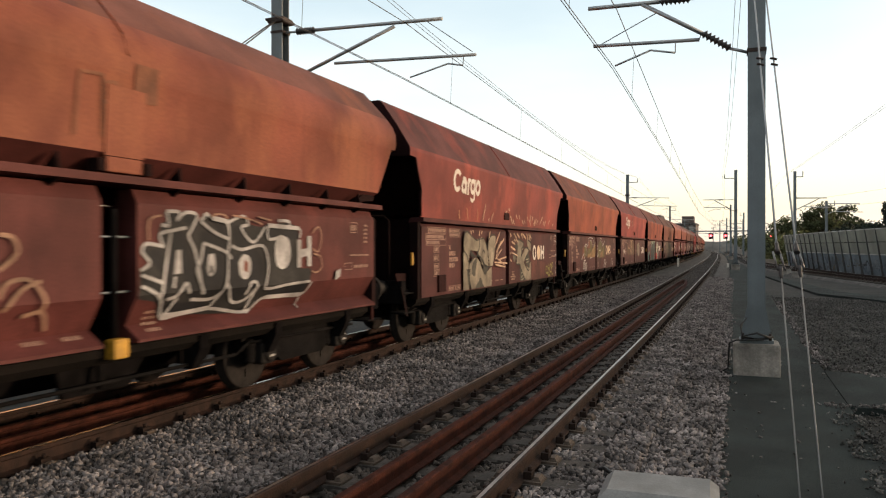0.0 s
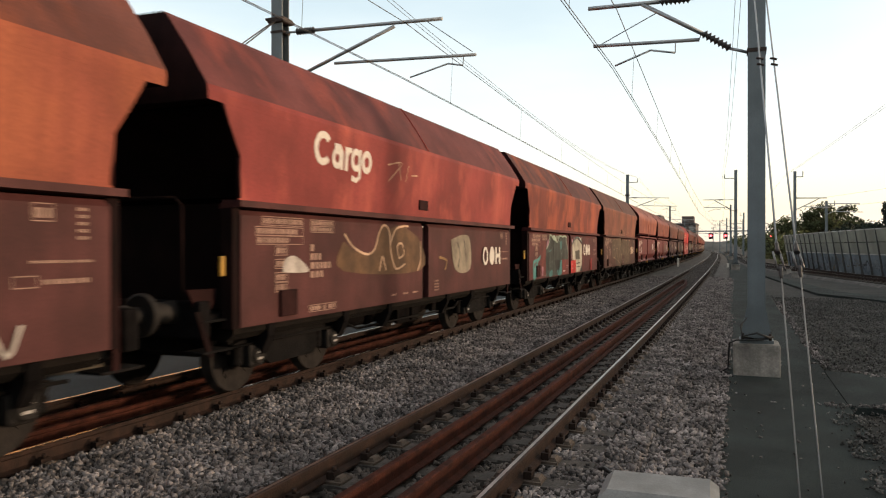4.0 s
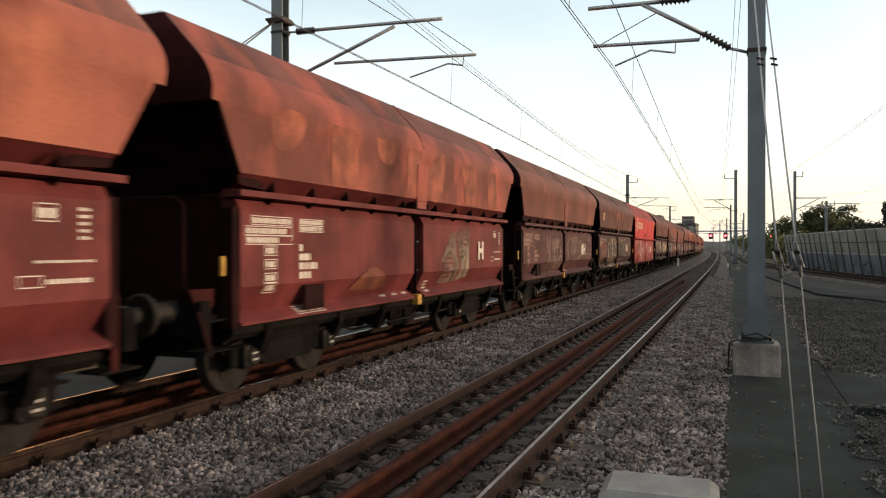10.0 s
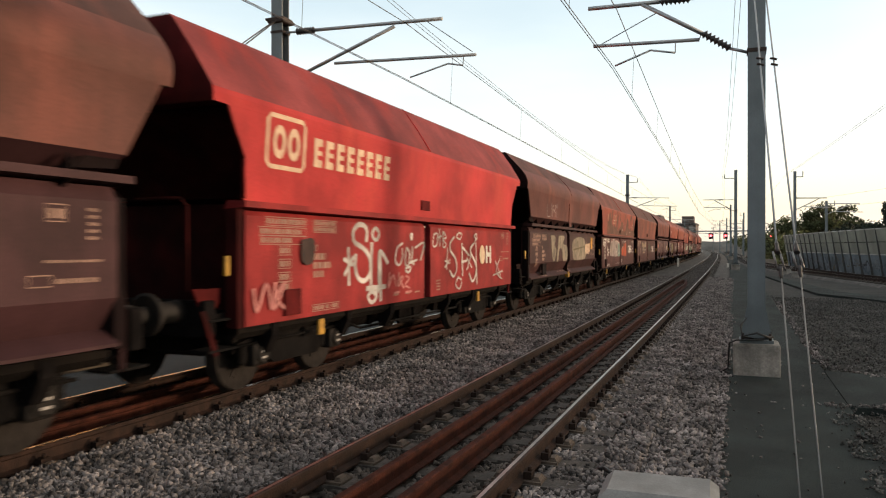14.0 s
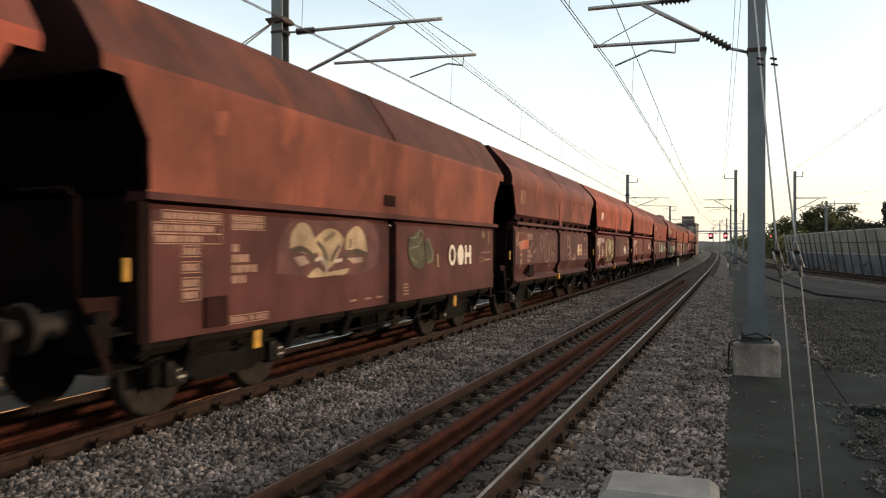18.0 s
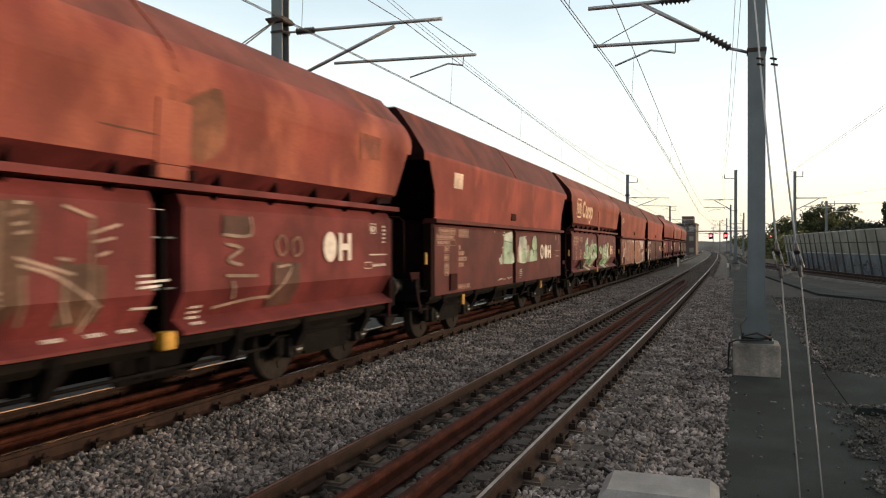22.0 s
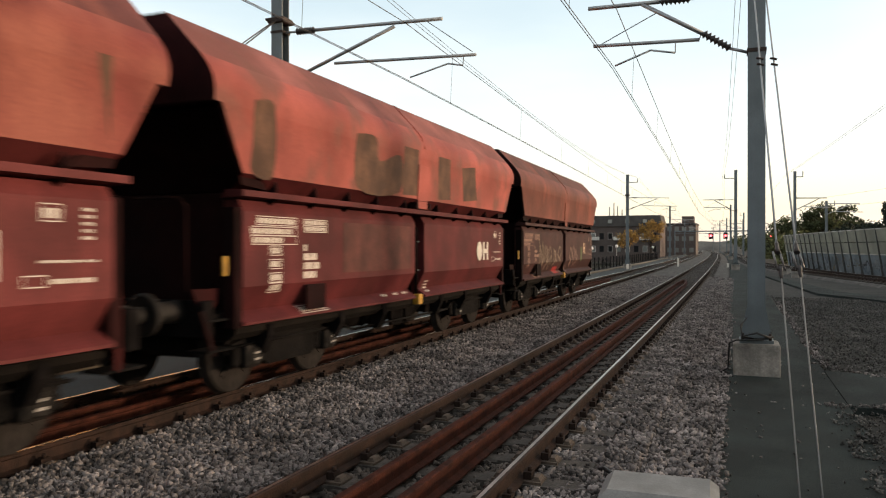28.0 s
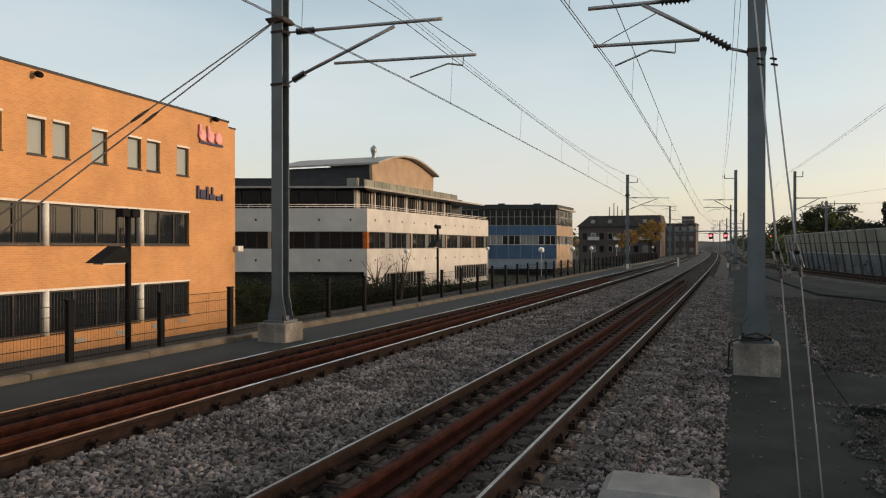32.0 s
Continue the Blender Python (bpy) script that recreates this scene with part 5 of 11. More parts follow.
stroke(0, 0.05, SILVER, (1.29, 2.06), (1.56, 2.03))
stroke(0, 0.05, SILVER, (2.35, 2.01), (3.04, 1.99))
stroke(0, 0.02, TAN, (0.34, 1.82), (0.33, 1.96), (0.38, 2.03), (0.51, 2.06))
stroke(0, 0.02, TAN, (1.28, 2.07), (1.35, 2.1), (1.49, 2.1), (1.56, 2.06))
stroke(0, 0.02, TAN, (1.65, 2.1), (1.96, 2.07), (2.22, 2.02))
stroke(0, 0.02, TAN, (2.14, 2.1), (2.41, 2.07))
stroke(0, 0.02, TAN, (3.38, 1.94), (3.53, 2.02), (3.62, 1.89), (3.53, 1.7), (3.38, 1.74))
stroke(0, 0.02, TAN, (3.41, 1.67), (3.59, 1.63), (3.62, 1.5), (3.49, 1.43), (3.35, 1.45))
field(0, SILVER, (4.02, 1.43), (4.16, 1.46), (4.13, 1.35), (3.99, 1.31))
stroke(0, 0.035, TAN, (-1.28, 1.58), (-1.11, 1.71), (-1.15, 1.83), (-1.28, 1.85))
stroke(0, 0.035, TAN, (-1.28, 1.37), (-1.19, 1.49), (-0.99, 1.5), (-0.85, 1.35), (-0.87, 1.24))
stroke(0, 0.035, TAN, (-1.23, 1.27), (-1.07, 1.43), (-0.89, 1.49))
stroke(0, 0.035, TAN, (-1.03, 1.22), (-0.85, 1.24), (-0.75, 1.08))
stroke(0, 0.03, OVERPAINT, (-0.59, 2.68), (-0.54, 3.21))
stroke(0, 0.03, OVERPAINT, (-0.54, 3.21), (-0.29, 3.23))
stroke(0, 0.03, OVERPAINT, (-0.29, 3.23), (-0.27, 2.7))
stroke(0, 0.03, OVERPAINT, (-0.26, 3.17), (-0.12, 3.19))
stroke(0, 0.03, OVERPAINT, (-0.12, 3.19), (-0.11, 3.02))
stroke(0, 0.03, OVERPAINT, (-0.11, 3.02), (-0.27, 3.0))
field(0, OVERPAINT, (0.1, 3.4), (0.39, 3.4), (0.39, 3.07), (0.09, 3.05))
field(2, RUST, (-2.96, 1.34), (-2.88, 1.61), (-2.81, 1.74), (-2.57, 1.78), (-2.52, 1.33))
field(2, RUST, (-1.71, 1.96), (-1.39, 2.02), (-1.36, 1.72), (-1.9, 1.7))
field(2, OLIVE, (-2.57, 1.72), (-2.13, 1.81), (-1.95, 1.44), (-2.5, 1.35))
field(2, OLIVE, (-1.9, 1.68), (-1.32, 1.7), (-1.39, 1.37), (-1.9, 1.33))
field(2, OLIVE, (-1.39, 2.02), (-1.11, 1.98), (-0.81, 1.67), (-0.89, 1.55), (-1.32, 1.6))
field(2, OLIVE, (0.43, 1.51), (0.53, 1.85), (0.96, 2.03), (1.31, 1.92), (1.49, 1.67), (1.95, 1.86), (2.02, 1.47), (1.81, 1.32), (0.33, 1.35))
field(2, OCHRE, (-1.32, 1.51), (-0.81, 1.67), (-0.25, 1.9), (-0.25, 1.42), (-0.81, 1.35), (-1.32, 1.37))
field(2, OCHRE, (-1.9, 1.48), (-1.39, 1.49), (-1.39, 1.37), (-1.9, 1.33))
field(2, OCHRE, (0.96, 1.5), (1.56, 1.61), (1.49, 1.33), (0.96, 1.33))
stroke(2, 0.028, WHITE, (-3.13, 1.33), (-3.01, 1.32), (-2.88, 1.41), (-2.69, 1.44), (-2.52, 1.33))
stroke(2, 0.028, WHITE, (-2.59, 1.74), (-2.44, 1.8), (-2.18, 1.85), (-1.95, 1.81), (-1.84, 1.79), (-1.74, 2.01), (-1.52, 2.1), (-1.04, 2.1), (-0.81, 2.04), (-0.69, 1.84), (-0.49, 1.77), (-0.25, 1.95))
stroke(2, 0.028, WHITE, (-2.29, 1.76), (-2.13, 1.72), (-2.04, 1.45))
stroke(2, 0.028, WHITE, (-1.36, 1.99), (-1.11, 1.98), (-0.89, 1.74))
stroke(2, 0.028, WHITE, (-1.39, 1.33), (-0.96, 1.34))
stroke(2, 0.028, WHITE, (-2.78, 1.44), (-2.71, 1.5), (-2.55, 1.49))
stroke(2, 0.028, WHITE, (0.25, 1.63), (0.25, 1.85), (0.25, 1.9))
stroke(2, 0.028, WHITE, (0.8, 2.1), (1.25, 2.1), (1.56, 1.86), (2.02, 1.99))
stroke(2, 0.028, WHITE, (0.96, 2.03), (1.25, 1.92))
stroke(2, 0.028, WHITE, (1.49, 1.8), (1.81, 1.89))
stroke(2, 0.028, WHITE, (0.58, 1.59), (0.96, 1.62), (0.96, 1.44))
stroke(2, 0.028, WHITE, (0.25, 1.36), (0.43, 1.46), (0.25, 1.49))
stroke(2, 0.04, CHALK, (-2.81, 1.01), (-2.74, 1.21), (-2.69, 1.01))
stroke(2, 0.04, CHALK, (-2.64, 0.89), (-2.57, 1.22), (-2.42, 1.16), (-2.57, 1.08), (-2.47, 0.89))
stroke(2, 0.04, CHALK, (-2.4, 0.89), (-2.37, 1.18), (-2.26, 0.89), (-2.26, 1.19))
stroke(2, 0.04, CHALK, (-2.18, 0.89), (-2.21, 1.17), (-2.1, 1.07), (-2.18, 0.89))
stroke(2, 0.04, CHALK, (-2.67, 1.24), (-2.45, 1.27), (-2.29, 1.25))
stroke(2, 0.04, CHALK, (-2.85, 0.96), (-2.57, 0.98))
stroke(2, 0.04, CHALK, (1.68, 0.91), (1.88, 1.15), (2.02, 0.9))
stroke(2, 0.04, CHALK, (2.08, 0.89), (2.08, 1.14), (2.22, 0.9), (2.3, 1.16), (2.41, 0.99))
stroke(2, 0.04, CHALK, (1.88, 1.2), (2.15, 1.22))
stroke(2, 0.04, CHALK, (3.65, 0.91), (3.87, 1.2), (4.02, 0.92))
stroke(2, 0.04, CHALK, (4.12, 0.92), (4.12, 1.19), (4.29, 0.93), (4.41, 1.16))
stroke(2, 0.04, CHALK, (3.89, 1.22), (4.17, 1.25))
field(4, (0.11, 0.025, 0.022), (-3.95, 1.94), (-3.41, 1.93), (-3.41, 0.93), (-3.95, 0.91))
field(4, TEAL, (-4.87, 1.37), (-4.69, 1.41), (-4.43, 1.42), (-4.16, 1.51), (-4.07, 1.52), (-4.1, 1.41), (-4.33, 1.34), (-4.39, 1.25), (-4.5, 1.2), (-4.53, 1.03), (-4.59, 0.89), (-4.87, 0.89))
field(4, (0.1, 0.026, 0.022), (-4.78, 1.3), (-4.66, 1.32), (-4.69, 1.2), (-4.77, 1.19))
field(4, (0.1, 0.026, 0.022), (-4.58, 1.33), (-4.46, 1.34), (-4.54, 1.26), (-4.59, 1.25))
stroke(4, 0.05, TEAL, (-4.88, 1.03), (-4.74, 1.1), (-4.64, 1.22), (-4.54, 1.28))
stroke(4, 0.045, TEAL, (-4.38, 1.38), (-4.22, 1.44), (-4.09, 1.46))
field(4, (0.33, 0.16, 0.21), (-3.91, 1.2), (-3.75, 1.19), (-3.75, 0.94), (-3.91, 0.93))
field(4, (0.036, 0.043, 0.04), (-3.39, 0.89), (-3.39, 1.69), (-3.17, 1.78), (-3.03, 1.91), (-2.95, 2.1), (-2.73, 2.09), (-2.55, 1.98), (-2.23, 1.96), (-1.93, 1.91), (-1.7, 2.05), (-1.57, 2.1), (-1.31, 2.1), (-1.2, 2.07), (-0.88, 2.1), (-0.65, 2.06), (-0.54, 1.81), (-0.36, 1.61), (-0.36, 1.32), (-1.28, 1.35), (-1.3, 0.89), (-2.04, 0.89))
field(4, (0.03, 0.065, 0.062), (-3.39, 0.89), (-3.39, 1.32), (-3.21, 1.42), (-3.09, 1.09), (-3.15, 0.89))
field(4, TEAL, (-2.95, 1.03), (-2.77, 1.06), (-2.61, 1.05), (-2.63, 0.89), (-3.0, 0.89))
field(4, (0.015, 0.017, 0.017), (-3.29, 1.58), (-3.0, 1.6), (-3.03, 1.08), (-3.27, 1.06))
field(4, (0.015, 0.017, 0.017), (-2.31, 1.33), (-1.67, 1.3), (-1.73, 1.1), (-1.94, 0.96), (-2.13, 1.13))
field(4, TEAL, (-1.48, 1.28), (-1.29, 1.34), (-1.3, 0.93), (-1.53, 0.89), (-1.83, 0.89), (-1.96, 1.04), (-1.7, 1.06))
field(4, TEAL, (-1.51, 1.91), (-1.35, 1.96), (-1.32, 1.74), (-1.46, 1.66))
field(4, (0.07, 0.16, 0.15), (-3.09, 1.63), (-2.73, 1.69), (-2.78, 1.63), (-3.01, 1.61))
field(4, (0.33, 0.4, 0.32), (-2.73, 2.09), (-2.49, 2.1), (-2.28, 2.1), (-2.11, 2.01), (-1.95, 1.94), (-2.23, 1.95), (-2.54, 2.01))
field(4, (0.33, 0.4, 0.32), (-2.08, 2.1), (-1.99, 2.1), (-1.93, 2.07), (-1.97, 2.0), (-2.06, 2.01))
field(4, (0.33, 0.4, 0.32), (-1.88, 2.1), (-1.81, 2.1), (-1.75, 2.06), (-1.83, 2.01))
field(4, (0.36, 0.18, 0.24), (-3.37, 1.74), (-3.34, 1.89), (-3.2, 1.97), (-3.09, 1.96), (-3.07, 1.85), (-3.17, 1.79), (-3.3, 1.72))
stroke(4, 0.045, (0.33, 0.4, 0.32), (-3.4, 1.7), (-3.2, 1.78), (-3.07, 1.86), (-3.0, 1.95), (-2.95, 2.1), (-2.75, 2.1), (-2.54, 2.0), (-2.23, 1.96), (-1.97, 1.9), (-1.72, 2.04), (-1.63, 2.1), (-1.48, 2.1), (-1.27, 2.1), (-1.22, 2.07), (-1.01, 2.1), (-0.75, 2.1), (-0.58, 2.06))
stroke(4, 0.03, (0.33, 0.4, 0.32), (-0.67, 2.06), (-0.57, 1.85), (-0.4, 1.63), (-0.36, 1.37))
stroke(4, 0.028, (0.33, 0.4, 0.32), (-1.67, 2.1), (-1.62, 2.05), (-1.59, 1.87))
stroke(4, 0.03, (0.085, 0.095, 0.09), (-2.77, 1.97), (-2.63, 1.87), (-2.6, 1.71))
stroke(4, 0.03, (0.085, 0.095, 0.09), (-1.66, 1.9), (-1.57, 1.64), (-1.39, 1.55), (-1.22, 1.6), (-1.23, 1.94))
stroke(4, 0.025, (0.085, 0.095, 0.09), (-1.13, 2.01), (-1.11, 1.71), (-0.51, 1.7))
stroke(4, 0.025, (0.085, 0.095, 0.09), (-0.78, 2.02), (-0.81, 1.74))
stroke(4, 0.025, (0.085, 0.095, 0.09), (-2.93, 1.58), (-2.95, 1.16))
stroke(4, 0.022, (0.085, 0.095, 0.09), (-2.93, 1.3), (-2.61, 1.32))
stroke(4, 0.07, (0.015, 0.017, 0.017), (-2.58, 1.95), (-2.45, 1.74), (-2.54, 1.45), (-2.53, 1.04))
stroke(4, 0.035, (0.015, 0.017, 0.017), (-2.37, 1.35), (-1.59, 1.32))
stroke(4, 0.035, (0.015, 0.017, 0.017), (-1.22, 2.05), (-1.16, 1.53), (-1.28, 1.36))
stroke(4, 0.05, (0.015, 0.017, 0.017), (-1.62, 1.55), (-1.6, 1.22), (-1.83, 0.98))
field(4, (0.13, 0.022, 0.02), (-1.28, 1.35), (-0.36, 1.35), (-0.36, 0.89), (-1.28, 0.89))
stroke(4, 0.02, (0.3, 0.16, 0.15), (-0.7, 1.15), (-0.34, 1.15))
stroke(4, 0.02, (0.3, 0.16, 0.15), (-0.67, 1.09), (-0.37, 1.1))
stroke(4, 0.025, WHITE, (-1.2, 0.99), (-0.88, 0.99))
cutout(4, (0.36, 0.34, 0.28), (0.29, 1.82), (0.64, 1.96), (1.08, 2.06), (1.96, 1.84), (2.0, 1.6), (1.94, 0.89), (0.93, 0.89), (0.9, 1.29), (0.32, 1.33))
stroke(4, 0.05, (0.015, 0.017, 0.017), (0.26, 1.82), (0.31, 1.89), (1.08, 2.09), (2.01, 1.88), (2.0, 1.66))
stroke(4, 0.03, (0.1, 0.2, 0.2), (0.23, 1.86), (1.08, 2.1), (2.03, 1.93))
cutout(4, (0.07, 0.062, 0.05), (0.76, 1.61), (1.57, 1.66), (1.57, 1.33), (0.84, 1.33))
field(4, (0.015, 0.017, 0.017), (1.69, 0.98), (1.98, 1.14), (2.0, 0.89), (1.65, 0.89))
stroke(4, 0.035, (0.015, 0.017, 0.017), (0.99, 1.19), (1.69, 1.2))
stroke(4, 0.03, (0.015, 0.017, 0.017), (0.99, 1.07), (1.65, 1.06))
field(4, (0.4, 0.02, 0.018), (0.04, 1.29), (0.88, 1.31), (0.86, 0.89), (0.04, 0.89))
stroke(4, 0.02, (0.4, 0.2, 0.18), (0.1, 1.18), (0.35, 1.18))
stroke(4, 0.02, (0.4, 0.2, 0.18), (0.1, 1.04), (0.64, 1.04))
stroke(4, 0.045, WHITE, (1.49, 2.1), (1.73, 2.02), (1.86, 2.1))
stroke(4, 0.04, (0.33, 0.4, 0.32), (1.82, 2.1), (1.86, 1.96))
field(4, (0.36, 0.18, 0.24), (0.13, 1.95), (0.23, 2.03), (0.39, 1.99), (0.29, 1.89))
field(4, (0.36, 0.18, 0.24), (0.45, 2.04), (0.55, 2.1), (0.69, 2.06), (0.59, 1.99))
stroke(4, 0.05, (0.3, 0.2, 0.24), (0.13, 1.8), (0.12, 1.37))
field(4, (0.3, 0.015, 0.015), (3.72, 1.32), (3.94, 1.32), (3.91, 0.89), (3.66, 0.89))
field(9, (0.12, 0.024, 0.021), (-4.69, 1.88), (-4.01, 1.85), (-4.01, 1.29), (-4.58, 1.3), (-4.69, 1.46))
field(9, (0.12, 0.03, 0.026), (-3.94, 1.89), (-3.38, 1.87), (-3.4, 1.56), (-3.94, 1.54))
stroke(9, 0.03, (0.26, 0.17, 0.15), (-4.57, 1.46), (-4.53, 1.6), (-4.28, 1.63), (-4.31, 1.48), (-4.57, 1.46))
stroke(9, 0.03, (0.22, 0.14, 0.12), (-3.91, 1.59), (-3.55, 1.6))
stroke(9, 0.045, (0.14, 0.11, 0.05), (-5.05, 1.26), (-5.14, 1.25), (-5.16, 1.16), (-5.13, 1.09), (-5.03, 1.09), (-5.03, 1.17), (-5.13, 1.18))
stroke(9, 0.045, (0.14, 0.11, 0.05), (-4.98, 1.29), (-4.94, 1.29), (-4.94, 1.1), (-4.99, 1.1))
stroke(9, 0.045, (0.14, 0.11, 0.05), (-4.9, 1.27), (-4.89, 1.09))
stroke(9, 0.045, (0.14, 0.11, 0.05), (-4.84, 1.08), (-4.84, 1.24), (-4.71, 1.29), (-4.7, 1.12), (-4.81, 1.09))
stroke(9, 0.045, (0.14, 0.11, 0.05), (-4.71, 1.23), (-4.55, 1.25))
stroke(9, 0.045, (0.14, 0.11, 0.05), (-4.61, 1.25), (-4.63, 1.08), (-4.5, 1.09))
stroke(9, 0.045, (0.14, 0.11, 0.05), (-4.45, 1.21), (-4.48, 1.1), (-4.35, 1.11))
stroke(9, 0.045, (0.14, 0.11, 0.05), (-4.35, 1.15), (-4.27, 1.22), (-4.14, 1.27), (-4.23, 1.14), (-4.3, 1.06))
stroke(9, 0.055, (0.14, 0.11, 0.05), (-3.0, 1.99), (-2.98, 1.65), (-2.77, 1.91), (-2.75, 1.63))
stroke(9, 0.055, (0.14, 0.11, 0.05), (-3.19, 1.7), (-3.17, 1.44))
stroke(9, 0.055, (0.14, 0.11, 0.05), (-3.11, 1.63), (-2.77, 1.59))
cutout(9, (0.34, 0.245, 0.13), (-3.21, 1.31), (-3.0, 1.5), (-2.77, 1.74), (-2.88, 1.9), (-2.48, 1.97), (-2.43, 2.09), (-2.54, 2.1), (-2.19, 2.1), (-1.93, 2.1), (-1.71, 2.1), (-1.59, 2.0), (-1.61, 1.25), (-1.74, 1.07), (-2.02, 1.07), (-1.96, 1.28), (-2.41, 1.31), (-2.48, 1.08), (-2.71, 1.07), (-2.64, 1.31))
cutout(9, (0.03, 0.029, 0.037), (-2.77, 1.85), (-2.48, 1.89), (-2.45, 2.07), (-2.3, 2.1), (-2.12, 2.1), (-1.91, 1.99), (-1.69, 1.89), (-1.74, 1.32), (-2.13, 1.31), (-2.69, 1.32))
cutout(9, (0.34, 0.245, 0.13), (-1.96, 1.91), (-1.84, 2.04), (-1.71, 2.1), (-1.69, 1.89))
cutout(9, (0.03, 0.029, 0.037), (-2.43, 1.3), (-2.0, 1.29), (-2.1, 0.99), (-2.54, 1.01))
cutout(9, (0.03, 0.029, 0.037), (-3.21, 1.33), (-3.1, 1.44), (-2.87, 1.55), (-2.96, 1.39), (-3.08, 1.32))
cutout(9, (0.34, 0.245, 0.13), (-2.68, 0.91), (-2.62, 0.97), (-1.64, 0.95), (-1.79, 0.9), (-2.13, 0.89))
cutout(9, (0.03, 0.029, 0.037), (-1.56, 2.1), (-1.19, 2.1), (-0.97, 1.99), (-0.87, 1.52), (-1.12, 1.34), (-1.54, 1.31))
cutout(9, (0.03, 0.029, 0.037), (-1.59, 1.28), (-1.16, 1.31), (-1.3, 1.05), (-1.59, 1.04))
stroke(9, 0.05, (0.34, 0.245, 0.13), (-1.59, 1.33), (-1.56, 2.1), (-1.19, 2.1))
stroke(9, 0.03, (0.34, 0.245, 0.13), (-1.21, 2.1), (-0.96, 2.01), (-0.9, 1.81))
cutout(9, (0.34, 0.245, 0.13), (-1.19, 1.33), (-0.93, 1.54), (-0.8, 1.33))
stroke(9, 0.04, (0.34, 0.245, 0.13), (-1.1, 1.34), (-1.24, 1.09))
cutout(9, (0.34, 0.245, 0.13), (-0.96, 1.94), (-0.72, 2.01), (-0.83, 1.8), (-0.93, 1.74))
cutout(9, (0.03, 0.029, 0.037), (-0.79, 1.36), (-0.78, 1.66), (-0.6, 1.95), (-0.43, 2.03), (-0.43, 1.36))
stroke(9, 0.035, (0.34, 0.245, 0.13), (-0.83, 1.46), (-0.75, 1.77), (-0.57, 1.98), (-0.43, 2.04))
stroke(9, 0.05, (0.34, 0.245, 0.13), (-0.45, 2.03), (-0.45, 1.36))
stroke(9, 0.022, SAND, (-2.41, 1.8), (-2.17, 1.78))
stroke(9, 0.022, SAND, (-2.58, 1.69), (-2.17, 1.68))
stroke(9, 0.022, SAND, (-2.05, 1.74), (-1.76, 1.73))
stroke(9, 0.022, SAND, (-2.19, 1.48), (-1.81, 1.49))
stroke(9, 0.022, SAND, (-2.54, 1.53), (-2.23, 1.5))
stroke(9, 0.022, SAND, (-2.07, 1.42), (-1.81, 1.43))
stroke(9, 0.022, SAND, (-1.51, 1.67), (-1.16, 1.69))
stroke(9, 0.022, SAND, (-1.51, 1.53), (-1.19, 1.55))
stroke(9, 0.022, SAND, (-1.51, 1.43), (-1.16, 1.43))
stroke(9, 0.022, SAND, (-0.66, 1.5), (-0.45, 1.51))
stroke(9, 0.022, SAND, (-0.73, 1.2), (-0.45, 1.21))
stroke(9, 0.022, SAND, (-2.46, 1.84), (-2.3, 1.83))
stroke(9, 0.022, SAND, (-1.98, 1.61), (-1.76, 1.62))
cutout(9, (0.03, 0.029, 0.037), (0.37, 2.05), (0.66, 2.04), (0.84, 1.74), (0.78, 1.31), (0.37, 1.32))
stroke(9, 0.035, (0.34, 0.245, 0.13), (0.38, 1.32), (0.4, 2.05), (0.66, 2.08), (0.9, 1.91), (0.9, 1.33))
cutout(9, (0.34, 0.245, 0.13), (1.06, 1.92), (1.14, 2.1), (1.5, 2.1), (1.88, 2.1), (2.02, 1.94))
cutout(9, (0.03, 0.029, 0.037), (1.14, 1.91), (1.48, 2.04), (1.83, 2.08), (2.11, 1.73), (2.02, 1.27), (1.1, 1.29))
stroke(9, 0.045, (0.34, 0.245, 0.13), (1.92, 2.1), (2.14, 1.73), (2.02, 1.26))
cutout(9, (0.03, 0.029, 0.037), (2.26, 2.05), (2.68, 2.1), (2.81, 1.73), (2.68, 1.33), (2.21, 1.36))
stroke(9, 0.035, (0.34, 0.245, 0.13), (2.16, 2.09), (2.76, 2.07), (2.65, 1.44), (2.89, 1.29), (2.86, 1.08))
stroke(9, 0.03, (0.34, 0.245, 0.13), (2.3, 1.09), (2.68, 1.31))
stroke(9, 0.03, (0.34, 0.245, 0.13), (2.71, 1.83), (3.13, 1.89))
stroke(9, 0.03, (0.34, 0.245, 0.13), (2.81, 1.36), (3.13, 1.31))
cutout(9, (0.03, 0.029, 0.037), (1.22, 1.28), (1.88, 1.26), (1.61, 1.07), (1.14, 1.08))
cutout(9, (0.34, 0.245, 0.13), (0.96, 1.21), (1.18, 1.26), (1.14, 1.11), (0.9, 1.07))
cutout(9, (0.34, 0.245, 0.13), (1.76, 1.17), (1.97, 1.23), (1.9, 1.11), (1.65, 1.08))
cutout(9, (0.34, 0.245, 0.13), (0.98, 0.9), (1.14, 0.96), (1.88, 0.94), (1.39, 0.9))
stroke(9, 0.02, SAND, (1.22, 1.68), (1.97, 1.7))
stroke(9, 0.02, SAND, (1.22, 1.51), (1.92, 1.51))
stroke(9, 0.02, SAND, (1.22, 1.39), (1.83, 1.39))
stroke(9, 0.02, SAND, (0.48, 1.64), (0.78, 1.65))
stroke(9, 0.02, SAND, (0.48, 1.49), (0.78, 1.5))
stroke(9, 0.02, SAND, (0.48, 1.14), (0.74, 1.15))
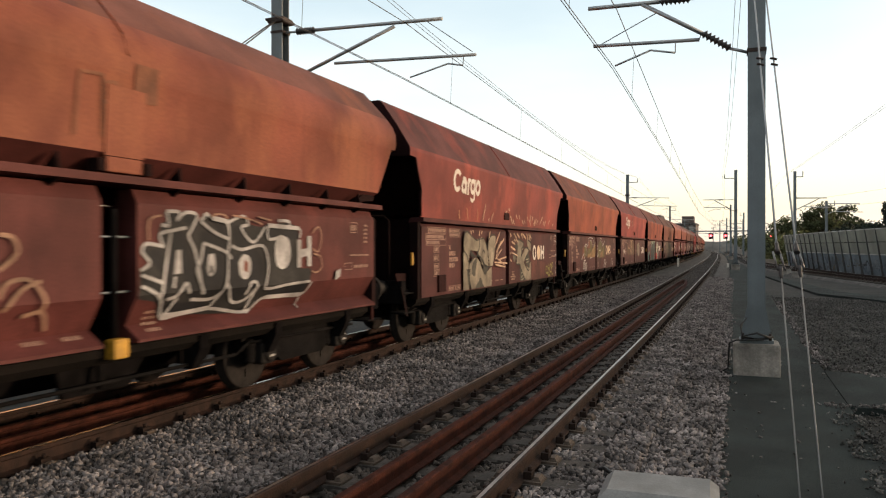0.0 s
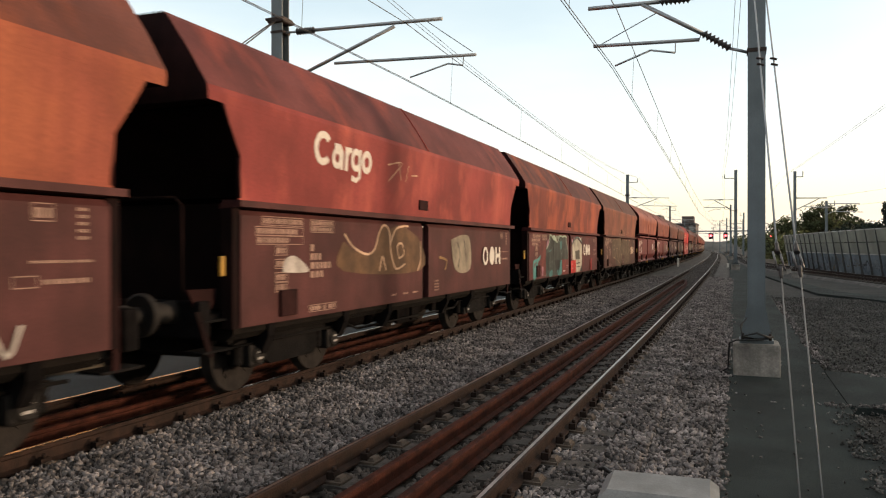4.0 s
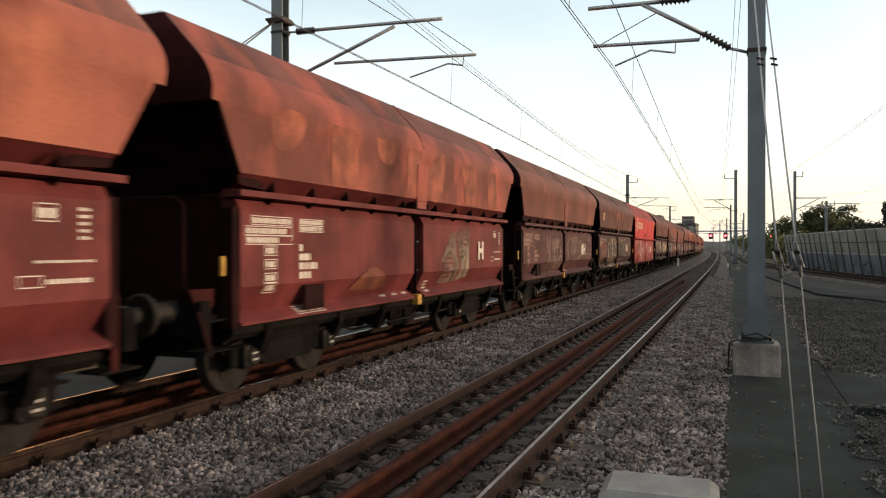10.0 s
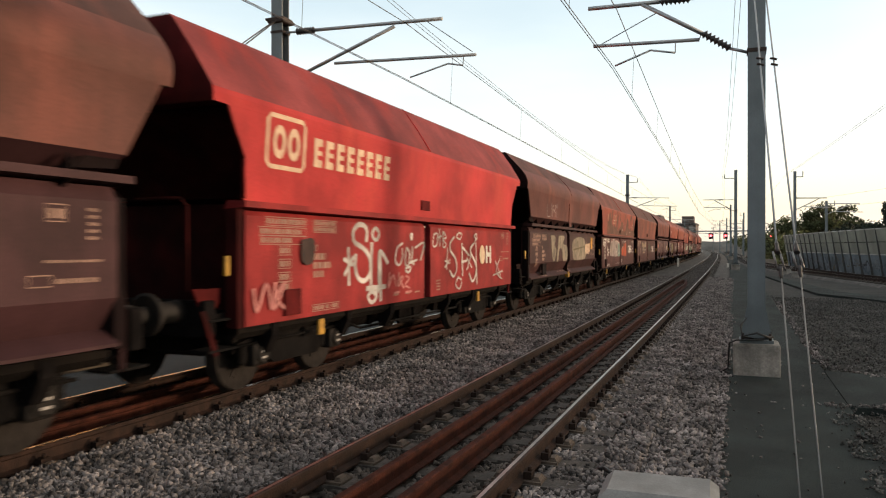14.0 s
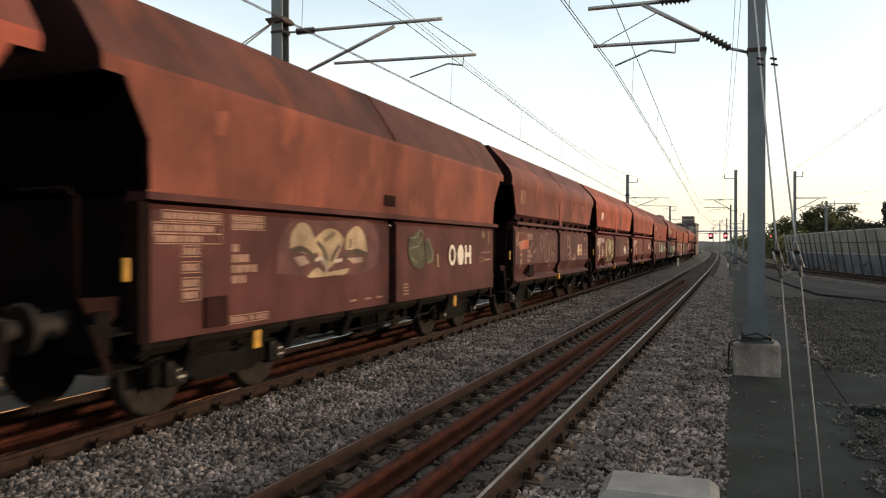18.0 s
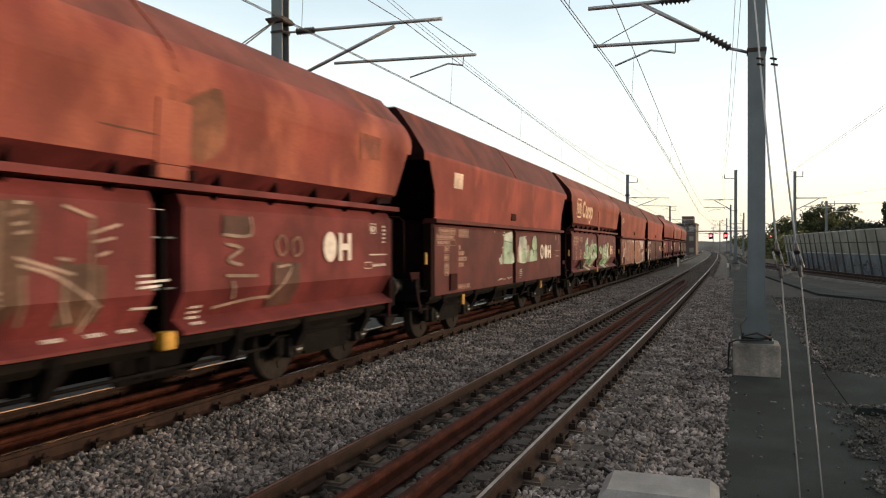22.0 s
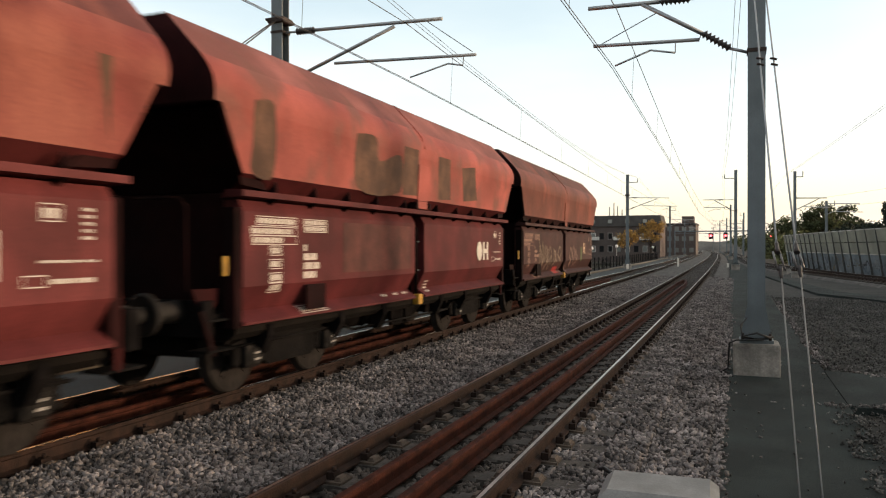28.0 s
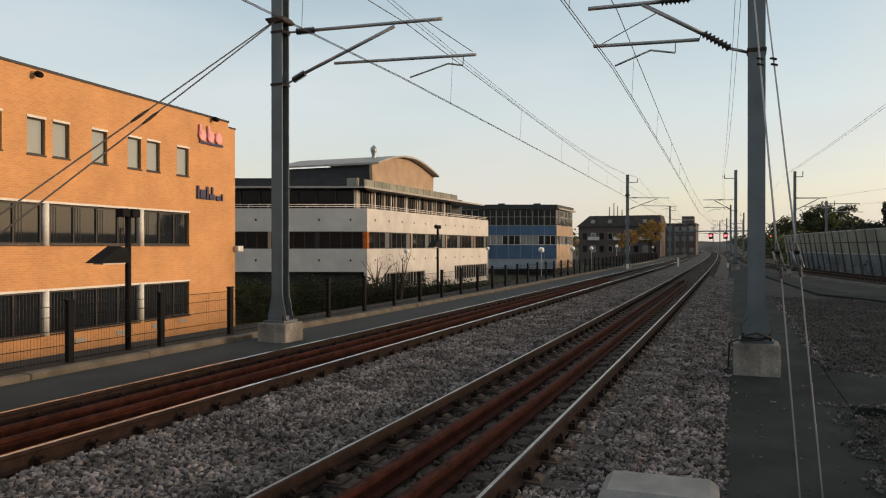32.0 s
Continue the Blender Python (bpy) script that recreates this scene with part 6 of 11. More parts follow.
field(12, (0.2, 0.09, 0.085), (-3.24, 1.38), (-3.2, 1.7), (-3.11, 1.84), (-2.99, 2.03), (-2.86, 2.1), (-2.32, 2.1), (-2.0, 2.1), (-1.56, 2.1), (-0.74, 2.07), (-0.09, 1.88), (-0.09, 1.34), (-1.06, 1.36), (-3.03, 1.35))
field(12, (0.28, 0.225, 0.208), (-3.21, 1.36), (-3.2, 1.7), (-3.09, 1.84), (-2.96, 1.97), (-2.76, 1.95), (-2.44, 2.01), (-2.32, 2.08), (-2.08, 2.1), (-1.83, 2.09), (-1.63, 1.99), (-1.32, 2.04), (-1.17, 1.93), (-1.01, 2.01), (-0.78, 1.99), (-0.74, 1.35))
field(12, (0.13, 0.2, 0.17), (-0.78, 1.92), (-0.45, 1.92), (-0.18, 1.8), (-0.12, 1.35), (-0.81, 1.35))
field(12, (0.2, 0.26, 0.22), (-0.57, 1.74), (-0.33, 1.68), (-0.27, 1.46), (-0.62, 1.44), (-0.45, 1.57))
field(12, (0.3, 0.235, 0.13), (-2.88, 1.53), (-2.76, 1.64), (-2.63, 1.67), (-2.72, 1.55), (-2.83, 1.49))
field(12, (0.07, 0.03, 0.03), (-1.42, 1.86), (-1.23, 1.87), (-1.23, 1.69), (-1.42, 1.68))
stroke(12, 0.032, (0.48, 0.4, 0.37), (-3.03, 1.93), (-2.9, 1.99), (-2.76, 1.96), (-2.63, 2.0), (-2.44, 1.99))
stroke(12, 0.032, (0.48, 0.4, 0.37), (-2.46, 2.06), (-2.31, 2.1), (-2.08, 2.1), (-1.85, 2.1), (-1.67, 2.03))
stroke(12, 0.032, (0.48, 0.4, 0.37), (-1.69, 1.98), (-1.46, 2.05), (-1.29, 2.04), (-1.21, 1.95))
stroke(12, 0.032, (0.48, 0.4, 0.37), (-1.27, 1.93), (-1.06, 2.02), (-0.85, 2.01), (-0.78, 1.95), (-0.48, 1.96), (-0.17, 1.82))
stroke(12, 0.025, (0.48, 0.4, 0.37), (-1.42, 1.51), (-1.04, 1.56), (-1.27, 1.48), (-0.98, 1.34))
stroke(12, 0.025, (0.48, 0.4, 0.37), (-1.48, 1.36), (-1.13, 1.4))
stroke(12, 0.025, (0.48, 0.4, 0.37), (-0.72, 1.5), (-0.44, 1.54))
stroke(12, 0.025, (0.48, 0.4, 0.37), (-0.65, 1.43), (-0.24, 1.48))
stroke(12, 0.025, (0.48, 0.4, 0.37), (-0.51, 1.66), (-0.36, 1.59))
stroke(12, 0.05, (0.19, 0.14, 0.125), (-3.06, 1.88), (-2.93, 1.94))
stroke(12, 0.05, (0.19, 0.14, 0.125), (-3.05, 1.82), (-2.95, 1.86))
field(12, (0.05, 0.02, 0.02), (0.58, 1.7), (0.6, 1.85), (0.78, 2.01), (1.03, 1.99), (1.06, 1.77))
field(12, (0.36, 0.06, 0.02), (0.45, 1.35), (0.51, 1.66), (0.78, 1.74), (1.04, 1.77), (1.19, 1.94), (1.66, 1.9), (1.94, 2.04), (2.07, 1.95), (2.05, 1.33))
stroke(12, 0.04, (0.12, 0.03, 0.02), (1.54, 1.9), (1.58, 1.65))
stroke(12, 0.05, (0.22, 0.07, 0.05), (0.4, 1.63), (0.42, 1.37))
stroke(12, 0.028, (0.48, 0.4, 0.37), (0.42, 1.65), (0.75, 1.76), (1.09, 1.76))
stroke(12, 0.028, (0.48, 0.4, 0.37), (0.6, 1.86), (0.76, 2.03), (1.03, 2.05), (1.19, 1.96), (1.45, 2.01), (1.66, 1.95))
stroke(12, 0.028, (0.48, 0.4, 0.37), (1.52, 2.01), (1.81, 2.05), (2.07, 1.98))
field(17, (0.25, 0.16, 0.14), (-1.09, 1.4), (-1.03, 1.74), (-0.91, 1.86), (-0.91, 1.39))
field(17, (0.27, 0.38, 0.29), (-0.96, 1.36), (-0.93, 1.98), (-0.82, 2.06), (-0.55, 2.1), (-0.2, 2.1), (-0.18, 1.7), (-0.08, 1.57), (-0.08, 1.36))
field(17, (0.36, 0.41, 0.37), (-0.93, 1.89), (-0.85, 2.05), (-0.55, 2.1), (-0.22, 2.08), (-0.22, 1.87))
field(17, (0.36, 0.41, 0.37), (-1.25, 1.36), (-1.19, 1.54), (-1.1, 1.59), (-1.03, 1.42), (-1.06, 1.35))
stroke(17, 0.03, (0.36, 0.41, 0.37), (-1.33, 1.47), (-1.23, 1.48))
stroke(17, 0.03, (0.36, 0.41, 0.37), (-1.31, 1.43), (-1.22, 1.42))
stroke(17, 0.03, (0.36, 0.41, 0.37), (-1.08, 1.75), (-0.94, 1.74))
stroke(17, 0.03, (0.36, 0.41, 0.37), (-0.94, 1.91), (-0.91, 2.02), (-1.03, 2.04))
stroke(17, 0.03, (0.36, 0.41, 0.37), (-0.94, 2.1), (-0.85, 2.1))
stroke(17, 0.03, (0.36, 0.41, 0.37), (-1.07, 1.69), (-1.05, 1.57))
stroke(17, 0.03, (0.13, 0.2, 0.16), (-0.92, 1.9), (-0.58, 1.88), (-0.2, 1.85))
field(17, (0.13, 0.2, 0.16), (-0.73, 1.52), (-0.63, 1.61), (-0.5, 1.64), (-0.56, 1.58), (-0.67, 1.56))
field(17, (0.36, 0.41, 0.37), (-0.32, 1.6), (-0.2, 1.6), (-0.07, 1.43), (-0.22, 1.47))
stroke(17, 0.04, (0.3, 0.22, 0.17), (-0.28, 1.65), (-0.07, 1.55))
field(17, (0.3, 0.22, 0.2), (0.22, 1.38), (0.27, 1.74), (0.41, 1.82), (0.44, 1.37))
field(17, (0.36, 0.41, 0.37), (0.42, 1.36), (0.43, 1.97), (1.07, 1.97), (1.17, 1.74), (1.1, 1.36))
field(17, (0.27, 0.38, 0.29), (0.65, 1.36), (0.7, 1.63), (0.88, 1.7), (1.06, 1.55), (1.08, 1.38))
field(17, (0.3, 0.26, 0.23), (1.16, 1.37), (1.19, 1.8), (1.38, 1.81), (1.41, 1.36))
field(17, (0.27, 0.38, 0.29), (1.42, 1.37), (1.46, 1.65), (1.67, 1.68), (1.83, 1.58), (1.86, 1.38))
field(17, (0.27, 0.38, 0.29), (1.8, 1.38), (1.89, 1.64), (2.22, 1.66), (2.22, 1.38))
field(17, (0.27, 0.38, 0.29), (1.67, 1.77), (1.74, 1.94), (1.89, 2.05), (2.09, 2.04), (2.22, 1.82), (2.15, 1.67), (1.92, 1.64))
stroke(17, 0.025, (0.36, 0.41, 0.37), (0.43, 1.99), (1.06, 2.03))
stroke(17, 0.025, (0.13, 0.2, 0.16), (0.68, 1.66), (0.86, 1.71), (1.06, 1.68))
stroke(17, 0.025, (0.13, 0.2, 0.16), (1.7, 1.7), (1.81, 1.54), (1.96, 1.55))
stroke(17, 0.025, (0.13, 0.2, 0.16), (1.7, 1.68), (2.19, 1.64))
stroke(17, 0.02, (0.13, 0.2, 0.16), (1.06, 1.45), (1.29, 1.4))
stroke(17, 0.022, (0.36, 0.41, 0.37), (0.45, 1.17), (0.66, 1.18))
stroke(17, 0.022, (0.36, 0.41, 0.37), (0.45, 1.13), (0.66, 1.13))
stroke(17, 0.022, (0.36, 0.41, 0.37), (0.45, 1.08), (0.66, 1.08))
stroke(17, 0.022, (0.36, 0.41, 0.37), (0.45, 1.03), (0.66, 1.03))
stroke(17, 0.025, (0.36, 0.41, 0.37), (-1.36, 1.01), (-1.09, 1.01))
stroke(17, 0.02, (0.36, 0.41, 0.37), (-1.78, 2.1), (-1.67, 2.1))
stroke(17, 0.02, (0.36, 0.41, 0.37), (-0.73, 1.02), (-0.58, 1.02))
stroke(17, 0.02, (0.36, 0.41, 0.37), (-0.5, 1.02), (-0.3, 1.02))
field(7, (0.125, 0.055, 0.044), (1.43, 1.75), (1.6, 2.01), (2.13, 2.05), (2.74, 2.1), (2.77, 1.74), (1.99, 1.6))
cutout(7, (0.15, 0.096, 0.08), (1.18, 1.08), (1.28, 1.32), (1.32, 1.47), (1.11, 1.48), (1.27, 1.63), (1.4, 1.75), (1.56, 1.82), (1.67, 1.93), (1.99, 1.94), (2.27, 1.94), (2.51, 1.96), (2.73, 1.79), (2.76, 1.17), (2.27, 1.08), (1.66, 1.05))
cutout(7, (0.19, 0.14, 0.11), (2.09, 1.75), (2.54, 1.93), (2.76, 1.8), (2.76, 1.15), (2.09, 1.11))
stroke(7, 0.045, (0.12, 0.034, 0.028), (1.33, 1.54), (1.8, 1.54))
stroke(7, 0.045, (0.12, 0.034, 0.028), (1.32, 1.45), (1.87, 1.44))
stroke(7, 0.045, (0.12, 0.034, 0.028), (1.29, 1.35), (1.57, 1.34))
stroke(7, 0.045, (0.12, 0.034, 0.028), (1.28, 1.27), (1.78, 1.27))
stroke(7, 0.045, (0.12, 0.034, 0.028), (1.24, 1.18), (1.73, 1.19))
stroke(7, 0.045, (0.12, 0.034, 0.028), (1.66, 1.48), (1.87, 1.35))
stroke(7, 0.05, (0.1, 0.062, 0.048), (1.33, 1.51), (1.42, 1.61), (1.59, 1.64), (1.77, 1.58), (1.89, 1.4), (1.93, 1.12))
stroke(7, 0.03, (0.19, 0.14, 0.11), (1.39, 1.75), (1.53, 1.8), (1.64, 1.93))
stroke(7, 0.06, (0.19, 0.14, 0.11), (1.3, 1.61), (1.48, 1.71), (1.73, 1.72))
stroke(7, 0.11, (0.12, 0.034, 0.028), (1.96, 1.93), (2.03, 1.7), (2.17, 1.44), (2.1, 1.08))
stroke(7, 0.05, (0.12, 0.034, 0.028), (1.67, 1.84), (1.66, 1.72))
stroke(7, 0.05, (0.12, 0.034, 0.028), (2.21, 1.94), (2.38, 1.82), (2.65, 1.8))
stroke(7, 0.045, (0.1, 0.062, 0.048), (2.03, 1.9), (2.14, 1.75), (2.27, 1.82), (2.09, 1.85))
stroke(7, 0.03, (0.06, 0.034, 0.026), (2.14, 1.54), (2.34, 1.56), (2.54, 1.66))
stroke(7, 0.035, (0.06, 0.034, 0.026), (2.5, 1.71), (2.57, 1.49), (2.45, 1.42), (2.5, 1.3), (2.51, 1.1))
stroke(7, 0.05, (0.06, 0.034, 0.026), (2.77, 1.95), (2.67, 1.83))
stroke(7, 0.03, (0.06, 0.034, 0.026), (2.61, 1.24), (2.73, 1.24))
stroke(7, 0.05, (0.1, 0.062, 0.048), (1.82, 1.31), (1.85, 1.06))
stroke(7, 0.04, (0.19, 0.14, 0.11), (1.99, 1.55), (2.02, 1.15))
stroke(7, 0.03, (0.1, 0.062, 0.048), (2.16, 1.64), (2.43, 1.69))
stroke(7, 0.03, (0.12, 0.034, 0.028), (2.34, 1.9), (2.61, 1.9))
field(16, (0.085, 0.045, 0.03), (-2.02, 2.1), (-1.56, 2.1), (-1.59, 1.71), (-1.75, 1.22), (-2.05, 1.18))
field(16, (0.085, 0.045, 0.03), (-1.35, 1.64), (-0.82, 1.6), (-0.83, 1.1), (-1.29, 1.08))
stroke(16, 0.045, (0.16, 0.1, 0.075), (-1.89, 2.1), (-1.94, 1.13))
stroke(16, 0.045, (0.16, 0.1, 0.075), (-1.68, 1.54), (-1.66, 1.13))
stroke(16, 0.045, (0.16, 0.1, 0.075), (-1.26, 1.47), (-1.29, 1.11))
stroke(16, 0.045, (0.16, 0.1, 0.075), (-0.97, 2.02), (-1.0, 1.04))
stroke(16, 0.045, (0.16, 0.1, 0.075), (-1.83, 2.0), (-1.66, 2.04))
stroke(16, 0.028, (0.3, 0.22, 0.18), (-1.75, 1.68), (-1.18, 1.53))
stroke(16, 0.028, (0.3, 0.22, 0.18), (-1.72, 1.62), (-1.34, 1.51), (-0.86, 1.23))
stroke(16, 0.028, (0.3, 0.22, 0.18), (-0.89, 1.26), (-1.0, 1.02))
stroke(16, 0.028, (0.3, 0.22, 0.18), (-2.17, 1.42), (-1.89, 1.41))
stroke(16, 0.028, (0.3, 0.22, 0.18), (-2.17, 1.38), (-1.9, 1.36))
stroke(16, 0.028, (0.3, 0.22, 0.18), (-1.89, 1.32), (-2.09, 1.17), (-2.28, 1.05))
stroke(16, 0.028, (0.3, 0.22, 0.18), (-1.0, 1.87), (-0.66, 1.96))
stroke(16, 0.028, (0.3, 0.22, 0.18), (-0.96, 1.8), (-0.72, 1.84))
stroke(16, 0.028, (0.3, 0.22, 0.18), (-0.91, 1.68), (-0.78, 1.72))
stroke(16, 0.028, (0.3, 0.22, 0.18), (-1.77, 1.93), (-1.66, 1.95))
stroke(16, 0.028, (0.3, 0.22, 0.18), (-1.75, 1.86), (-1.63, 1.88))
stroke(16, 0.028, (0.3, 0.22, 0.18), (-1.29, 2.1), (-0.97, 2.01))
stroke(16, 0.028, (0.3, 0.22, 0.18), (-1.35, 1.67), (-1.21, 1.65))
stroke(16, 0.028, (0.3, 0.22, 0.18), (-1.75, 2.1), (-1.63, 2.1))
stroke(16, 0.028, (0.3, 0.22, 0.18), (-1.31, 1.32), (-1.16, 1.12))
stroke(16, 0.025, WHITE, (-0.43, 1.49), (-0.24, 1.49))
stroke(16, 0.025, WHITE, (-0.43, 1.43), (-0.02, 1.44))
stroke(16, 0.025, WHITE, (-0.43, 1.38), (-0.15, 1.39))
stroke(16, 0.025, WHITE, (-0.46, 1.19), (-0.15, 1.18))
field(7, RUST, (-2.54, 1.14), (-2.31, 1.33), (-1.83, 1.45), (-1.41, 1.3), (-1.41, 1.12))
stroke(8, 0.05, CHALKY, (-2.44, 2.09), (-2.46, 1.85), (-2.38, 1.75), (-2.22, 1.67), (-2.34, 1.61), (-2.42, 1.68))
stroke(8, 0.05, CHALKY, (-2.25, 1.99), (-2.24, 1.6), (-2.42, 1.06))
stroke(8, 0.05, CHALKY, (-2.04, 2.07), (-2.08, 1.6), (-2.2, 1.28))
stroke(8, 0.05, CHALKY, (-2.22, 1.57), (-2.04, 1.45), (-1.86, 1.26))
stroke(8, 0.05, CHALKY, (-1.75, 1.93), (-1.71, 1.59), (-1.6, 2.02), (-1.55, 1.8))
stroke(8, 0.05, CHALKY, (-1.34, 1.98), (-1.48, 1.67), (-1.4, 1.31))
stroke(8, 0.05, CHALKY, (-1.48, 1.67), (-1.17, 1.99), (-1.12, 1.87), (-1.34, 1.62))
stroke(8, 0.05, CHALKY, (-1.06, 1.95), (-1.12, 1.66), (-0.88, 1.23))
stroke(8, 0.05, CHALKY, (-1.06, 1.7), (-0.82, 2), (-0.87, 1.79), (-1.12, 1.7))
stroke(8, 0.05, CHALKY, (-0.69, 1.79), (-0.55, 1.56), (-0.31, 1.65))
stroke(8, 0.05, CHALKY, (-0.82, 1.05), (-0.76, 1.4), (-0.49, 1.47), (-0.42, 1.29), (-0.55, 1.12))
stroke(8, 0.05, CHALKY, (-1.81, 1.07), (-1.71, 1.44), (-1.6, 1.43), (-1.53, 1.2), (-1.66, 1.01))
stroke(8, 0.05, CHALKY, (-1.4, 1.11), (-1.29, 1.42), (-1.18, 1.09), (-1.06, 1.28))
stroke(8, 0.05, CHALKY, (-2.04, 1.05), (-1.94, 1.3))
stroke(8, 0.045, CHALKY, (0.72, 1.38), (0.59, 2.04))
stroke(8, 0.045, CHALKY, (0.99, 2.1), (0.42, 1.79), (0.81, 1.38))
stroke(8, 0.045, CHALKY, (1.14, 2.06), (1.29, 1.9), (1.14, 1.63), (1.33, 1.47))
stroke(8, 0.045, CHALKY, (1.24, 2.06), (1.49, 1.85), (1.33, 1.47), (1.18, 1.63))
stroke(8, 0.045, CHALKY, (1.65, 2.1), (1.6, 1.51))
stroke(8, 0.045, CHALKY, (1.54, 2.07), (1.81, 2.05), (1.7, 1.85), (1.87, 1.68), (1.6, 1.51))
stroke(8, 0.045, CHALKY, (1.98, 2.08), (1.93, 1.56))
stroke(8, 0.045, CHALKY, (1.93, 2.08), (2.21, 2.03), (1.98, 1.85), (2.21, 1.56))
stroke(8, 0.045, CHALKY, (2.34, 2.1), (2.21, 1.97), (2.52, 1.8), (2.34, 1.56), (2.21, 1.62))
stroke(8, 0.045, CHALKY, (2.91, 1.99), (2.58, 1.86), (2.85, 1.55), (3.11, 1.41))
stroke(8, 0.03, TAN, (2.21, 1.32), (2.85, 1.48))
stroke(8, 0.03, TAN, (0.86, 1.06), (1.05, 1.31))
stroke(8, 0.03, TAN, (1.33, 1.14), (1.49, 1.32))
stroke(8, 0.03, TAN, (1.76, 1.17), (1.86, 1.34))
field(8, PINK, (0.25, 1.04), (0.59, 1.05), (0.69, 0.97), (0.25, 0.97))
field(12, MUD, (-4.15, 2.87), (-4.01, 2.9), (-3.95, 2.86), (-3.84, 2.87), (-3.77, 2.91), (-3.77, 2.95), (-3.72, 3.02), (-3.74, 3.11), (-3.74, 3.21), (-3.71, 3.24), (-3.65, 3.24), (-3.63, 3.26), (-3.59, 3.3), (-3.57, 3.28), (-3.52, 3.27), (-3.43, 3.24), (-3.37, 3.25), (-3.32, 3.21), (-3.24, 3.16), (-3.22, 3.11), (-3.21, 3.07), (-3.15, 3.05), (-3.05, 3.05), (-3, 2.99), (-2.98, 2.95), (-2.96, 2.93), (-2.91, 2.93), (-2.89, 2.92), (-2.84, 2.89), (-2.81, 2.85), (-2.8, 2.83), (-2.79, 2.79), (-2.77, 2.78), (-2.72, 2.77), (-2.68, 2.76), (-2.58, 2.75), (-2.45, 2.7), (-2.41, 2.7), (-2.32, 2.69), (-2.22, 2.69), (-2.14, 2.74), (-2.04, 2.76), (-1.88, 2.73), (-1.75, 2.68), (-1.71, 2.63), (-1.6, 2.68), (-1.48, 2.7), (-1.4, 2.69), (-1.33, 2.7), (-1.28, 2.69), (-1.24, 2.68), (-1.22, 2.64), (-1.17, 2.62), (-1.15, 2.57), (-1.07, 2.52), (-0.9, 2.53), (-0.8, 2.49), (-0.72, 2.53), (-0.68, 2.61), (-0.56, 2.64), (-0.45, 2.69), (-0.41, 2.65), (-0.31, 2.6), (-0.3, 2.57), (-0.27, 2.56), (-0.21, 2.55), (-0.14, 2.55), (-0.01, 2.57), (0.05, 2.61), (0.15, 2.58), (0.19, 2.55), (0.26, 2.52), (0.32, 2.51), (0.4, 2.53), (0.48, 2.54), (0.61, 2.63), (0.76, 2.67), (0.9, 2.55), (1.08, 2.52), (1.25, 2.5), (1.32, 2.48), (1.52, 2.55), (1.72, 2.6), (1.8, 2.64), (1.94, 2.67), (2.09, 2.65), (2.2, 2.66), (2.34, 2.6), (2.53, 2.58), (2.75, 2.62), (2.88, 2.69), (3.24, 2.67), (3.53, 2.69), (3.64, 2.66), (3.79, 2.64), (3.94, 2.63), (4.16, 2.62), (4.36, 2.62), (4.5, 2.64), (4.83, 2.65), (5.25, 2.76), (5.25, 2.72), (5.25, 2.68), (5.25, 2.6), (5.25, 2.54), (5.25, 2.32), (1.31, 2.32), (-1.86, 2.32), (-3.31, 2.32), (-4.15, 2.32), (-4.02, 2.32), (-4.05, 2.46), (-4.12, 2.61))
field(12, MUD, (-2.98, 3.4), (-2.9, 3.4), (-2.85, 3.4), (-2.8, 3.4), (-2.77, 3.4), (-2.67, 3.4), (-2.63, 3.4), (-2.65, 3.32), (-2.7, 3.25), (-2.71, 3.14), (-2.75, 3.05), (-2.82, 2.96), (-2.81, 2.85), (-2.86, 2.85), (-2.91, 2.85), (-2.95, 2.87), (-2.97, 2.9), (-2.91, 3.03), (-2.88, 3.09), (-2.9, 3.19), (-2.93, 3.26), (-2.96, 3.36), (-2.92, 3.4), (-2.97, 3.4))
field(12, MUD, (-1.31, 3.09), (-1.27, 3.13), (-1.18, 3.2), (-1.08, 3.25), (-0.95, 3.25), (-0.95, 3.21), (-0.96, 3.14), (-0.95, 3.08), (-0.95, 3), (-0.96, 2.9), (-0.99, 2.84), (-1, 2.78), (-1.06, 2.7), (-1.05, 2.61), (-1.1, 2.53), (-1.09, 2.5), (-1.06, 2.44), (-1.21, 2.48), (-1.37, 2.52), (-1.4, 2.54), (-1.48, 2.59), (-1.45, 2.73), (-1.46, 2.85), (-1.33, 3.02))
field(12, MUD, (0.16, 3.11), (0.26, 3.08), (0.28, 3.02), (0.49, 2.97), (0.58, 2.96), (0.68, 2.95), (0.77, 2.92), (0.89, 2.88), (0.92, 2.82), (0.93, 2.7), (0.99, 2.55), (1.04, 2.48), (0.98, 2.39), (0.69, 2.41), (0.49, 2.44), (0.25, 2.44), (0.12, 2.46), (0.05, 2.67), (0.02, 2.82), (0.14, 2.94))
field(12, MUD, (2.17, 3.22), (2.29, 3.2), (2.32, 3.16), (2.52, 3.14), (2.7, 3.12), (2.81, 2.93), (2.84, 2.75), (3.08, 2.7), (3.23, 2.58), (3.03, 2.6), (2.75, 2.59), (2.42, 2.57), (2.09, 2.51), (1.98, 2.71), (2, 2.94), (2.08, 3.09))
field(12, MUD, (3.51, 3.38), (3.6, 3.37), (3.8, 3.39), (3.89, 3.39), (4, 3.4), (3.9, 3.2), (3.66, 3.03), (3.82, 2.73), (4, 2.58), (3.86, 2.57), (3.74, 2.56), (3.66, 2.59), (3.51, 2.6), (3.57, 2.74), (3.79, 3), (3.48, 3.12))
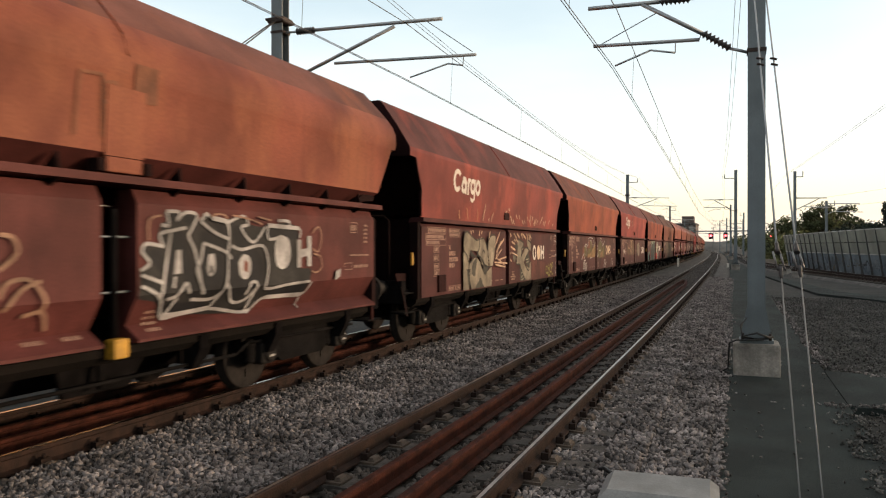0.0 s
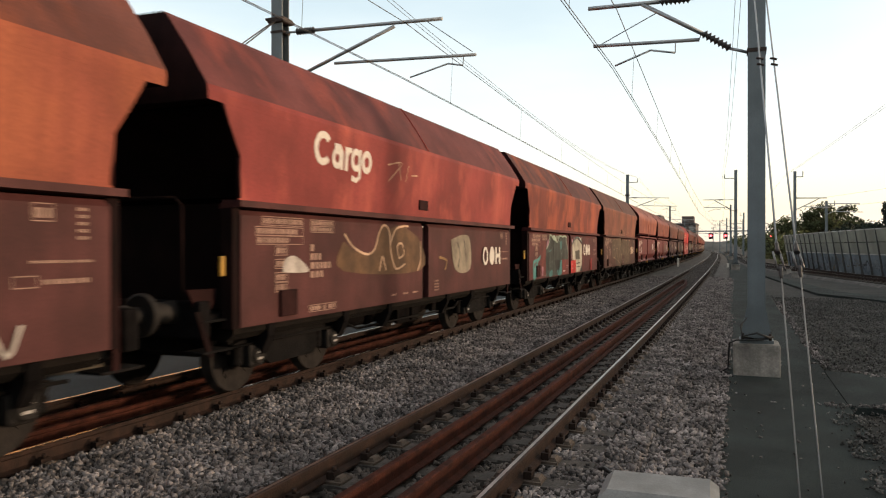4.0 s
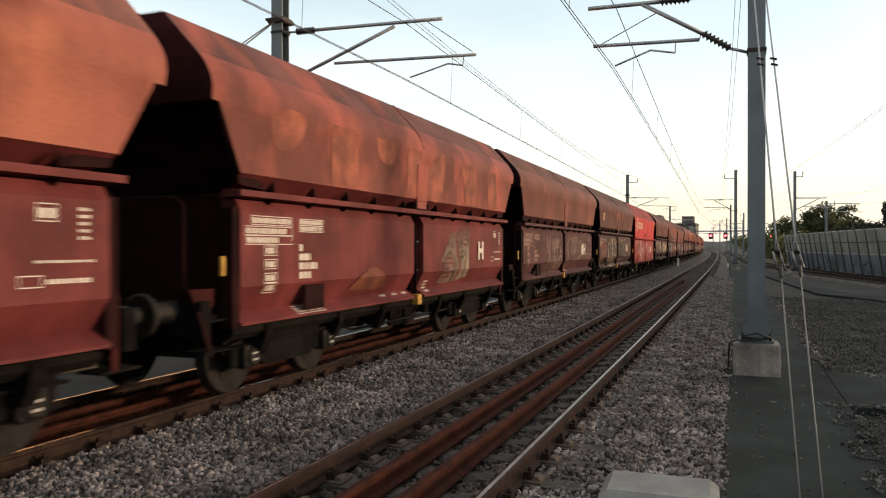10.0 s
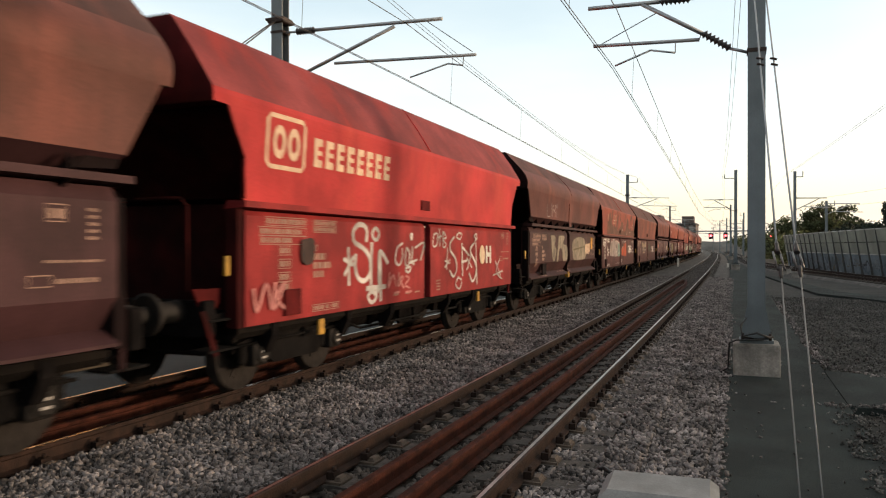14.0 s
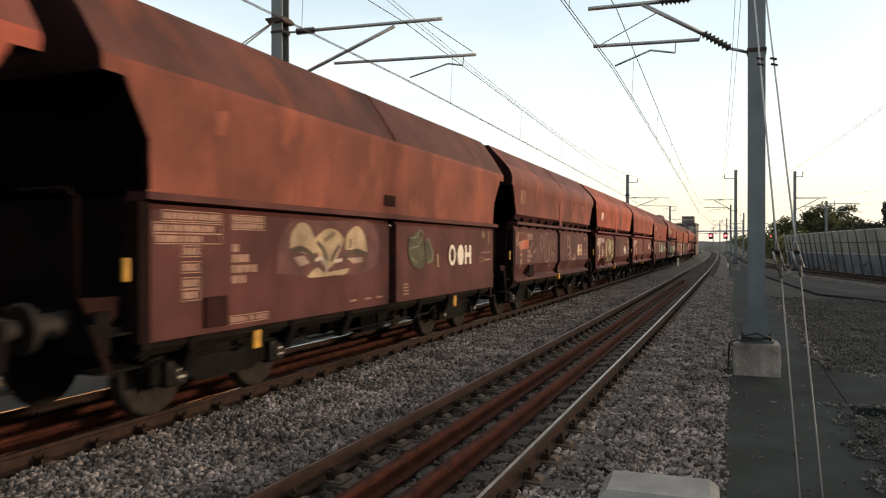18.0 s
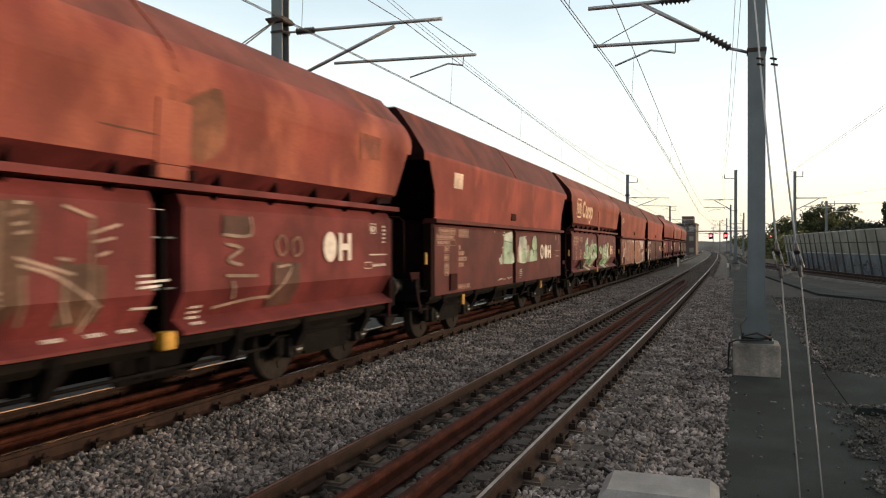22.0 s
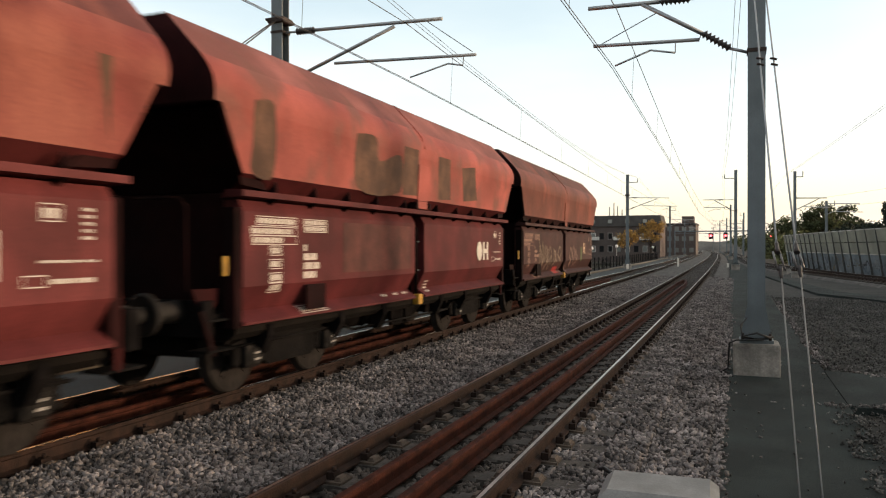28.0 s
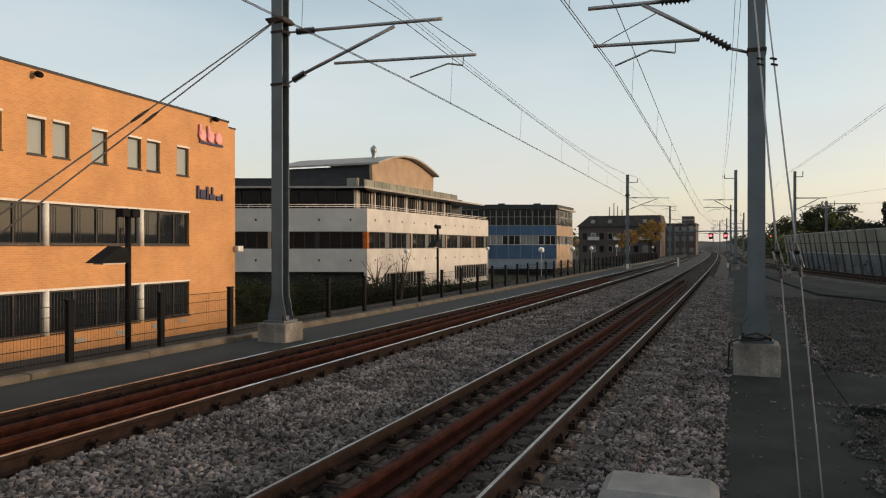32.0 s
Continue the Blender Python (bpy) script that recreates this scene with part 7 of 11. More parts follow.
field(12, MUD, (-0.31, 3.36), (-0.2, 3.34), (-0.16, 3.25), (-0.15, 3.16), (-0.08, 3.12), (-0.08, 3), (-0.15, 2.91), (-0.18, 2.83), (-0.13, 2.78), (-0, 2.71), (0.05, 2.68), (0.07, 2.62), (0.05, 2.49), (-0.03, 2.49), (-0.16, 2.47), (-0.25, 2.45), (-0.36, 2.46), (-0.28, 2.63), (-0.27, 2.72), (-0.25, 2.79), (-0.18, 2.93), (-0.32, 3.01), (-0.35, 3.12), (-0.34, 3.26))
field(12, MUD, (1.34, 3.35), (1.42, 3.36), (1.47, 3.35), (1.52, 3.33), (1.58, 3.3), (1.53, 3.21), (1.46, 3.13), (1.57, 3.05), (1.54, 2.95), (1.45, 2.96), (1.4, 2.98), (1.36, 2.98), (1.34, 2.99), (1.35, 3.04), (1.36, 3.14), (1.36, 3.23))
field(12, MUD, (-1.54, 3.4), (-1.49, 3.4), (-1.46, 3.4), (-1.38, 3.4), (-1.33, 3.4), (-1.4, 3.34), (-1.4, 3.28), (-1.43, 3.24), (-1.4, 3.18), (-1.43, 3.2), (-1.47, 3.21), (-1.5, 3.21), (-1.54, 3.21), (-1.57, 3.27), (-1.58, 3.36), (-1.59, 3.4))
field(12, MUD, (-2.07, 3.23), (-2.02, 3.26), (-1.99, 3.26), (-1.9, 3.26), (-1.83, 3.26), (-1.83, 3.24), (-1.82, 3.22), (-1.83, 3.2), (-1.85, 3.18), (-1.9, 3.19), (-1.95, 3.19), (-1.97, 3.18), (-2.01, 3.17), (-2.01, 3.18), (-2.02, 3.2), (-2.03, 3.22))
field(12, MUD, (4.7, 3.29), (4.91, 3.29), (5.01, 3.27), (5.18, 3.28), (5.25, 3.25), (5.25, 3.09), (5.25, 3.01), (5.25, 2.87), (5.25, 2.71), (5.17, 2.73), (5, 2.72), (4.88, 2.7), (4.82, 2.68), (4.65, 2.89), (4.58, 3.07), (4.72, 3.22))
field(12, (0.34, 0.2, 0.15), (-4.15, 3.17), (-3.94, 3.18), (-3.93, 2.91), (-4.15, 2.89))
stroke(12, 0.022, PEACH, (-2.29, 3.18), (-2.42, 2.81))
stroke(12, 0.022, PEACH, (-2.29, 3.18), (-1.53, 3.18))
stroke(12, 0.022, PEACH, (-2.35, 2.95), (-1.53, 2.98))
stroke(12, 0.022, PEACH, (-2.42, 2.81), (-1.55, 2.82))
stroke(12, 0.022, PEACH, (-1.53, 3.18), (-1.55, 2.82))
stroke(12, 0.022, PEACH, (-2, 3.19), (-2.06, 2.84))
stroke(12, 0.022, PEACH, (-1.79, 3.18), (-1.84, 2.82))
stroke(12, 0.022, PEACH, (-1.89, 3.18), (-1.93, 2.83))
spot(12, 0.035, WHITE, 1.16, 2.87)
spot(12, 0.035, WHITE, 1.57, 2.77)
spot(12, 0.035, WHITE, 0.63, 2.58)
spot(12, 0.035, WHITE, 4.43, 2.91)
spot(12, 0.035, WHITE, 3.9, 2.78)
spot(12, 0.035, WHITE, 3.66, 2.53)
spot(12, 0.035, WHITE, 3.35, 2.52)
spot(12, 0.035, WHITE, 2.31, 2.39)
spot(12, 0.035, WHITE, 4.61, 2.77)
field(13, (0.085, 0.034, 0.034), (-3.24, 1.44), (-3.18, 1.88), (-2.87, 2.08), (-2.19, 2.1), (-0.7, 2.1), (-0.6, 1.48), (-1.74, 1.36))
field(13, (0.32, 0.245, 0.165), (-2.95, 1.73), (-2.92, 1.92), (-2.74, 2.06), (-2.54, 2.04), (-2.39, 1.89), (-2.29, 1.74), (-2.47, 1.65), (-2.81, 1.72))
field(13, (0.32, 0.245, 0.165), (-1.56, 1.72), (-1.54, 1.9), (-1.33, 2.04), (-1.15, 2.05), (-0.96, 1.9), (-0.92, 1.65), (-1.24, 1.71))
field(13, (0.32, 0.245, 0.165), (-2.4, 1.84), (-2.19, 1.97), (-1.97, 2.01), (-1.74, 1.96), (-1.61, 1.85), (-1.7, 1.72), (-1.95, 1.49), (-2.16, 1.5), (-2.33, 1.72))
field(13, (0.32, 0.245, 0.165), (-2.56, 1.38), (-2.33, 1.49), (-2.12, 1.42), (-1.74, 1.44), (-1.48, 1.46), (-1.54, 1.38), (-1.89, 1.37), (-2.45, 1.36))
field(13, (0.27, 0.2, 0.165), (-2.87, 1.63), (-2.64, 1.65), (-2.51, 1.55), (-2.72, 1.51))
field(13, (0.27, 0.2, 0.165), (-1.51, 1.6), (-1.07, 1.61), (-1.03, 1.54), (-1.34, 1.52))
stroke(13, 0.07, (0.055, 0.04, 0.028), (-2.95, 1.7), (-2.74, 1.74), (-2.53, 1.69), (-2.38, 1.61))
stroke(13, 0.07, (0.055, 0.04, 0.028), (-1.56, 1.63), (-1.24, 1.7), (-0.9, 1.64))
stroke(13, 0.06, (0.055, 0.04, 0.028), (-2.33, 1.83), (-2.16, 1.71), (-2.07, 1.57))
stroke(13, 0.06, (0.055, 0.04, 0.028), (-1.74, 1.78), (-1.88, 1.66), (-1.97, 1.56))
stroke(13, 0.045, (0.055, 0.04, 0.028), (-1.41, 1.87), (-1.43, 1.74))
stroke(13, 0.06, (0.16, 0.12, 0.075), (-2.16, 1.84), (-1.86, 1.95))
stroke(13, 0.05, (0.42, 0.37, 0.33), (-2.38, 1.58), (-2.22, 1.61), (-2.1, 1.53), (-2.09, 1.42))
stroke(13, 0.05, (0.42, 0.37, 0.33), (-1.89, 1.56), (-1.67, 1.58))
stroke(13, 0.025, (0.1, 0.035, 0.033), (-2.31, 1.93), (-1.98, 2.04), (-1.74, 1.98))
stroke(13, 0.025, (0.1, 0.035, 0.033), (-1.43, 2.03), (-1.21, 2.1), (-0.96, 1.98))
stroke(13, 0.025, (0.1, 0.035, 0.033), (-2.72, 1.5), (-2.5, 1.52))
stroke(13, 0.025, (0.1, 0.035, 0.033), (-1.45, 1.5), (-1.0, 1.52))
field(13, (0.06, 0.056, 0.036), (0.57, 1.68), (0.64, 1.9), (1.03, 2.01), (1.28, 1.73), (1.23, 1.4), (0.79, 1.43))
field(13, (0.06, 0.056, 0.036), (1.33, 1.51), (1.33, 1.85), (1.49, 1.89), (1.65, 1.68), (1.65, 1.5))
stroke(13, 0.025, (0.13, 0.16, 0.11), (0.6, 1.91), (0.91, 1.93), (1.08, 2.05), (1.23, 1.97), (1.03, 1.81))
stroke(13, 0.025, (0.13, 0.16, 0.11), (1.33, 1.83), (1.44, 1.91), (1.62, 1.73), (1.67, 1.55), (1.41, 1.47))
stroke(13, 0.025, (0.13, 0.16, 0.11), (0.71, 1.58), (0.93, 1.48))
stroke(13, 0.025, (0.13, 0.16, 0.11), (0.64, 1.73), (1.03, 1.78))
stroke(13, 0.05, (0.32, 0.245, 0.165), (1.89, 1.62), (1.92, 1.39))
field(18, (0.1, 0.036, 0.07), (-3.55, 1.76), (-3.37, 1.85), (-2.98, 1.79), (-2.88, 1.66), (-3.44, 1.68))
field(18, (0.1, 0.036, 0.07), (-4.59, 1.27), (-4.45, 1.32), (-4.41, 1.12), (-4.56, 1.08))
field(18, (0.1, 0.036, 0.07), (-2.28, 1.97), (-1.64, 2.07), (-1.58, 1.83), (-2.21, 1.79))
field(18, (0.1, 0.036, 0.07), (-1.3, 2.06), (-0.93, 2.1), (-0.67, 1.95), (-1.18, 1.91))
field(18, (0.1, 0.036, 0.07), (1.25, 2.0), (2.27, 2.07), (2.96, 1.98), (1.64, 1.91))
field(18, (0.1, 0.036, 0.07), (-4.82, 1.07), (-4.57, 1.17), (-4.29, 1.06), (-4.67, 0.99))
field(18, (0.2, 0.04, 0.07), (-3.71, 1.93), (-3.63, 1.98), (-3.54, 1.91), (-3.61, 1.84), (-3.7, 1.86))
field(18, (0.2, 0.04, 0.07), (-1.8, 1.93), (-1.6, 1.95), (-1.58, 1.84), (-1.75, 1.83))
field(18, (0.2, 0.04, 0.07), (1.56, 1.97), (1.88, 2.03), (2.05, 1.95), (1.72, 1.91))
field(18, (0.36, 0.44, 0.34), (-3.14, 1.34), (-3.12, 1.57), (-2.98, 1.56), (-2.73, 1.48), (-2.58, 1.4), (-2.59, 1.33), (-2.98, 1.32))
field(18, (0.36, 0.44, 0.34), (-2.91, 1.68), (-2.9, 1.85), (-2.59, 2.0), (-2.53, 2.05), (-2.3, 2.09), (-2.28, 1.87), (-2.46, 1.82), (-2.55, 1.65), (-2.59, 1.5), (-2.77, 1.58))
field(18, (0.36, 0.44, 0.34), (-2.58, 1.31), (-2.55, 1.57), (-2.46, 1.74), (-2.28, 1.79), (-2.12, 1.77), (-2.09, 1.56), (-1.99, 1.74), (-1.86, 1.74), (-1.81, 1.49), (-1.69, 1.36), (-1.51, 1.23), (-1.64, 1.1), (-1.86, 1.08), (-2.07, 1.13), (-2.07, 0.95), (-2.27, 0.89), (-2.46, 0.95), (-2.53, 1.14))
field(18, (0.36, 0.44, 0.34), (-1.75, 1.48), (-1.75, 1.7), (-1.64, 1.84), (-1.44, 1.87), (-1.42, 2.0), (-1.32, 2.02), (-1.29, 1.91), (-1.1, 1.93), (-1.07, 1.67), (-1.24, 1.61), (-1.46, 1.48), (-1.3, 1.41), (-0.99, 1.56), (-0.8, 1.53), (-0.45, 1.6), (-0.53, 1.31), (-0.8, 1.08), (-1.06, 0.99), (-1.36, 1.01), (-1.48, 1.16), (-1.63, 1.36))
field(18, (0.36, 0.44, 0.34), (-1.05, 1.7), (-1.03, 1.84), (-0.67, 1.88), (-0.22, 1.8), (-0.22, 1.43), (-0.32, 1.29), (-0.53, 1.38), (-0.73, 1.56))
field(18, (0.42, 0.4, 0.27), (-2.34, 0.89), (-2.25, 0.94), (-1.97, 1.0), (-1.89, 0.92), (-2.19, 0.89))
field(18, (0.095, 0.27, 0.135), (-3.06, 1.46), (-2.6, 1.41), (-2.6, 1.35), (-3.06, 1.36))
field(18, (0.095, 0.27, 0.135), (-2.85, 1.69), (-2.73, 1.8), (-2.49, 1.86), (-2.3, 1.83), (-2.58, 1.69), (-2.68, 1.6))
field(18, (0.095, 0.27, 0.135), (-2.02, 1.36), (-1.86, 1.49), (-1.75, 1.36), (-1.52, 1.25), (-1.75, 1.14), (-1.97, 1.18))
field(18, (0.095, 0.27, 0.135), (-2.37, 1.67), (-2.23, 1.74), (-2.15, 1.62), (-2.26, 1.39), (-2.36, 1.5))
field(18, (0.095, 0.27, 0.135), (-1.64, 1.73), (-1.47, 1.81), (-1.42, 1.55), (-1.58, 1.51))
field(18, (0.095, 0.27, 0.135), (-0.99, 1.84), (-0.24, 1.74), (-0.27, 1.45), (-0.53, 1.53), (-0.73, 1.67))
field(18, (0.095, 0.27, 0.135), (-0.95, 1.45), (-0.73, 1.39), (-0.86, 1.24))
field(18, (0.095, 0.27, 0.135), (-2.49, 1.28), (-2.34, 1.33), (-2.27, 1.15), (-2.44, 1.1))
field(18, (0.095, 0.27, 0.135), (-1.3, 1.21), (-1.08, 1.24), (-1.13, 1.07), (-1.3, 1.08))
stroke(18, 0.035, (0.045, 0.055, 0.048), (-2.46, 1.82), (-2.3, 1.8), (-2.33, 1.71))
stroke(18, 0.035, (0.045, 0.055, 0.048), (-1.29, 1.91), (-1.19, 1.67))
stroke(18, 0.035, (0.045, 0.055, 0.048), (-1.47, 1.48), (-1.23, 1.58), (-0.8, 1.64), (-0.43, 1.56))
stroke(18, 0.035, (0.045, 0.055, 0.048), (-1.75, 1.36), (-1.51, 1.22))
stroke(18, 0.035, (0.045, 0.055, 0.048), (-2.23, 1.21), (-2.13, 1.13))
stroke(18, 0.035, (0.045, 0.055, 0.048), (-2.07, 1.74), (-2.09, 1.55))
stroke(18, 0.035, (0.045, 0.055, 0.048), (-2.59, 1.5), (-2.53, 1.57))
stroke(18, 0.035, (0.045, 0.055, 0.048), (-1.42, 1.87), (-1.4, 1.74))
stroke(18, 0.035, (0.045, 0.055, 0.048), (-2.9, 1.68), (-2.76, 1.58))
stroke(18, 0.035, (0.045, 0.055, 0.048), (-2.58, 1.32), (-2.53, 1.14))
stroke(18, 0.035, (0.045, 0.055, 0.048), (-1.64, 1.1), (-1.48, 1.16))
field(18, (0.36, 0.44, 0.34), (0.36, 1.61), (0.37, 1.74), (0.71, 1.82), (0.97, 1.7), (0.97, 1.49), (0.74, 1.45))
field(18, (0.36, 0.44, 0.34), (1.13, 1.47), (1.25, 1.74), (1.54, 1.86), (1.74, 1.73), (1.94, 1.87), (2.18, 1.82), (2.27, 1.55), (2.61, 1.46), (2.27, 1.28), (1.25, 1.27))
field(18, (0.36, 0.44, 0.34), (2.27, 1.73), (2.38, 1.9), (2.84, 1.92), (2.96, 1.83), (2.77, 1.64), (2.84, 1.36), (3.08, 1.3), (3.36, 1.4), (3.34, 1.24), (2.96, 1.06), (2.49, 1.04), (2.27, 1.29))
field(18, (0.36, 0.44, 0.34), (1.04, 1.16), (1.25, 1.28), (2.27, 1.24), (2.27, 1.02), (1.84, 0.89), (1.25, 0.95))
field(18, (0.095, 0.27, 0.135), (0.45, 1.66), (0.79, 1.74), (0.81, 1.53))
field(18, (0.095, 0.27, 0.135), (1.32, 1.24), (2.05, 1.25), (2.05, 1.03), (1.44, 1.01))
field(18, (0.095, 0.27, 0.135), (2.49, 1.22), (3.21, 1.26), (2.84, 1.07))
field(18, (0.095, 0.27, 0.135), (1.08, 1.2), (1.25, 1.24), (1.25, 0.99))
field(18, (0.095, 0.27, 0.135), (1.64, 1.69), (1.88, 1.73), (1.88, 1.56))
field(18, (0.095, 0.27, 0.135), (2.4, 1.82), (2.72, 1.83), (2.63, 1.6))
stroke(18, 0.028, (0.045, 0.055, 0.048), (1.25, 1.74), (1.44, 1.78), (1.64, 1.56), (2.18, 1.51))
stroke(18, 0.028, (0.045, 0.055, 0.048), (1.64, 1.39), (2.29, 1.32))
stroke(18, 0.028, (0.045, 0.055, 0.048), (2.38, 1.87), (2.72, 1.82), (2.96, 1.92))
stroke(18, 0.028, (0.045, 0.055, 0.048), (1.44, 1.57), (1.56, 1.47))
stroke(18, 0.028, (0.045, 0.055, 0.048), (2.27, 1.46), (2.49, 1.17))
stroke(18, 0.028, (0.045, 0.055, 0.048), (0.74, 1.45), (1.02, 1.49))
stroke(18, 0.028, (0.045, 0.055, 0.048), (0.37, 1.74), (0.6, 1.8), (0.85, 1.74))
stroke(18, 0.028, (0.045, 0.055, 0.048), (2.27, 1.73), (2.31, 1.46))
stroke(18, 0.028, (0.045, 0.055, 0.048), (1.34, 1.13), (1.54, 1.06))
field(18, (0.42, 0.4, 0.27), (1.48, 0.89), (1.72, 0.94), (2.09, 0.89), (1.92, 0.89))
field(18, (0.42, 0.4, 0.27), (2.49, 0.94), (2.67, 1.03), (2.86, 0.96), (2.77, 0.9))
field(14, BRICKY, (-5.04, 1.88), (-4.93, 2.1), (-4.24, 2.1), (-4.25, 1.95))
stroke(14, 0.03, CHALKY, (-2.53, 2.09), (-2.5, 1.66), (-2.23, 1.77), (-2.23, 2.02), (-2.53, 2.09))
stroke(14, 0.03, CHALKY, (-1.99, 2.1), (-1.99, 1.4), (-1.52, 1.42), (-1.52, 2.1), (-1.99, 2.1))
stroke(14, 0.03, CHALKY, (-1.8, 2.1), (-1.8, 1.43))
stroke(14, 0.03, CHALKY, (-1.05, 1.93), (-1.41, 1.81), (-1.26, 1.49), (-0.94, 1.61))
stroke(14, 0.03, CHALKY, (-0.83, 1.89), (-1.15, 1.69), (-0.83, 1.49), (-1.15, 1.18), (-1.46, 1.3))
stroke(14, 0.03, CHALKY, (-0.6, 1.97), (-0.72, 1.48))
stroke(14, 0.03, CHALKY, (-3.76, 1.67), (-3.47, 1.87), (-3.32, 1.6), (-3, 1.73), (-2.84, 1.45))
field(1, (0.09, 0.028, 0.022), (2.25, 1.5), (3.02, 1.39), (3.87, 1.27), (3.87, 0.94), (2.22, 0.9))
cutout(1, BEIGE, (0.76, 1.31), (0.85, 1.74), (0.9, 1.94), (1.43, 1.86), (1.34, 1.67), (1.24, 1.5), (1.58, 1.71), (2.01, 1.73), (1.95, 1.55), (1.65, 1.44), (1.52, 1.35), (1.71, 1.25), (1.99, 1.21), (2.13, 1.36), (2.2, 1.36), (2.2, 0.89), (1.62, 0.89), (1.21, 1.16), (1.07, 1.31))
cutout(1, BEIGE, (1.79, 1.96), (2.2, 1.84), (2.2, 1.64), (1.99, 1.7), (1.84, 1.8))
cutout(1, (0.05, 0.046, 0.038), (1.1, 1.29), (1.26, 1.19), (1.62, 0.89), (1.12, 0.89))
cutout(1, (0.05, 0.046, 0.038), (1.62, 1.49), (1.97, 1.6), (2.09, 1.49), (2.01, 1.17), (1.65, 1.33))
cutout(1, (0.05, 0.046, 0.038), (0.59, 1.83), (0.85, 1.84), (0.85, 1.72), (0.72, 1.66))
cutout(1, (0.05, 0.046, 0.038), (1.24, 1.74), (1.43, 1.79), (1.34, 1.61), (1.21, 1.5))
field(1, (0.1, 0.09, 0.07), (0.45, 1.51), (0.55, 1.62), (0.71, 1.59), (0.67, 1.44), (0.55, 1.39))
cutout(1, (0.05, 0.046, 0.038), (0.46, 1.63), (0.76, 1.59), (0.74, 1.53), (0.5, 1.56))
stroke(1, 0.04, (0.03, 0.028, 0.024), (0.91, 1.95), (1.43, 1.88), (1.43, 1.79), (1.27, 1.56), (1.21, 1.5))
stroke(1, 0.04, (0.03, 0.028, 0.024), (0.74, 1.32), (1.07, 1.31), (1.21, 1.19), (1.62, 0.89))
stroke(1, 0.04, (0.03, 0.028, 0.024), (1.43, 1.74), (1.79, 1.73), (1.97, 1.64), (1.62, 1.47), (1.47, 1.35))
stroke(1, 0.04, (0.03, 0.028, 0.024), (1.47, 1.35), (1.93, 1.13), (2.03, 1.3), (2.16, 1.37))
stroke(1, 0.04, (0.03, 0.028, 0.024), (1.77, 1.98), (2.2, 1.87))
stroke(1, 0.04, (0.03, 0.028, 0.024), (0.76, 1.31), (0.86, 1.8))
stroke(1, 0.022, (0.3, 0.27, 0.2), (1.2, 1.07), (1.31, 1.12))
stroke(1, 0.022, (0.3, 0.27, 0.2), (1.22, 0.98), (1.47, 1.06))
stroke(1, 0.022, (0.3, 0.27, 0.2), (1.2, 0.91), (1.43, 0.94))
stroke(1, 0.022, (0.3, 0.27, 0.2), (1.67, 1.43), (1.93, 1.44))
stroke(1, 0.022, (0.3, 0.27, 0.2), (1.69, 1.35), (1.93, 1.37))
stroke(1, 0.022, (0.3, 0.27, 0.2), (1.28, 1.69), (1.38, 1.71))
stroke(1, 0.05, PEACH, (0.18, 2.08), (0.27, 2.02))
stroke(1, 0.05, PEACH, (0.49, 2.09), (0.76, 1.97))
stroke(1, 0.05, PEACH, (0.49, 1.94), (0.69, 1.9))
stroke(1, 0.05, PEACH, (0.22, 1.76), (0.62, 1.68))
stroke(1, 0.05, PEACH, (0.79, 2.1), (1.01, 1.99))
stroke(1, 0.05, PEACH, (1.16, 2.1), (1.29, 1.99))
stroke(1, 0.05, PEACH, (1.29, 2.1), (1.62, 1.97))
stroke(1, 0.05, PEACH, (1.73, 2.1), (1.85, 1.94))
stroke(1, 0.05, PEACH, (1.89, 2.1), (2.07, 1.92))
stroke(1, 0.05, PEACH, (1.99, 2.1), (2.16, 1.98))
stroke(1, 0.05, PEACH, (0.15, 1.62), (0.23, 1.59))
stroke(1, 0.05, PEACH, (0.3, 1.88), (0.58, 1.83))
stroke(1, 0.05, PEACH, (0.65, 1.96), (0.85, 1.88))
stroke(1, 0.05, PEACH, (0.16, 1.45), (0.27, 1.41))
stroke(1, 0.05, PEACH, (0.17, 2.02), (0.23, 2.04))
stroke(1, 0.035, WHITE, (4.93, 2.09), (5.12, 2.1))
stroke(1, 0.035, WHITE, (4.91, 1.95), (5.11, 1.91))
stroke(1, 0.035, WHITE, (4.96, 1.47), (5.12, 1.55))
stroke(1, 0.035, WHITE, (5.07, 1.31), (5.12, 1.22))
stroke(1, 0.035, WHITE, (4.96, 1.06), (5.12, 0.95))
stroke(1, 0.035, WHITE, (5.0, 1.19), (5.09, 1.1))
stroke(1, 0.03, (0.3, 0.2, 0.15), (0.19, 1.03), (0.62, 1.02))
stroke(1, 0.03, (0.3, 0.2, 0.15), (0.3, 1.08), (0.51, 1.07))
stroke(1, 0.03, (0.3, 0.2, 0.15), (0.23, 0.97), (0.55, 0.96))
stroke(1, 0.032, LIME, (4.02, 1.18), (3.87, 1.19), (3.84, 1.05), (3.96, 0.97), (4.04, 1.08), (3.99, 1.18))
stroke(1, 0.032, LIME, (4.12, 1.27), (4.13, 0.95))
stroke(1, 0.032, LIME, (4.13, 1.1), (4.24, 1.14), (4.29, 0.95))
stroke(1, 0.032, LIME, (4.44, 1.27), (4.33, 1.21), (4.34, 1.04), (4.49, 1.03), (4.51, 1.2), (4.41, 1.27))
stroke(1, 0.032, LIME, (4.54, 1.15), (4.66, 1.18), (4.64, 1.28), (4.54, 1.25), (4.51, 1.01), (4.61, 0.94), (4.71, 0.98))
stroke(1, 0.032, LIME, (4.09, 0.9), (4.21, 0.94), (4.34, 0.89))
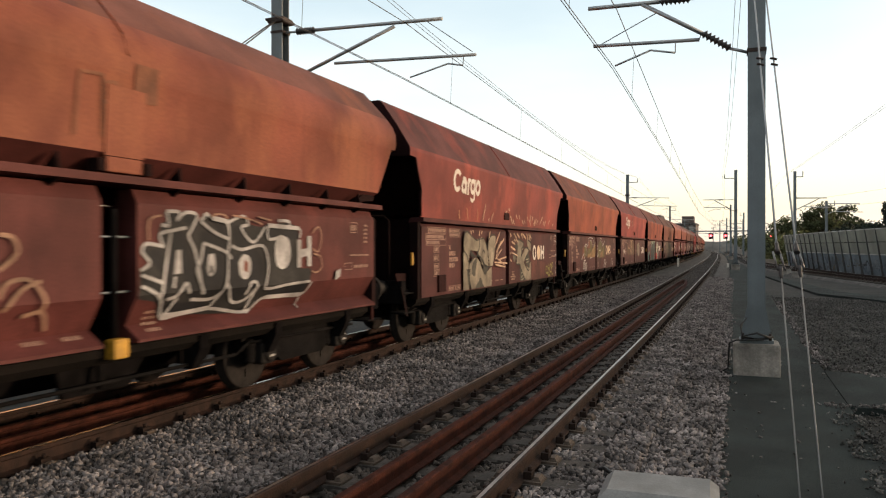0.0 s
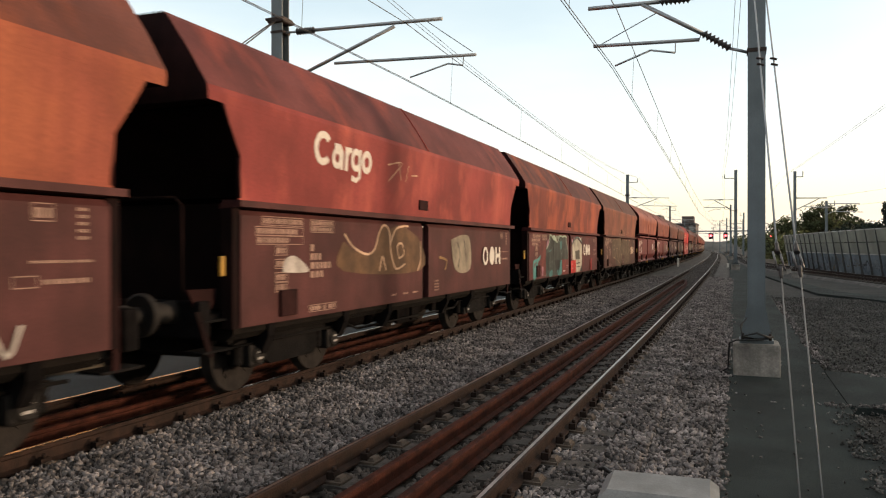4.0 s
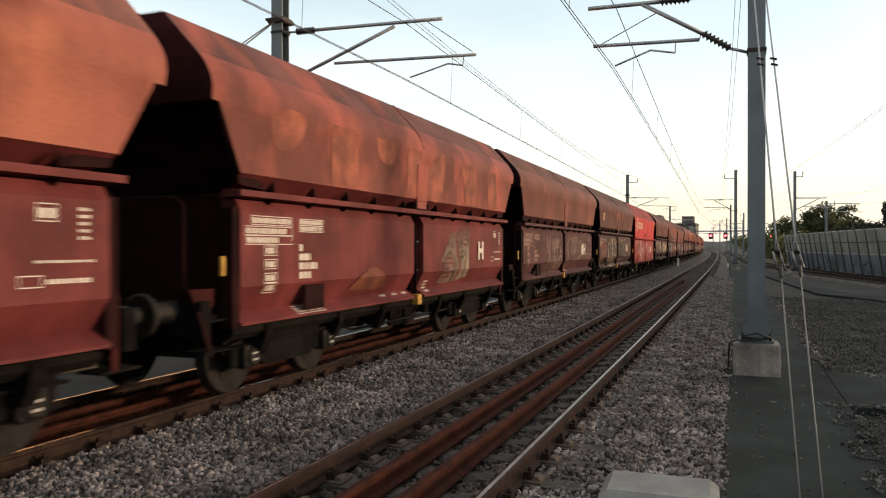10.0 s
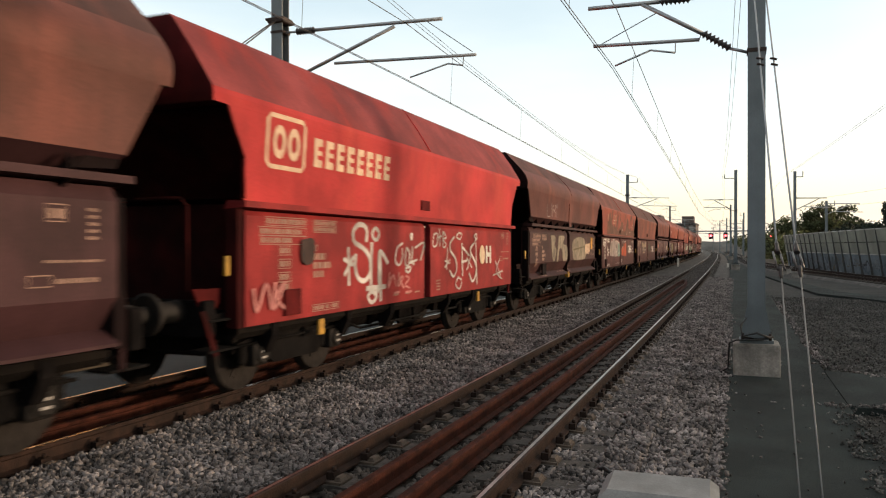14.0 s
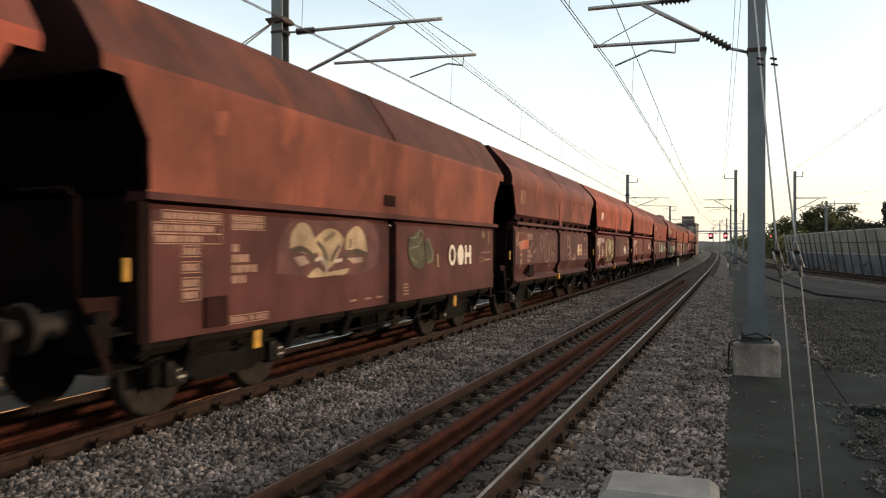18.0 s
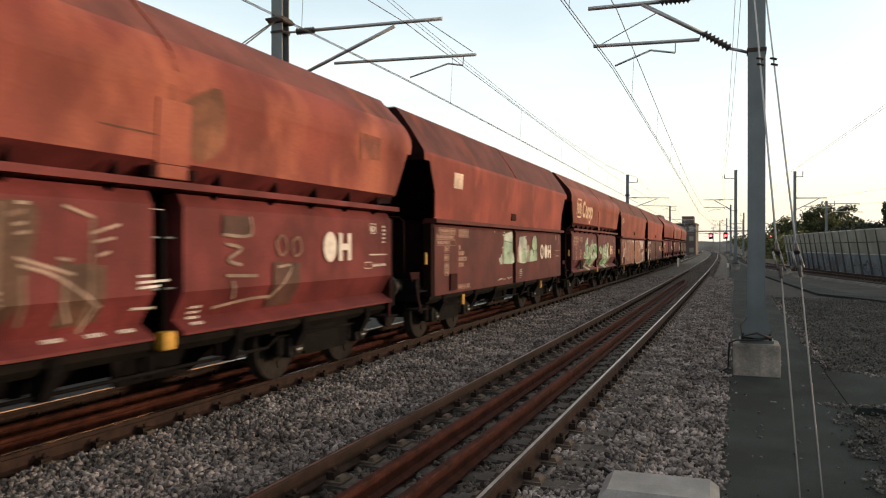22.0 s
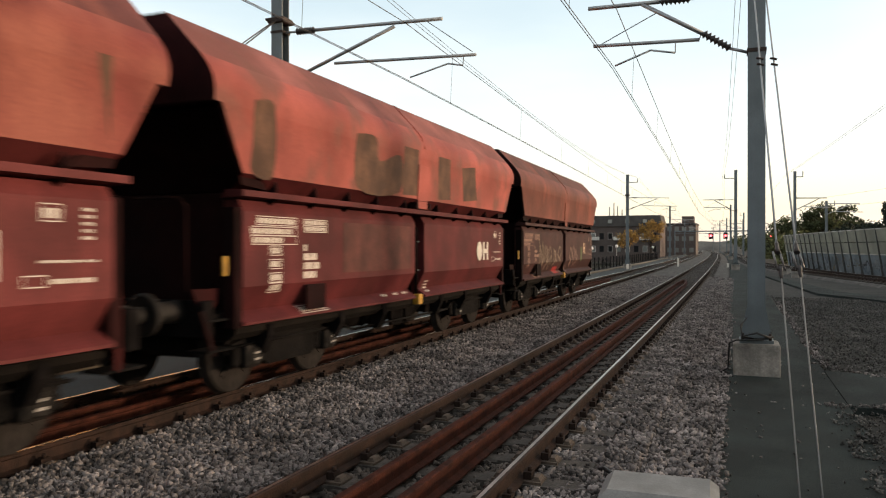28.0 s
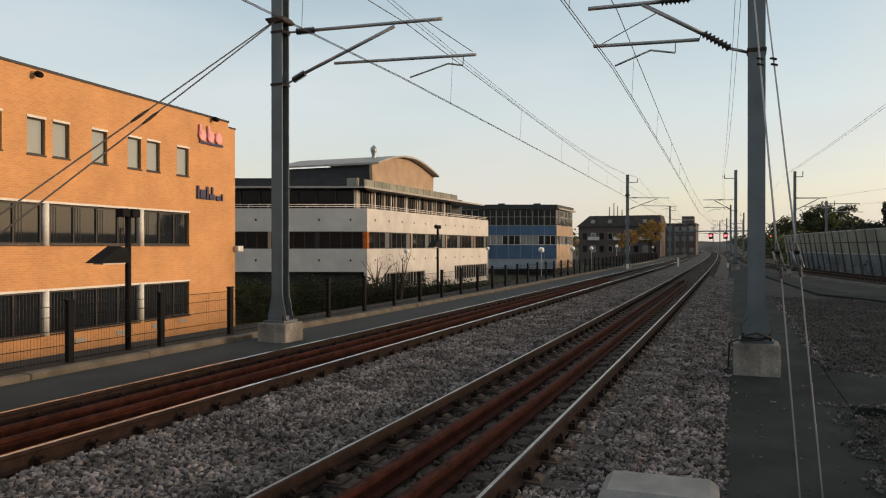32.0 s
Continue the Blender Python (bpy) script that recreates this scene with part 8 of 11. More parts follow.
stroke(1, 0.045, PEACH, (0.02, 2.68), (0.09, 2.62))
stroke(1, 0.045, PEACH, (0.18, 2.51), (0.27, 2.44))
stroke(1, 0.045, PEACH, (0.26, 2.43), (0.41, 2.33))
stroke(1, 0.045, PEACH, (0.43, 2.42), (0.55, 2.32))
stroke(1, 0.045, PEACH, (0.68, 2.56), (0.79, 2.46))
stroke(1, 0.045, PEACH, (0.96, 2.54), (1.06, 2.46))
stroke(1, 0.045, PEACH, (1.27, 2.44), (1.39, 2.35))
stroke(1, 0.045, PEACH, (1.49, 2.45), (1.57, 2.36))
stroke(1, 0.045, PEACH, (1.76, 2.54), (1.86, 2.45))
stroke(1, 0.045, PEACH, (2.01, 2.47), (2.14, 2.33))
stroke(1, 0.045, PEACH, (2.05, 2.61), (2.08, 2.46))
stroke(1, 0.045, PEACH, (2.49, 2.36), (2.58, 2.5))
stroke(1, 0.045, PEACH, (2.58, 2.33), (2.69, 2.53))
stroke(1, 0.045, PEACH, (2.77, 2.38), (2.92, 2.5))
stroke(1, 0.045, PEACH, (3.15, 2.4), (3.31, 2.53))
stroke(1, 0.045, PEACH, (3.26, 2.49), (3.41, 2.6))
stroke(1, 0.045, PEACH, (3.49, 2.39), (3.59, 2.49))
stroke(1, 0.045, PEACH, (3.64, 2.36), (3.78, 2.5))
stroke(1, 0.045, PEACH, (4.16, 2.43), (4.3, 2.54))
stroke(1, 0.045, PEACH, (4.66, 2.38), (4.74, 2.44))
stroke(1, 0.045, PEACH, (2.27, 2.58), (2.29, 2.45))
cutout(19, (0.42, 0.38, 0.36), (-4.5, 1.66), (-4.31, 1.69), (-3.7, 1.7), (-3.79, 1.48), (-3.95, 1.29), (-4.5, 1.27))
cutout(19, (0.42, 0.38, 0.36), (-3.91, 1.97), (-3.68, 1.98), (-3.68, 1.62), (-3.91, 1.62))
cutout(19, (0.42, 0.38, 0.36), (-4.92, 1.16), (-4.76, 1.31), (-4.11, 1.32), (-4.15, 1.14), (-4.51, 1.12), (-4.58, 0.89), (-4.71, 0.89), (-4.84, 0.99))
cutout(19, (0.42, 0.38, 0.36), (-3.32, 2.1), (-2.46, 2.1), (-1.32, 2.1), (-0.16, 2.1), (-0.16, 1.65), (-0.73, 2.01), (-2.11, 2.03), (-3.32, 1.99))
field(19, (0.235, 0.1, 0.068), (-3.69, 1.96), (-3.37, 2.06), (-2.89, 2.02), (-2.11, 2.05), (-1.32, 2.1), (-0.91, 2.03), (-0.18, 1.83), (-0.16, 0.89), (-1.33, 0.89), (-4.16, 0.89), (-4.16, 1.42), (-3.81, 1.42), (-3.67, 1.49), (-3.75, 1.74))
field(19, (0.11, 0.035, 0.04), (-3.33, 2.1), (-2.87, 2.1), (-2.87, 2.06), (-3.18, 2.06))
field(19, (0.07, 0.03, 0.025), (-4.48, 1.17), (-4.17, 1.21), (-4.2, 0.93), (-4.55, 0.9))
stroke(19, 0.03, (0.13, 0.1, 0.045), (-3.67, 1.96), (-3.37, 2.06), (-3.16, 1.93), (-3.24, 1.56), (-3.62, 1.47))
stroke(19, 0.03, (0.13, 0.1, 0.045), (-3.01, 1.98), (-2.46, 2.08), (-2.08, 2.0))
stroke(19, 0.03, (0.13, 0.1, 0.045), (-2.37, 1.67), (-2.05, 1.62), (-1.3, 1.69))
stroke(19, 0.03, (0.13, 0.1, 0.045), (-1.96, 1.64), (-1.3, 1.66), (-1.24, 1.43))
stroke(19, 0.03, (0.13, 0.1, 0.045), (-1.6, 2.0), (-1.06, 2.1))
stroke(19, 0.03, (0.13, 0.1, 0.045), (-3.39, 1.34), (-2.73, 1.33))
stroke(19, 0.03, (0.13, 0.1, 0.045), (-2.99, 1.74), (-3.04, 1.56), (-2.78, 1.23))
stroke(19, 0.03, (0.13, 0.1, 0.045), (-1.33, 1.29), (-0.73, 1.42), (-0.32, 1.33))
stroke(19, 0.03, (0.13, 0.1, 0.045), (-2.78, 1.87), (-2.68, 2.0))
field(19, (0.13, 0.095, 0.17), (-2.05, 1.66), (-1.94, 1.91), (-1.68, 2.01), (-1.49, 1.9), (-1.84, 1.74))
stroke(19, 0.055, (0.13, 0.095, 0.17), (-2.53, 1.77), (-2.44, 1.64), (-2.5, 1.5))
stroke(19, 0.055, (0.13, 0.095, 0.17), (-3.03, 1.09), (-2.93, 0.92))
stroke(19, 0.055, (0.13, 0.095, 0.17), (-2.72, 1.06), (-2.39, 1.24))
stroke(19, 0.055, (0.13, 0.095, 0.17), (-2.04, 1.29), (-1.96, 1.1))
stroke(19, 0.055, (0.13, 0.095, 0.17), (-1.35, 1.36), (-1.4, 1.04))
stroke(19, 0.055, (0.13, 0.095, 0.17), (-3.46, 1.45), (-3.46, 1.34))
stroke(19, 0.055, (0.13, 0.095, 0.17), (-0.65, 0.91), (-0.27, 1.15))
stroke(19, 0.055, (0.13, 0.095, 0.17), (-2.66, 1.55), (-2.46, 1.41))
stroke(19, 0.035, (0.42, 0.38, 0.36), (-2.5, 1.81), (-2.64, 1.69), (-2.57, 1.55), (-2.37, 1.46), (-2.35, 1.59))
stroke(19, 0.035, (0.42, 0.38, 0.36), (-3.08, 1.16), (-3.05, 0.89))
stroke(19, 0.035, (0.42, 0.38, 0.36), (-3.08, 1.16), (-2.79, 1.04), (-2.37, 1.26))
stroke(19, 0.035, (0.42, 0.38, 0.36), (-2.12, 1.59), (-2.01, 1.88), (-1.73, 2.01), (-1.38, 2.08))
stroke(19, 0.035, (0.42, 0.38, 0.36), (-2.15, 1.33), (-1.9, 1.33), (-1.99, 1.05), (-2.13, 0.91))
stroke(19, 0.035, (0.42, 0.38, 0.36), (-1.38, 1.39), (-1.45, 1.01))
stroke(19, 0.035, (0.42, 0.38, 0.36), (-0.97, 2.09), (-0.85, 1.8))
stroke(19, 0.035, (0.42, 0.38, 0.36), (-0.76, 0.89), (-0.2, 1.26))
stroke(19, 0.035, (0.42, 0.38, 0.36), (-3.52, 1.47), (-3.34, 1.47), (-3.39, 1.29))
stroke(19, 0.035, (0.42, 0.38, 0.36), (-1.81, 2.08), (-1.6, 1.88))
stroke(19, 0.035, (0.42, 0.38, 0.36), (-0.57, 2.1), (-0.49, 1.86))
stroke(19, 0.06, (0.24, 0.15, 0.15), (-4.33, 1.53), (-3.7, 1.55))
stroke(19, 0.06, (0.24, 0.15, 0.15), (-4.33, 1.4), (-4.04, 1.43))
stroke(19, 0.06, (0.24, 0.15, 0.15), (-4.48, 1.54), (-4.33, 1.59))
stroke(19, 0.05, (0.28, 0.18, 0.05), (-5.25, 1.19), (-5.17, 1.11), (-5.05, 1.17), (-4.92, 1.07), (-5.05, 1.02), (-5.25, 1.06))
stroke(19, 0.05, (0.28, 0.18, 0.05), (-5.17, 1.19), (-5.11, 1.02))
stroke(19, 0.05, (0.28, 0.18, 0.05), (-4.95, 1.18), (-4.85, 0.95))
stroke(19, 0.05, (0.28, 0.18, 0.05), (-5.05, 1.1), (-4.86, 1.1))
stroke(19, 0.08, (0.24, 0.13, 0.13), (-5.22, 1.65), (-5.18, 1.47))
stroke(19, 0.09, (0.22, 0.09, 0.09), (-4.99, 1.34), (-4.78, 1.3))
stroke(19, 0.018, (0.42, 0.38, 0.36), (-3.9, 1.14), (-3.34, 1.17))
stroke(19, 0.018, (0.42, 0.38, 0.36), (-3.89, 1.22), (-3.34, 1.25))
stroke(14, 0.13, (0.19, 0.13, 0.1), (1.43, 2.1), (1.36, 2.0), (1.34, 1.7))
stroke(14, 0.05, CHALKY, (1.39, 2.1), (1.49, 2.1), (1.61, 2.0), (1.78, 1.87), (1.44, 1.72))
stroke(14, 0.05, CHALKY, (1.5, 1.73), (1.72, 1.75), (1.89, 1.64), (1.77, 1.55), (1.42, 1.5))
stroke(14, 0.12, (0.2, 0.14, 0.11), (1.74, 1.47), (1.81, 1.26))
stroke(14, 0.06, (0.17, 0.11, 0.085), (1.81, 1.26), (1.76, 1.04))
stroke(14, 0.07, (0.17, 0.11, 0.085), (1.97, 1.52), (2.02, 1.37), (2.0, 1.09))
stroke(14, 0.06, CHALKY, (2.12, 1.26), (2.28, 1.35), (2.7, 1.36))
stroke(14, 0.1, (0.2, 0.14, 0.11), (2.49, 1.52), (2.63, 1.38), (2.72, 1.17))
stroke(14, 0.07, (0.16, 0.1, 0.08), (2.18, 1.26), (2.17, 1.06))
stroke(14, 0.06, (0.16, 0.1, 0.08), (2.39, 1.3), (2.38, 1.0))
stroke(14, 0.05, (0.16, 0.1, 0.08), (1.61, 1.07), (2.0, 1.09))
stroke(14, 0.06, (0.17, 0.11, 0.085), (1.61, 1.22), (1.69, 1.22))
stroke(14, 0.05, (0.17, 0.11, 0.085), (2.76, 1.16), (2.88, 1.18))
field(15, UMBER, (1.82, 2.1), (3.02, 2.1), (3.02, 1.24), (1.82, 1.23))
stroke(15, 0.1, SOOTY, (0.48, 2.02), (0.64, 2.06), (0.54, 1.82), (0.69, 1.58))
stroke(15, 0.1, SOOTY, (0.81, 2.1), (0.95, 2.1), (0.83, 2.03))
stroke(15, 0.1, SOOTY, (0.9, 1.99), (0.78, 1.66), (0.66, 1.58), (0.51, 1.59))
stroke(15, 0.1, SOOTY, (1.25, 2.09), (1.51, 2.1), (1.61, 1.88), (1.45, 1.7))
stroke(15, 0.1, SOOTY, (1, 1.91), (1.19, 2), (1.13, 1.7), (1.31, 1.66))
stroke(15, 0.1, SOOTY, (0.69, 1.36), (0.95, 1.41), (1.13, 1.28), (0.89, 1.17))
stroke(15, 0.1, SOOTY, (1.19, 1.61), (1.18, 1.4))
stroke(15, 0.1, SOOTY, (0.75, 1.78), (1, 1.7))
stroke(15, 0.03, WHITE, (4.58, 1.83), (4.52, 1.61))
stroke(15, 0.03, WHITE, (4.84, 1.86), (4.91, 1.48), (5.11, 1.8), (5.25, 1.48), (5.25, 1.77))
field(16, UMBER, (0.85, 2.1), (1.36, 2.1), (1.32, 1.89), (0.85, 1.89))
field(16, UMBER, (1.84, 1.58), (2.47, 1.56), (2.41, 1.05), (1.84, 1.04))
stroke(16, 0.035, CHALKY, (0.85, 1.89), (1.36, 1.89), (1.36, 2.1))
stroke(16, 0.035, CHALKY, (0.9, 1.79), (1.19, 1.74), (0.94, 1.62), (1.19, 1.56))
stroke(16, 0.035, CHALKY, (0.9, 1.45), (1.5, 1.43))
stroke(16, 0.035, CHALKY, (1.02, 1.39), (1.11, 1.19))
stroke(16, 0.035, CHALKY, (0.78, 1.11), (1.46, 1.17), (1.84, 1.17))
stroke(16, 0.035, CHALKY, (1.84, 1.14), (2.25, 1.51), (1.94, 1.52))
stroke(16, 0.03, BLUSH, (1.89, 1.82), (2.04, 1.9), (2.15, 1.74), (1.99, 1.66), (1.89, 1.82))
stroke(16, 0.03, BLUSH, (2.25, 1.82), (2.41, 1.88), (2.48, 1.71), (2.31, 1.65), (2.25, 1.82))
field(22, FADED, (-2.9, 2.1), (-0.41, 2.1), (-0.42, 1.39), (-2.9, 1.4))
field(20, CHALK, (-5.16, 1.07), (-5.09, 1.54), (-4.69, 1.58), (-4.56, 1.04), (-4.93, 0.95))
stroke(20, 0.035, CHALKY, (-2.53, 0.95), (-2.75, 1.66), (-2.34, 1.92), (-1.87, 1.66), (-1.94, 0.92))
stroke(20, 0.035, CHALKY, (-1.59, 1.01), (-1.73, 1.65), (-1.3, 1.87), (-0.85, 1.65), (-0.92, 1.32))
field(9, WORN, (-3.35, 3.4), (-3.08, 3.4), (-3.08, 3.32), (-3.35, 3.3))
field(9, WORN, (-1.74, 3.4), (-1.35, 3.4), (-1.35, 3.21), (-1.74, 3.19))
field(9, WORN, (-0.64, 3.4), (-0.06, 3.4), (-0.06, 2.98), (-0.64, 2.96))
field(9, WORN, (0.08, 3.25), (0.47, 3.25), (0.47, 2.92), (0.08, 2.93))
field(3, MOSS, (-2.98, 1.84), (-2.6, 1.69), (-2.07, 1.69), (-1.79, 2.07), (-1.5, 2.04), (-1.02, 2.1), (-0.25, 1.85), (-0.25, 1.35), (-2.98, 1.42))
stroke(3, 0.035, PEACH, (-2.95, 1.94), (-2.7, 1.76), (-2.28, 1.65), (-2.01, 1.73), (-1.85, 1.99), (-1.67, 2.1), (-1.5, 2), (-1.44, 1.69), (-1.26, 1.41), (-0.89, 1.48))
stroke(3, 0.035, PEACH, (-1.44, 1.84), (-1.26, 2.04), (-0.95, 2.1), (-0.76, 2.1))
stroke(3, 0.035, PEACH, (-1.14, 1.57), (-1.2, 1.77), (-1.02, 1.81), (-0.95, 1.64), (-1.14, 1.57))
stroke(3, 0.035, PEACH, (-1.85, 1.39), (-1.75, 1.61), (-1.62, 1.39))
stroke(3, 0.035, PEACH, (-0.25, 1.85), (-0.25, 1.51), (-0.37, 1.36))
field(3, CHALK, (-4.49, 1.45), (-4.45, 1.6), (-4.25, 1.65), (-4.04, 1.57), (-3.91, 1.44))
field(3, BEIGE, (1.25, 1.9), (1.91, 2), (2.34, 1.91), (2.35, 1.3), (1.49, 1.31))
stroke(3, 0.03, SOOT, (1.57, 1.86), (1.74, 1.67), (1.65, 1.35))
stroke(3, 0.03, SOOT, (1.99, 1.91), (2.08, 1.58))
stroke(3, 0.05, OCHRE, (0.63, 1.57), (1.01, 1.5), (0.93, 1.33))
stroke(3, 0.02, PEACH, (-1.64, 3.04), (-1.1, 3.12), (-1.59, 2.79))
stroke(3, 0.02, PEACH, (-1.23, 3.11), (-1.1, 2.84))
stroke(3, 0.02, PEACH, (-0.85, 3.1), (-0.92, 2.83))
stroke(3, 0.02, PEACH, (-0.72, 2.95), (-0.46, 2.97))
field(11, BEIGE, (-2.71, 2.1), (-2.2, 2.1), (-2.02, 2), (-2.2, 1.81), (-1.93, 1.67), (-2.2, 1.34), (-2.45, 1.4), (-2.62, 1.77))
field(11, BEIGE, (-1.56, 2.1), (-0.69, 2.1), (-0.89, 1.86), (-0.25, 1.77), (-0.25, 1.36), (-0.89, 1.32), (-1.09, 1.67), (-1.47, 1.67), (-1.66, 1.33), (-1.88, 1.39))
stroke(11, 0.03, SOOT, (-2.37, 2.04), (-2.28, 1.77), (-2.37, 1.45))
stroke(11, 0.03, SOOT, (-1.29, 2.06), (-1.38, 1.77))
stroke(11, 0.03, SOOT, (-0.69, 1.77), (-0.49, 1.42))
field(11, BEIGE, (0.59, 1.87), (1.04, 2.03), (2.02, 2.1), (2.94, 2.03), (3.22, 1.65), (3.08, 1.33), (1.04, 1.31), (0.7, 1.56))
stroke(11, 0.05, OLIVE, (1.04, 1.87), (1.16, 1.39))
stroke(11, 0.05, OLIVE, (1.52, 1.98), (2.02, 1.38))
stroke(11, 0.05, OLIVE, (2.54, 1.99), (2.41, 1.43))
stroke(11, 0.05, OLIVE, (0.81, 1.66), (3.08, 1.77))
field(11, PEACH, (3.3, 1.86), (4.08, 1.89), (4.09, 1.56), (3.3, 1.53))
stroke(11, 0.025, CHALK, (-3.46, 2.98), (-3.43, 2.66), (-3.07, 2.66))
stroke(11, 0.025, CHALK, (-2.9, 3.04), (-2.9, 2.66))
stroke(11, 0.025, CHALK, (-2.74, 2.66), (-2.69, 3.01), (-2.52, 2.81), (-2.3, 3.03), (-2.3, 2.66))
stroke(11, 0.025, CHALK, (-2.14, 3.04), (-2.09, 2.66))
field(11, (0.6, 0.3, 0.04), (4.31, 2.1), (4.7, 2.1), (4.67, 1.67), (4.3, 1.68))
stroke(11, 0.035, SAND, (4.86, 2.03), (4.7, 1.85))
stroke(11, 0.035, SAND, (4.66, 1.72), (4.9, 1.75))
stroke(11, 0.035, SAND, (5.25, 1.96), (5.25, 2.09), (5.17, 2.1), (5.01, 1.97), (5.07, 1.8), (5.25, 1.75), (5.25, 1.85))
cutout(1, BEIGE, (-3.26, 1.93), (-3.09, 2.06), (-2.88, 2.02), (-2.56, 1.9), (-2.35, 1.93), (-2.22, 1.83), (-2.35, 1.66), (-2.8, 1.69), (-2.92, 1.58), (-2.94, 1.42), (-3.17, 1.59), (-3.24, 1.74))
cutout(1, BEIGE, (-3.27, 1.67), (-3.09, 1.59), (-2.96, 1.45), (-2.94, 0.89), (-3.27, 0.89))
cutout(1, BEIGE, (-2.35, 1.63), (-2.31, 1.89), (-2.13, 1.97), (-1.9, 1.9), (-1.7, 1.68), (-1.65, 1.36), (-1.8, 1.19), (-2.08, 1.38), (-2.22, 1.51))
cutout(1, BEIGE, (-1.67, 1.87), (-1.54, 2.0), (-1.13, 2.01), (-1.13, 1.77), (-1.31, 1.35), (-1.54, 1.3), (-1.65, 1.49))
cutout(1, BEIGE, (-2.92, 1.39), (-2.73, 1.52), (-2.44, 1.53), (-2.18, 1.42), (-2.22, 1.04), (-2.52, 0.89), (-2.8, 0.89), (-2.92, 1.1))
cutout(1, BEIGE, (-2.22, 1.39), (-1.94, 1.16), (-1.42, 1.32), (-1.42, 0.89), (-1.75, 0.89), (-1.94, 0.89), (-2.2, 1.09))
field(1, (0.06, 0.055, 0.045), (-2.78, 1.2), (-2.71, 1.41), (-2.44, 1.53), (-2.5, 1.29), (-2.58, 1.14))
field(1, (0.06, 0.055, 0.045), (-2.06, 1.44), (-1.83, 1.37), (-1.67, 1.3), (-1.85, 1.16), (-1.99, 1.2))
field(1, (0.06, 0.055, 0.045), (-3.09, 1.32), (-2.97, 1.29), (-2.9, 0.93), (-2.99, 1.0))
field(1, (0.06, 0.055, 0.045), (-2.56, 0.9), (-2.2, 1.12), (-1.99, 0.9), (-2.31, 0.89))
field(1, (0.035, 0.033, 0.028), (-2.92, 1.69), (-2.76, 1.66), (-2.56, 1.57), (-2.8, 1.55))
stroke(1, 0.03, (0.035, 0.033, 0.028), (-3.26, 1.87), (-3.21, 2.0), (-3.09, 2.07), (-2.8, 1.99), (-2.48, 1.9), (-2.26, 1.93))
stroke(1, 0.03, (0.035, 0.033, 0.028), (-3.26, 1.67), (-3.09, 1.59), (-2.92, 1.43), (-2.65, 1.53), (-2.35, 1.57), (-2.08, 1.47), (-1.85, 1.34), (-1.44, 1.32))
stroke(1, 0.03, (0.035, 0.033, 0.028), (-2.26, 1.93), (-2.29, 1.74), (-2.44, 1.6))
stroke(1, 0.03, (0.035, 0.033, 0.028), (-2.2, 1.92), (-1.94, 1.92), (-1.7, 1.65), (-1.65, 1.43))
stroke(1, 0.03, (0.035, 0.033, 0.028), (-1.67, 1.84), (-1.54, 1.98), (-1.22, 2.04), (-1.1, 1.94))
stroke(1, 0.03, (0.035, 0.033, 0.028), (-2.08, 1.65), (-1.99, 1.69), (-1.94, 1.62))
stroke(1, 0.03, (0.035, 0.033, 0.028), (-2.8, 0.89), (-2.92, 1.1), (-2.88, 1.31))
stroke(1, 0.035, PEACH, (-1.22, 1.41), (-0.22, 1.37))
stroke(1, 0.035, PEACH, (-1.16, 1.48), (-0.68, 1.7))
stroke(1, 0.035, PEACH, (-1.1, 1.54), (-0.89, 1.81))
stroke(1, 0.035, PEACH, (-1.05, 1.34), (-0.36, 1.29))
stroke(1, 0.035, PEACH, (-1.22, 1.74), (-0.81, 2.1))
stroke(1, 0.035, PEACH, (-1.1, 1.64), (-0.49, 1.95))
stroke(1, 0.035, PEACH, (-0.87, 1.47), (-0.29, 1.52))
stroke(1, 0.035, PEACH, (-1.65, 1.93), (-1.56, 2.1))
stroke(1, 0.035, PEACH, (-2.31, 1.98), (-2.29, 2.1))
stroke(1, 0.035, PEACH, (-2.18, 2.04), (-2.13, 2.1))
stroke(1, 0.035, PEACH, (-2.82, 2.01), (-2.88, 2.1))
stroke(1, 0.035, PEACH, (-2.72, 2.05), (-2.74, 2.1))
stroke(1, 0.035, PEACH, (-1.1, 1.51), (-0.49, 1.35))
stroke(1, 0.035, PEACH, (-1.17, 1.36), (-0.72, 1.32))
stroke(1, 0.035, PEACH, (-0.96, 1.74), (-0.72, 1.89))
stroke(1, 0.03, PEACH, (0.09, 1.63), (0.67, 1.54))
stroke(1, 0.035, (0.4, 0.2, 0.11), (-3.02, 2.54), (-2.93, 2.32))
stroke(1, 0.035, (0.4, 0.2, 0.11), (-2.33, 2.55), (-2.33, 2.32))
stroke(1, 0.035, PEACH, (-1.81, 2.68), (-1.96, 2.32))
stroke(1, 0.035, PEACH, (-1.24, 2.53), (-1.39, 2.32))
stroke(1, 0.035, PEACH, (-1.52, 2.39), (-1.56, 2.32))
stroke(1, 0.035, PEACH, (-0.2, 2.63), (-0.24, 2.57))
stroke(1, 0.035, (0.4, 0.2, 0.11), (-3.48, 2.49), (-3.44, 2.32))
field(5, (0.08, 0.05, 0.03), (-3.02, 2.1), (-2.12, 2.1), (-0.08, 2.1), (-0.08, 0.89), (-2.01, 0.98), (-2.12, 1.23), (-3.02, 1.29))
field(5, (0.08, 0.05, 0.03), (0.17, 2.1), (0.54, 2.1), (0.94, 2.1), (2.1, 2.09), (2.75, 2.1), (3.19, 1.85), (2.91, 1.57), (3.12, 1.18), (3.06, 0.94), (0.98, 0.89), (0.98, 1.33), (0.17, 1.38))
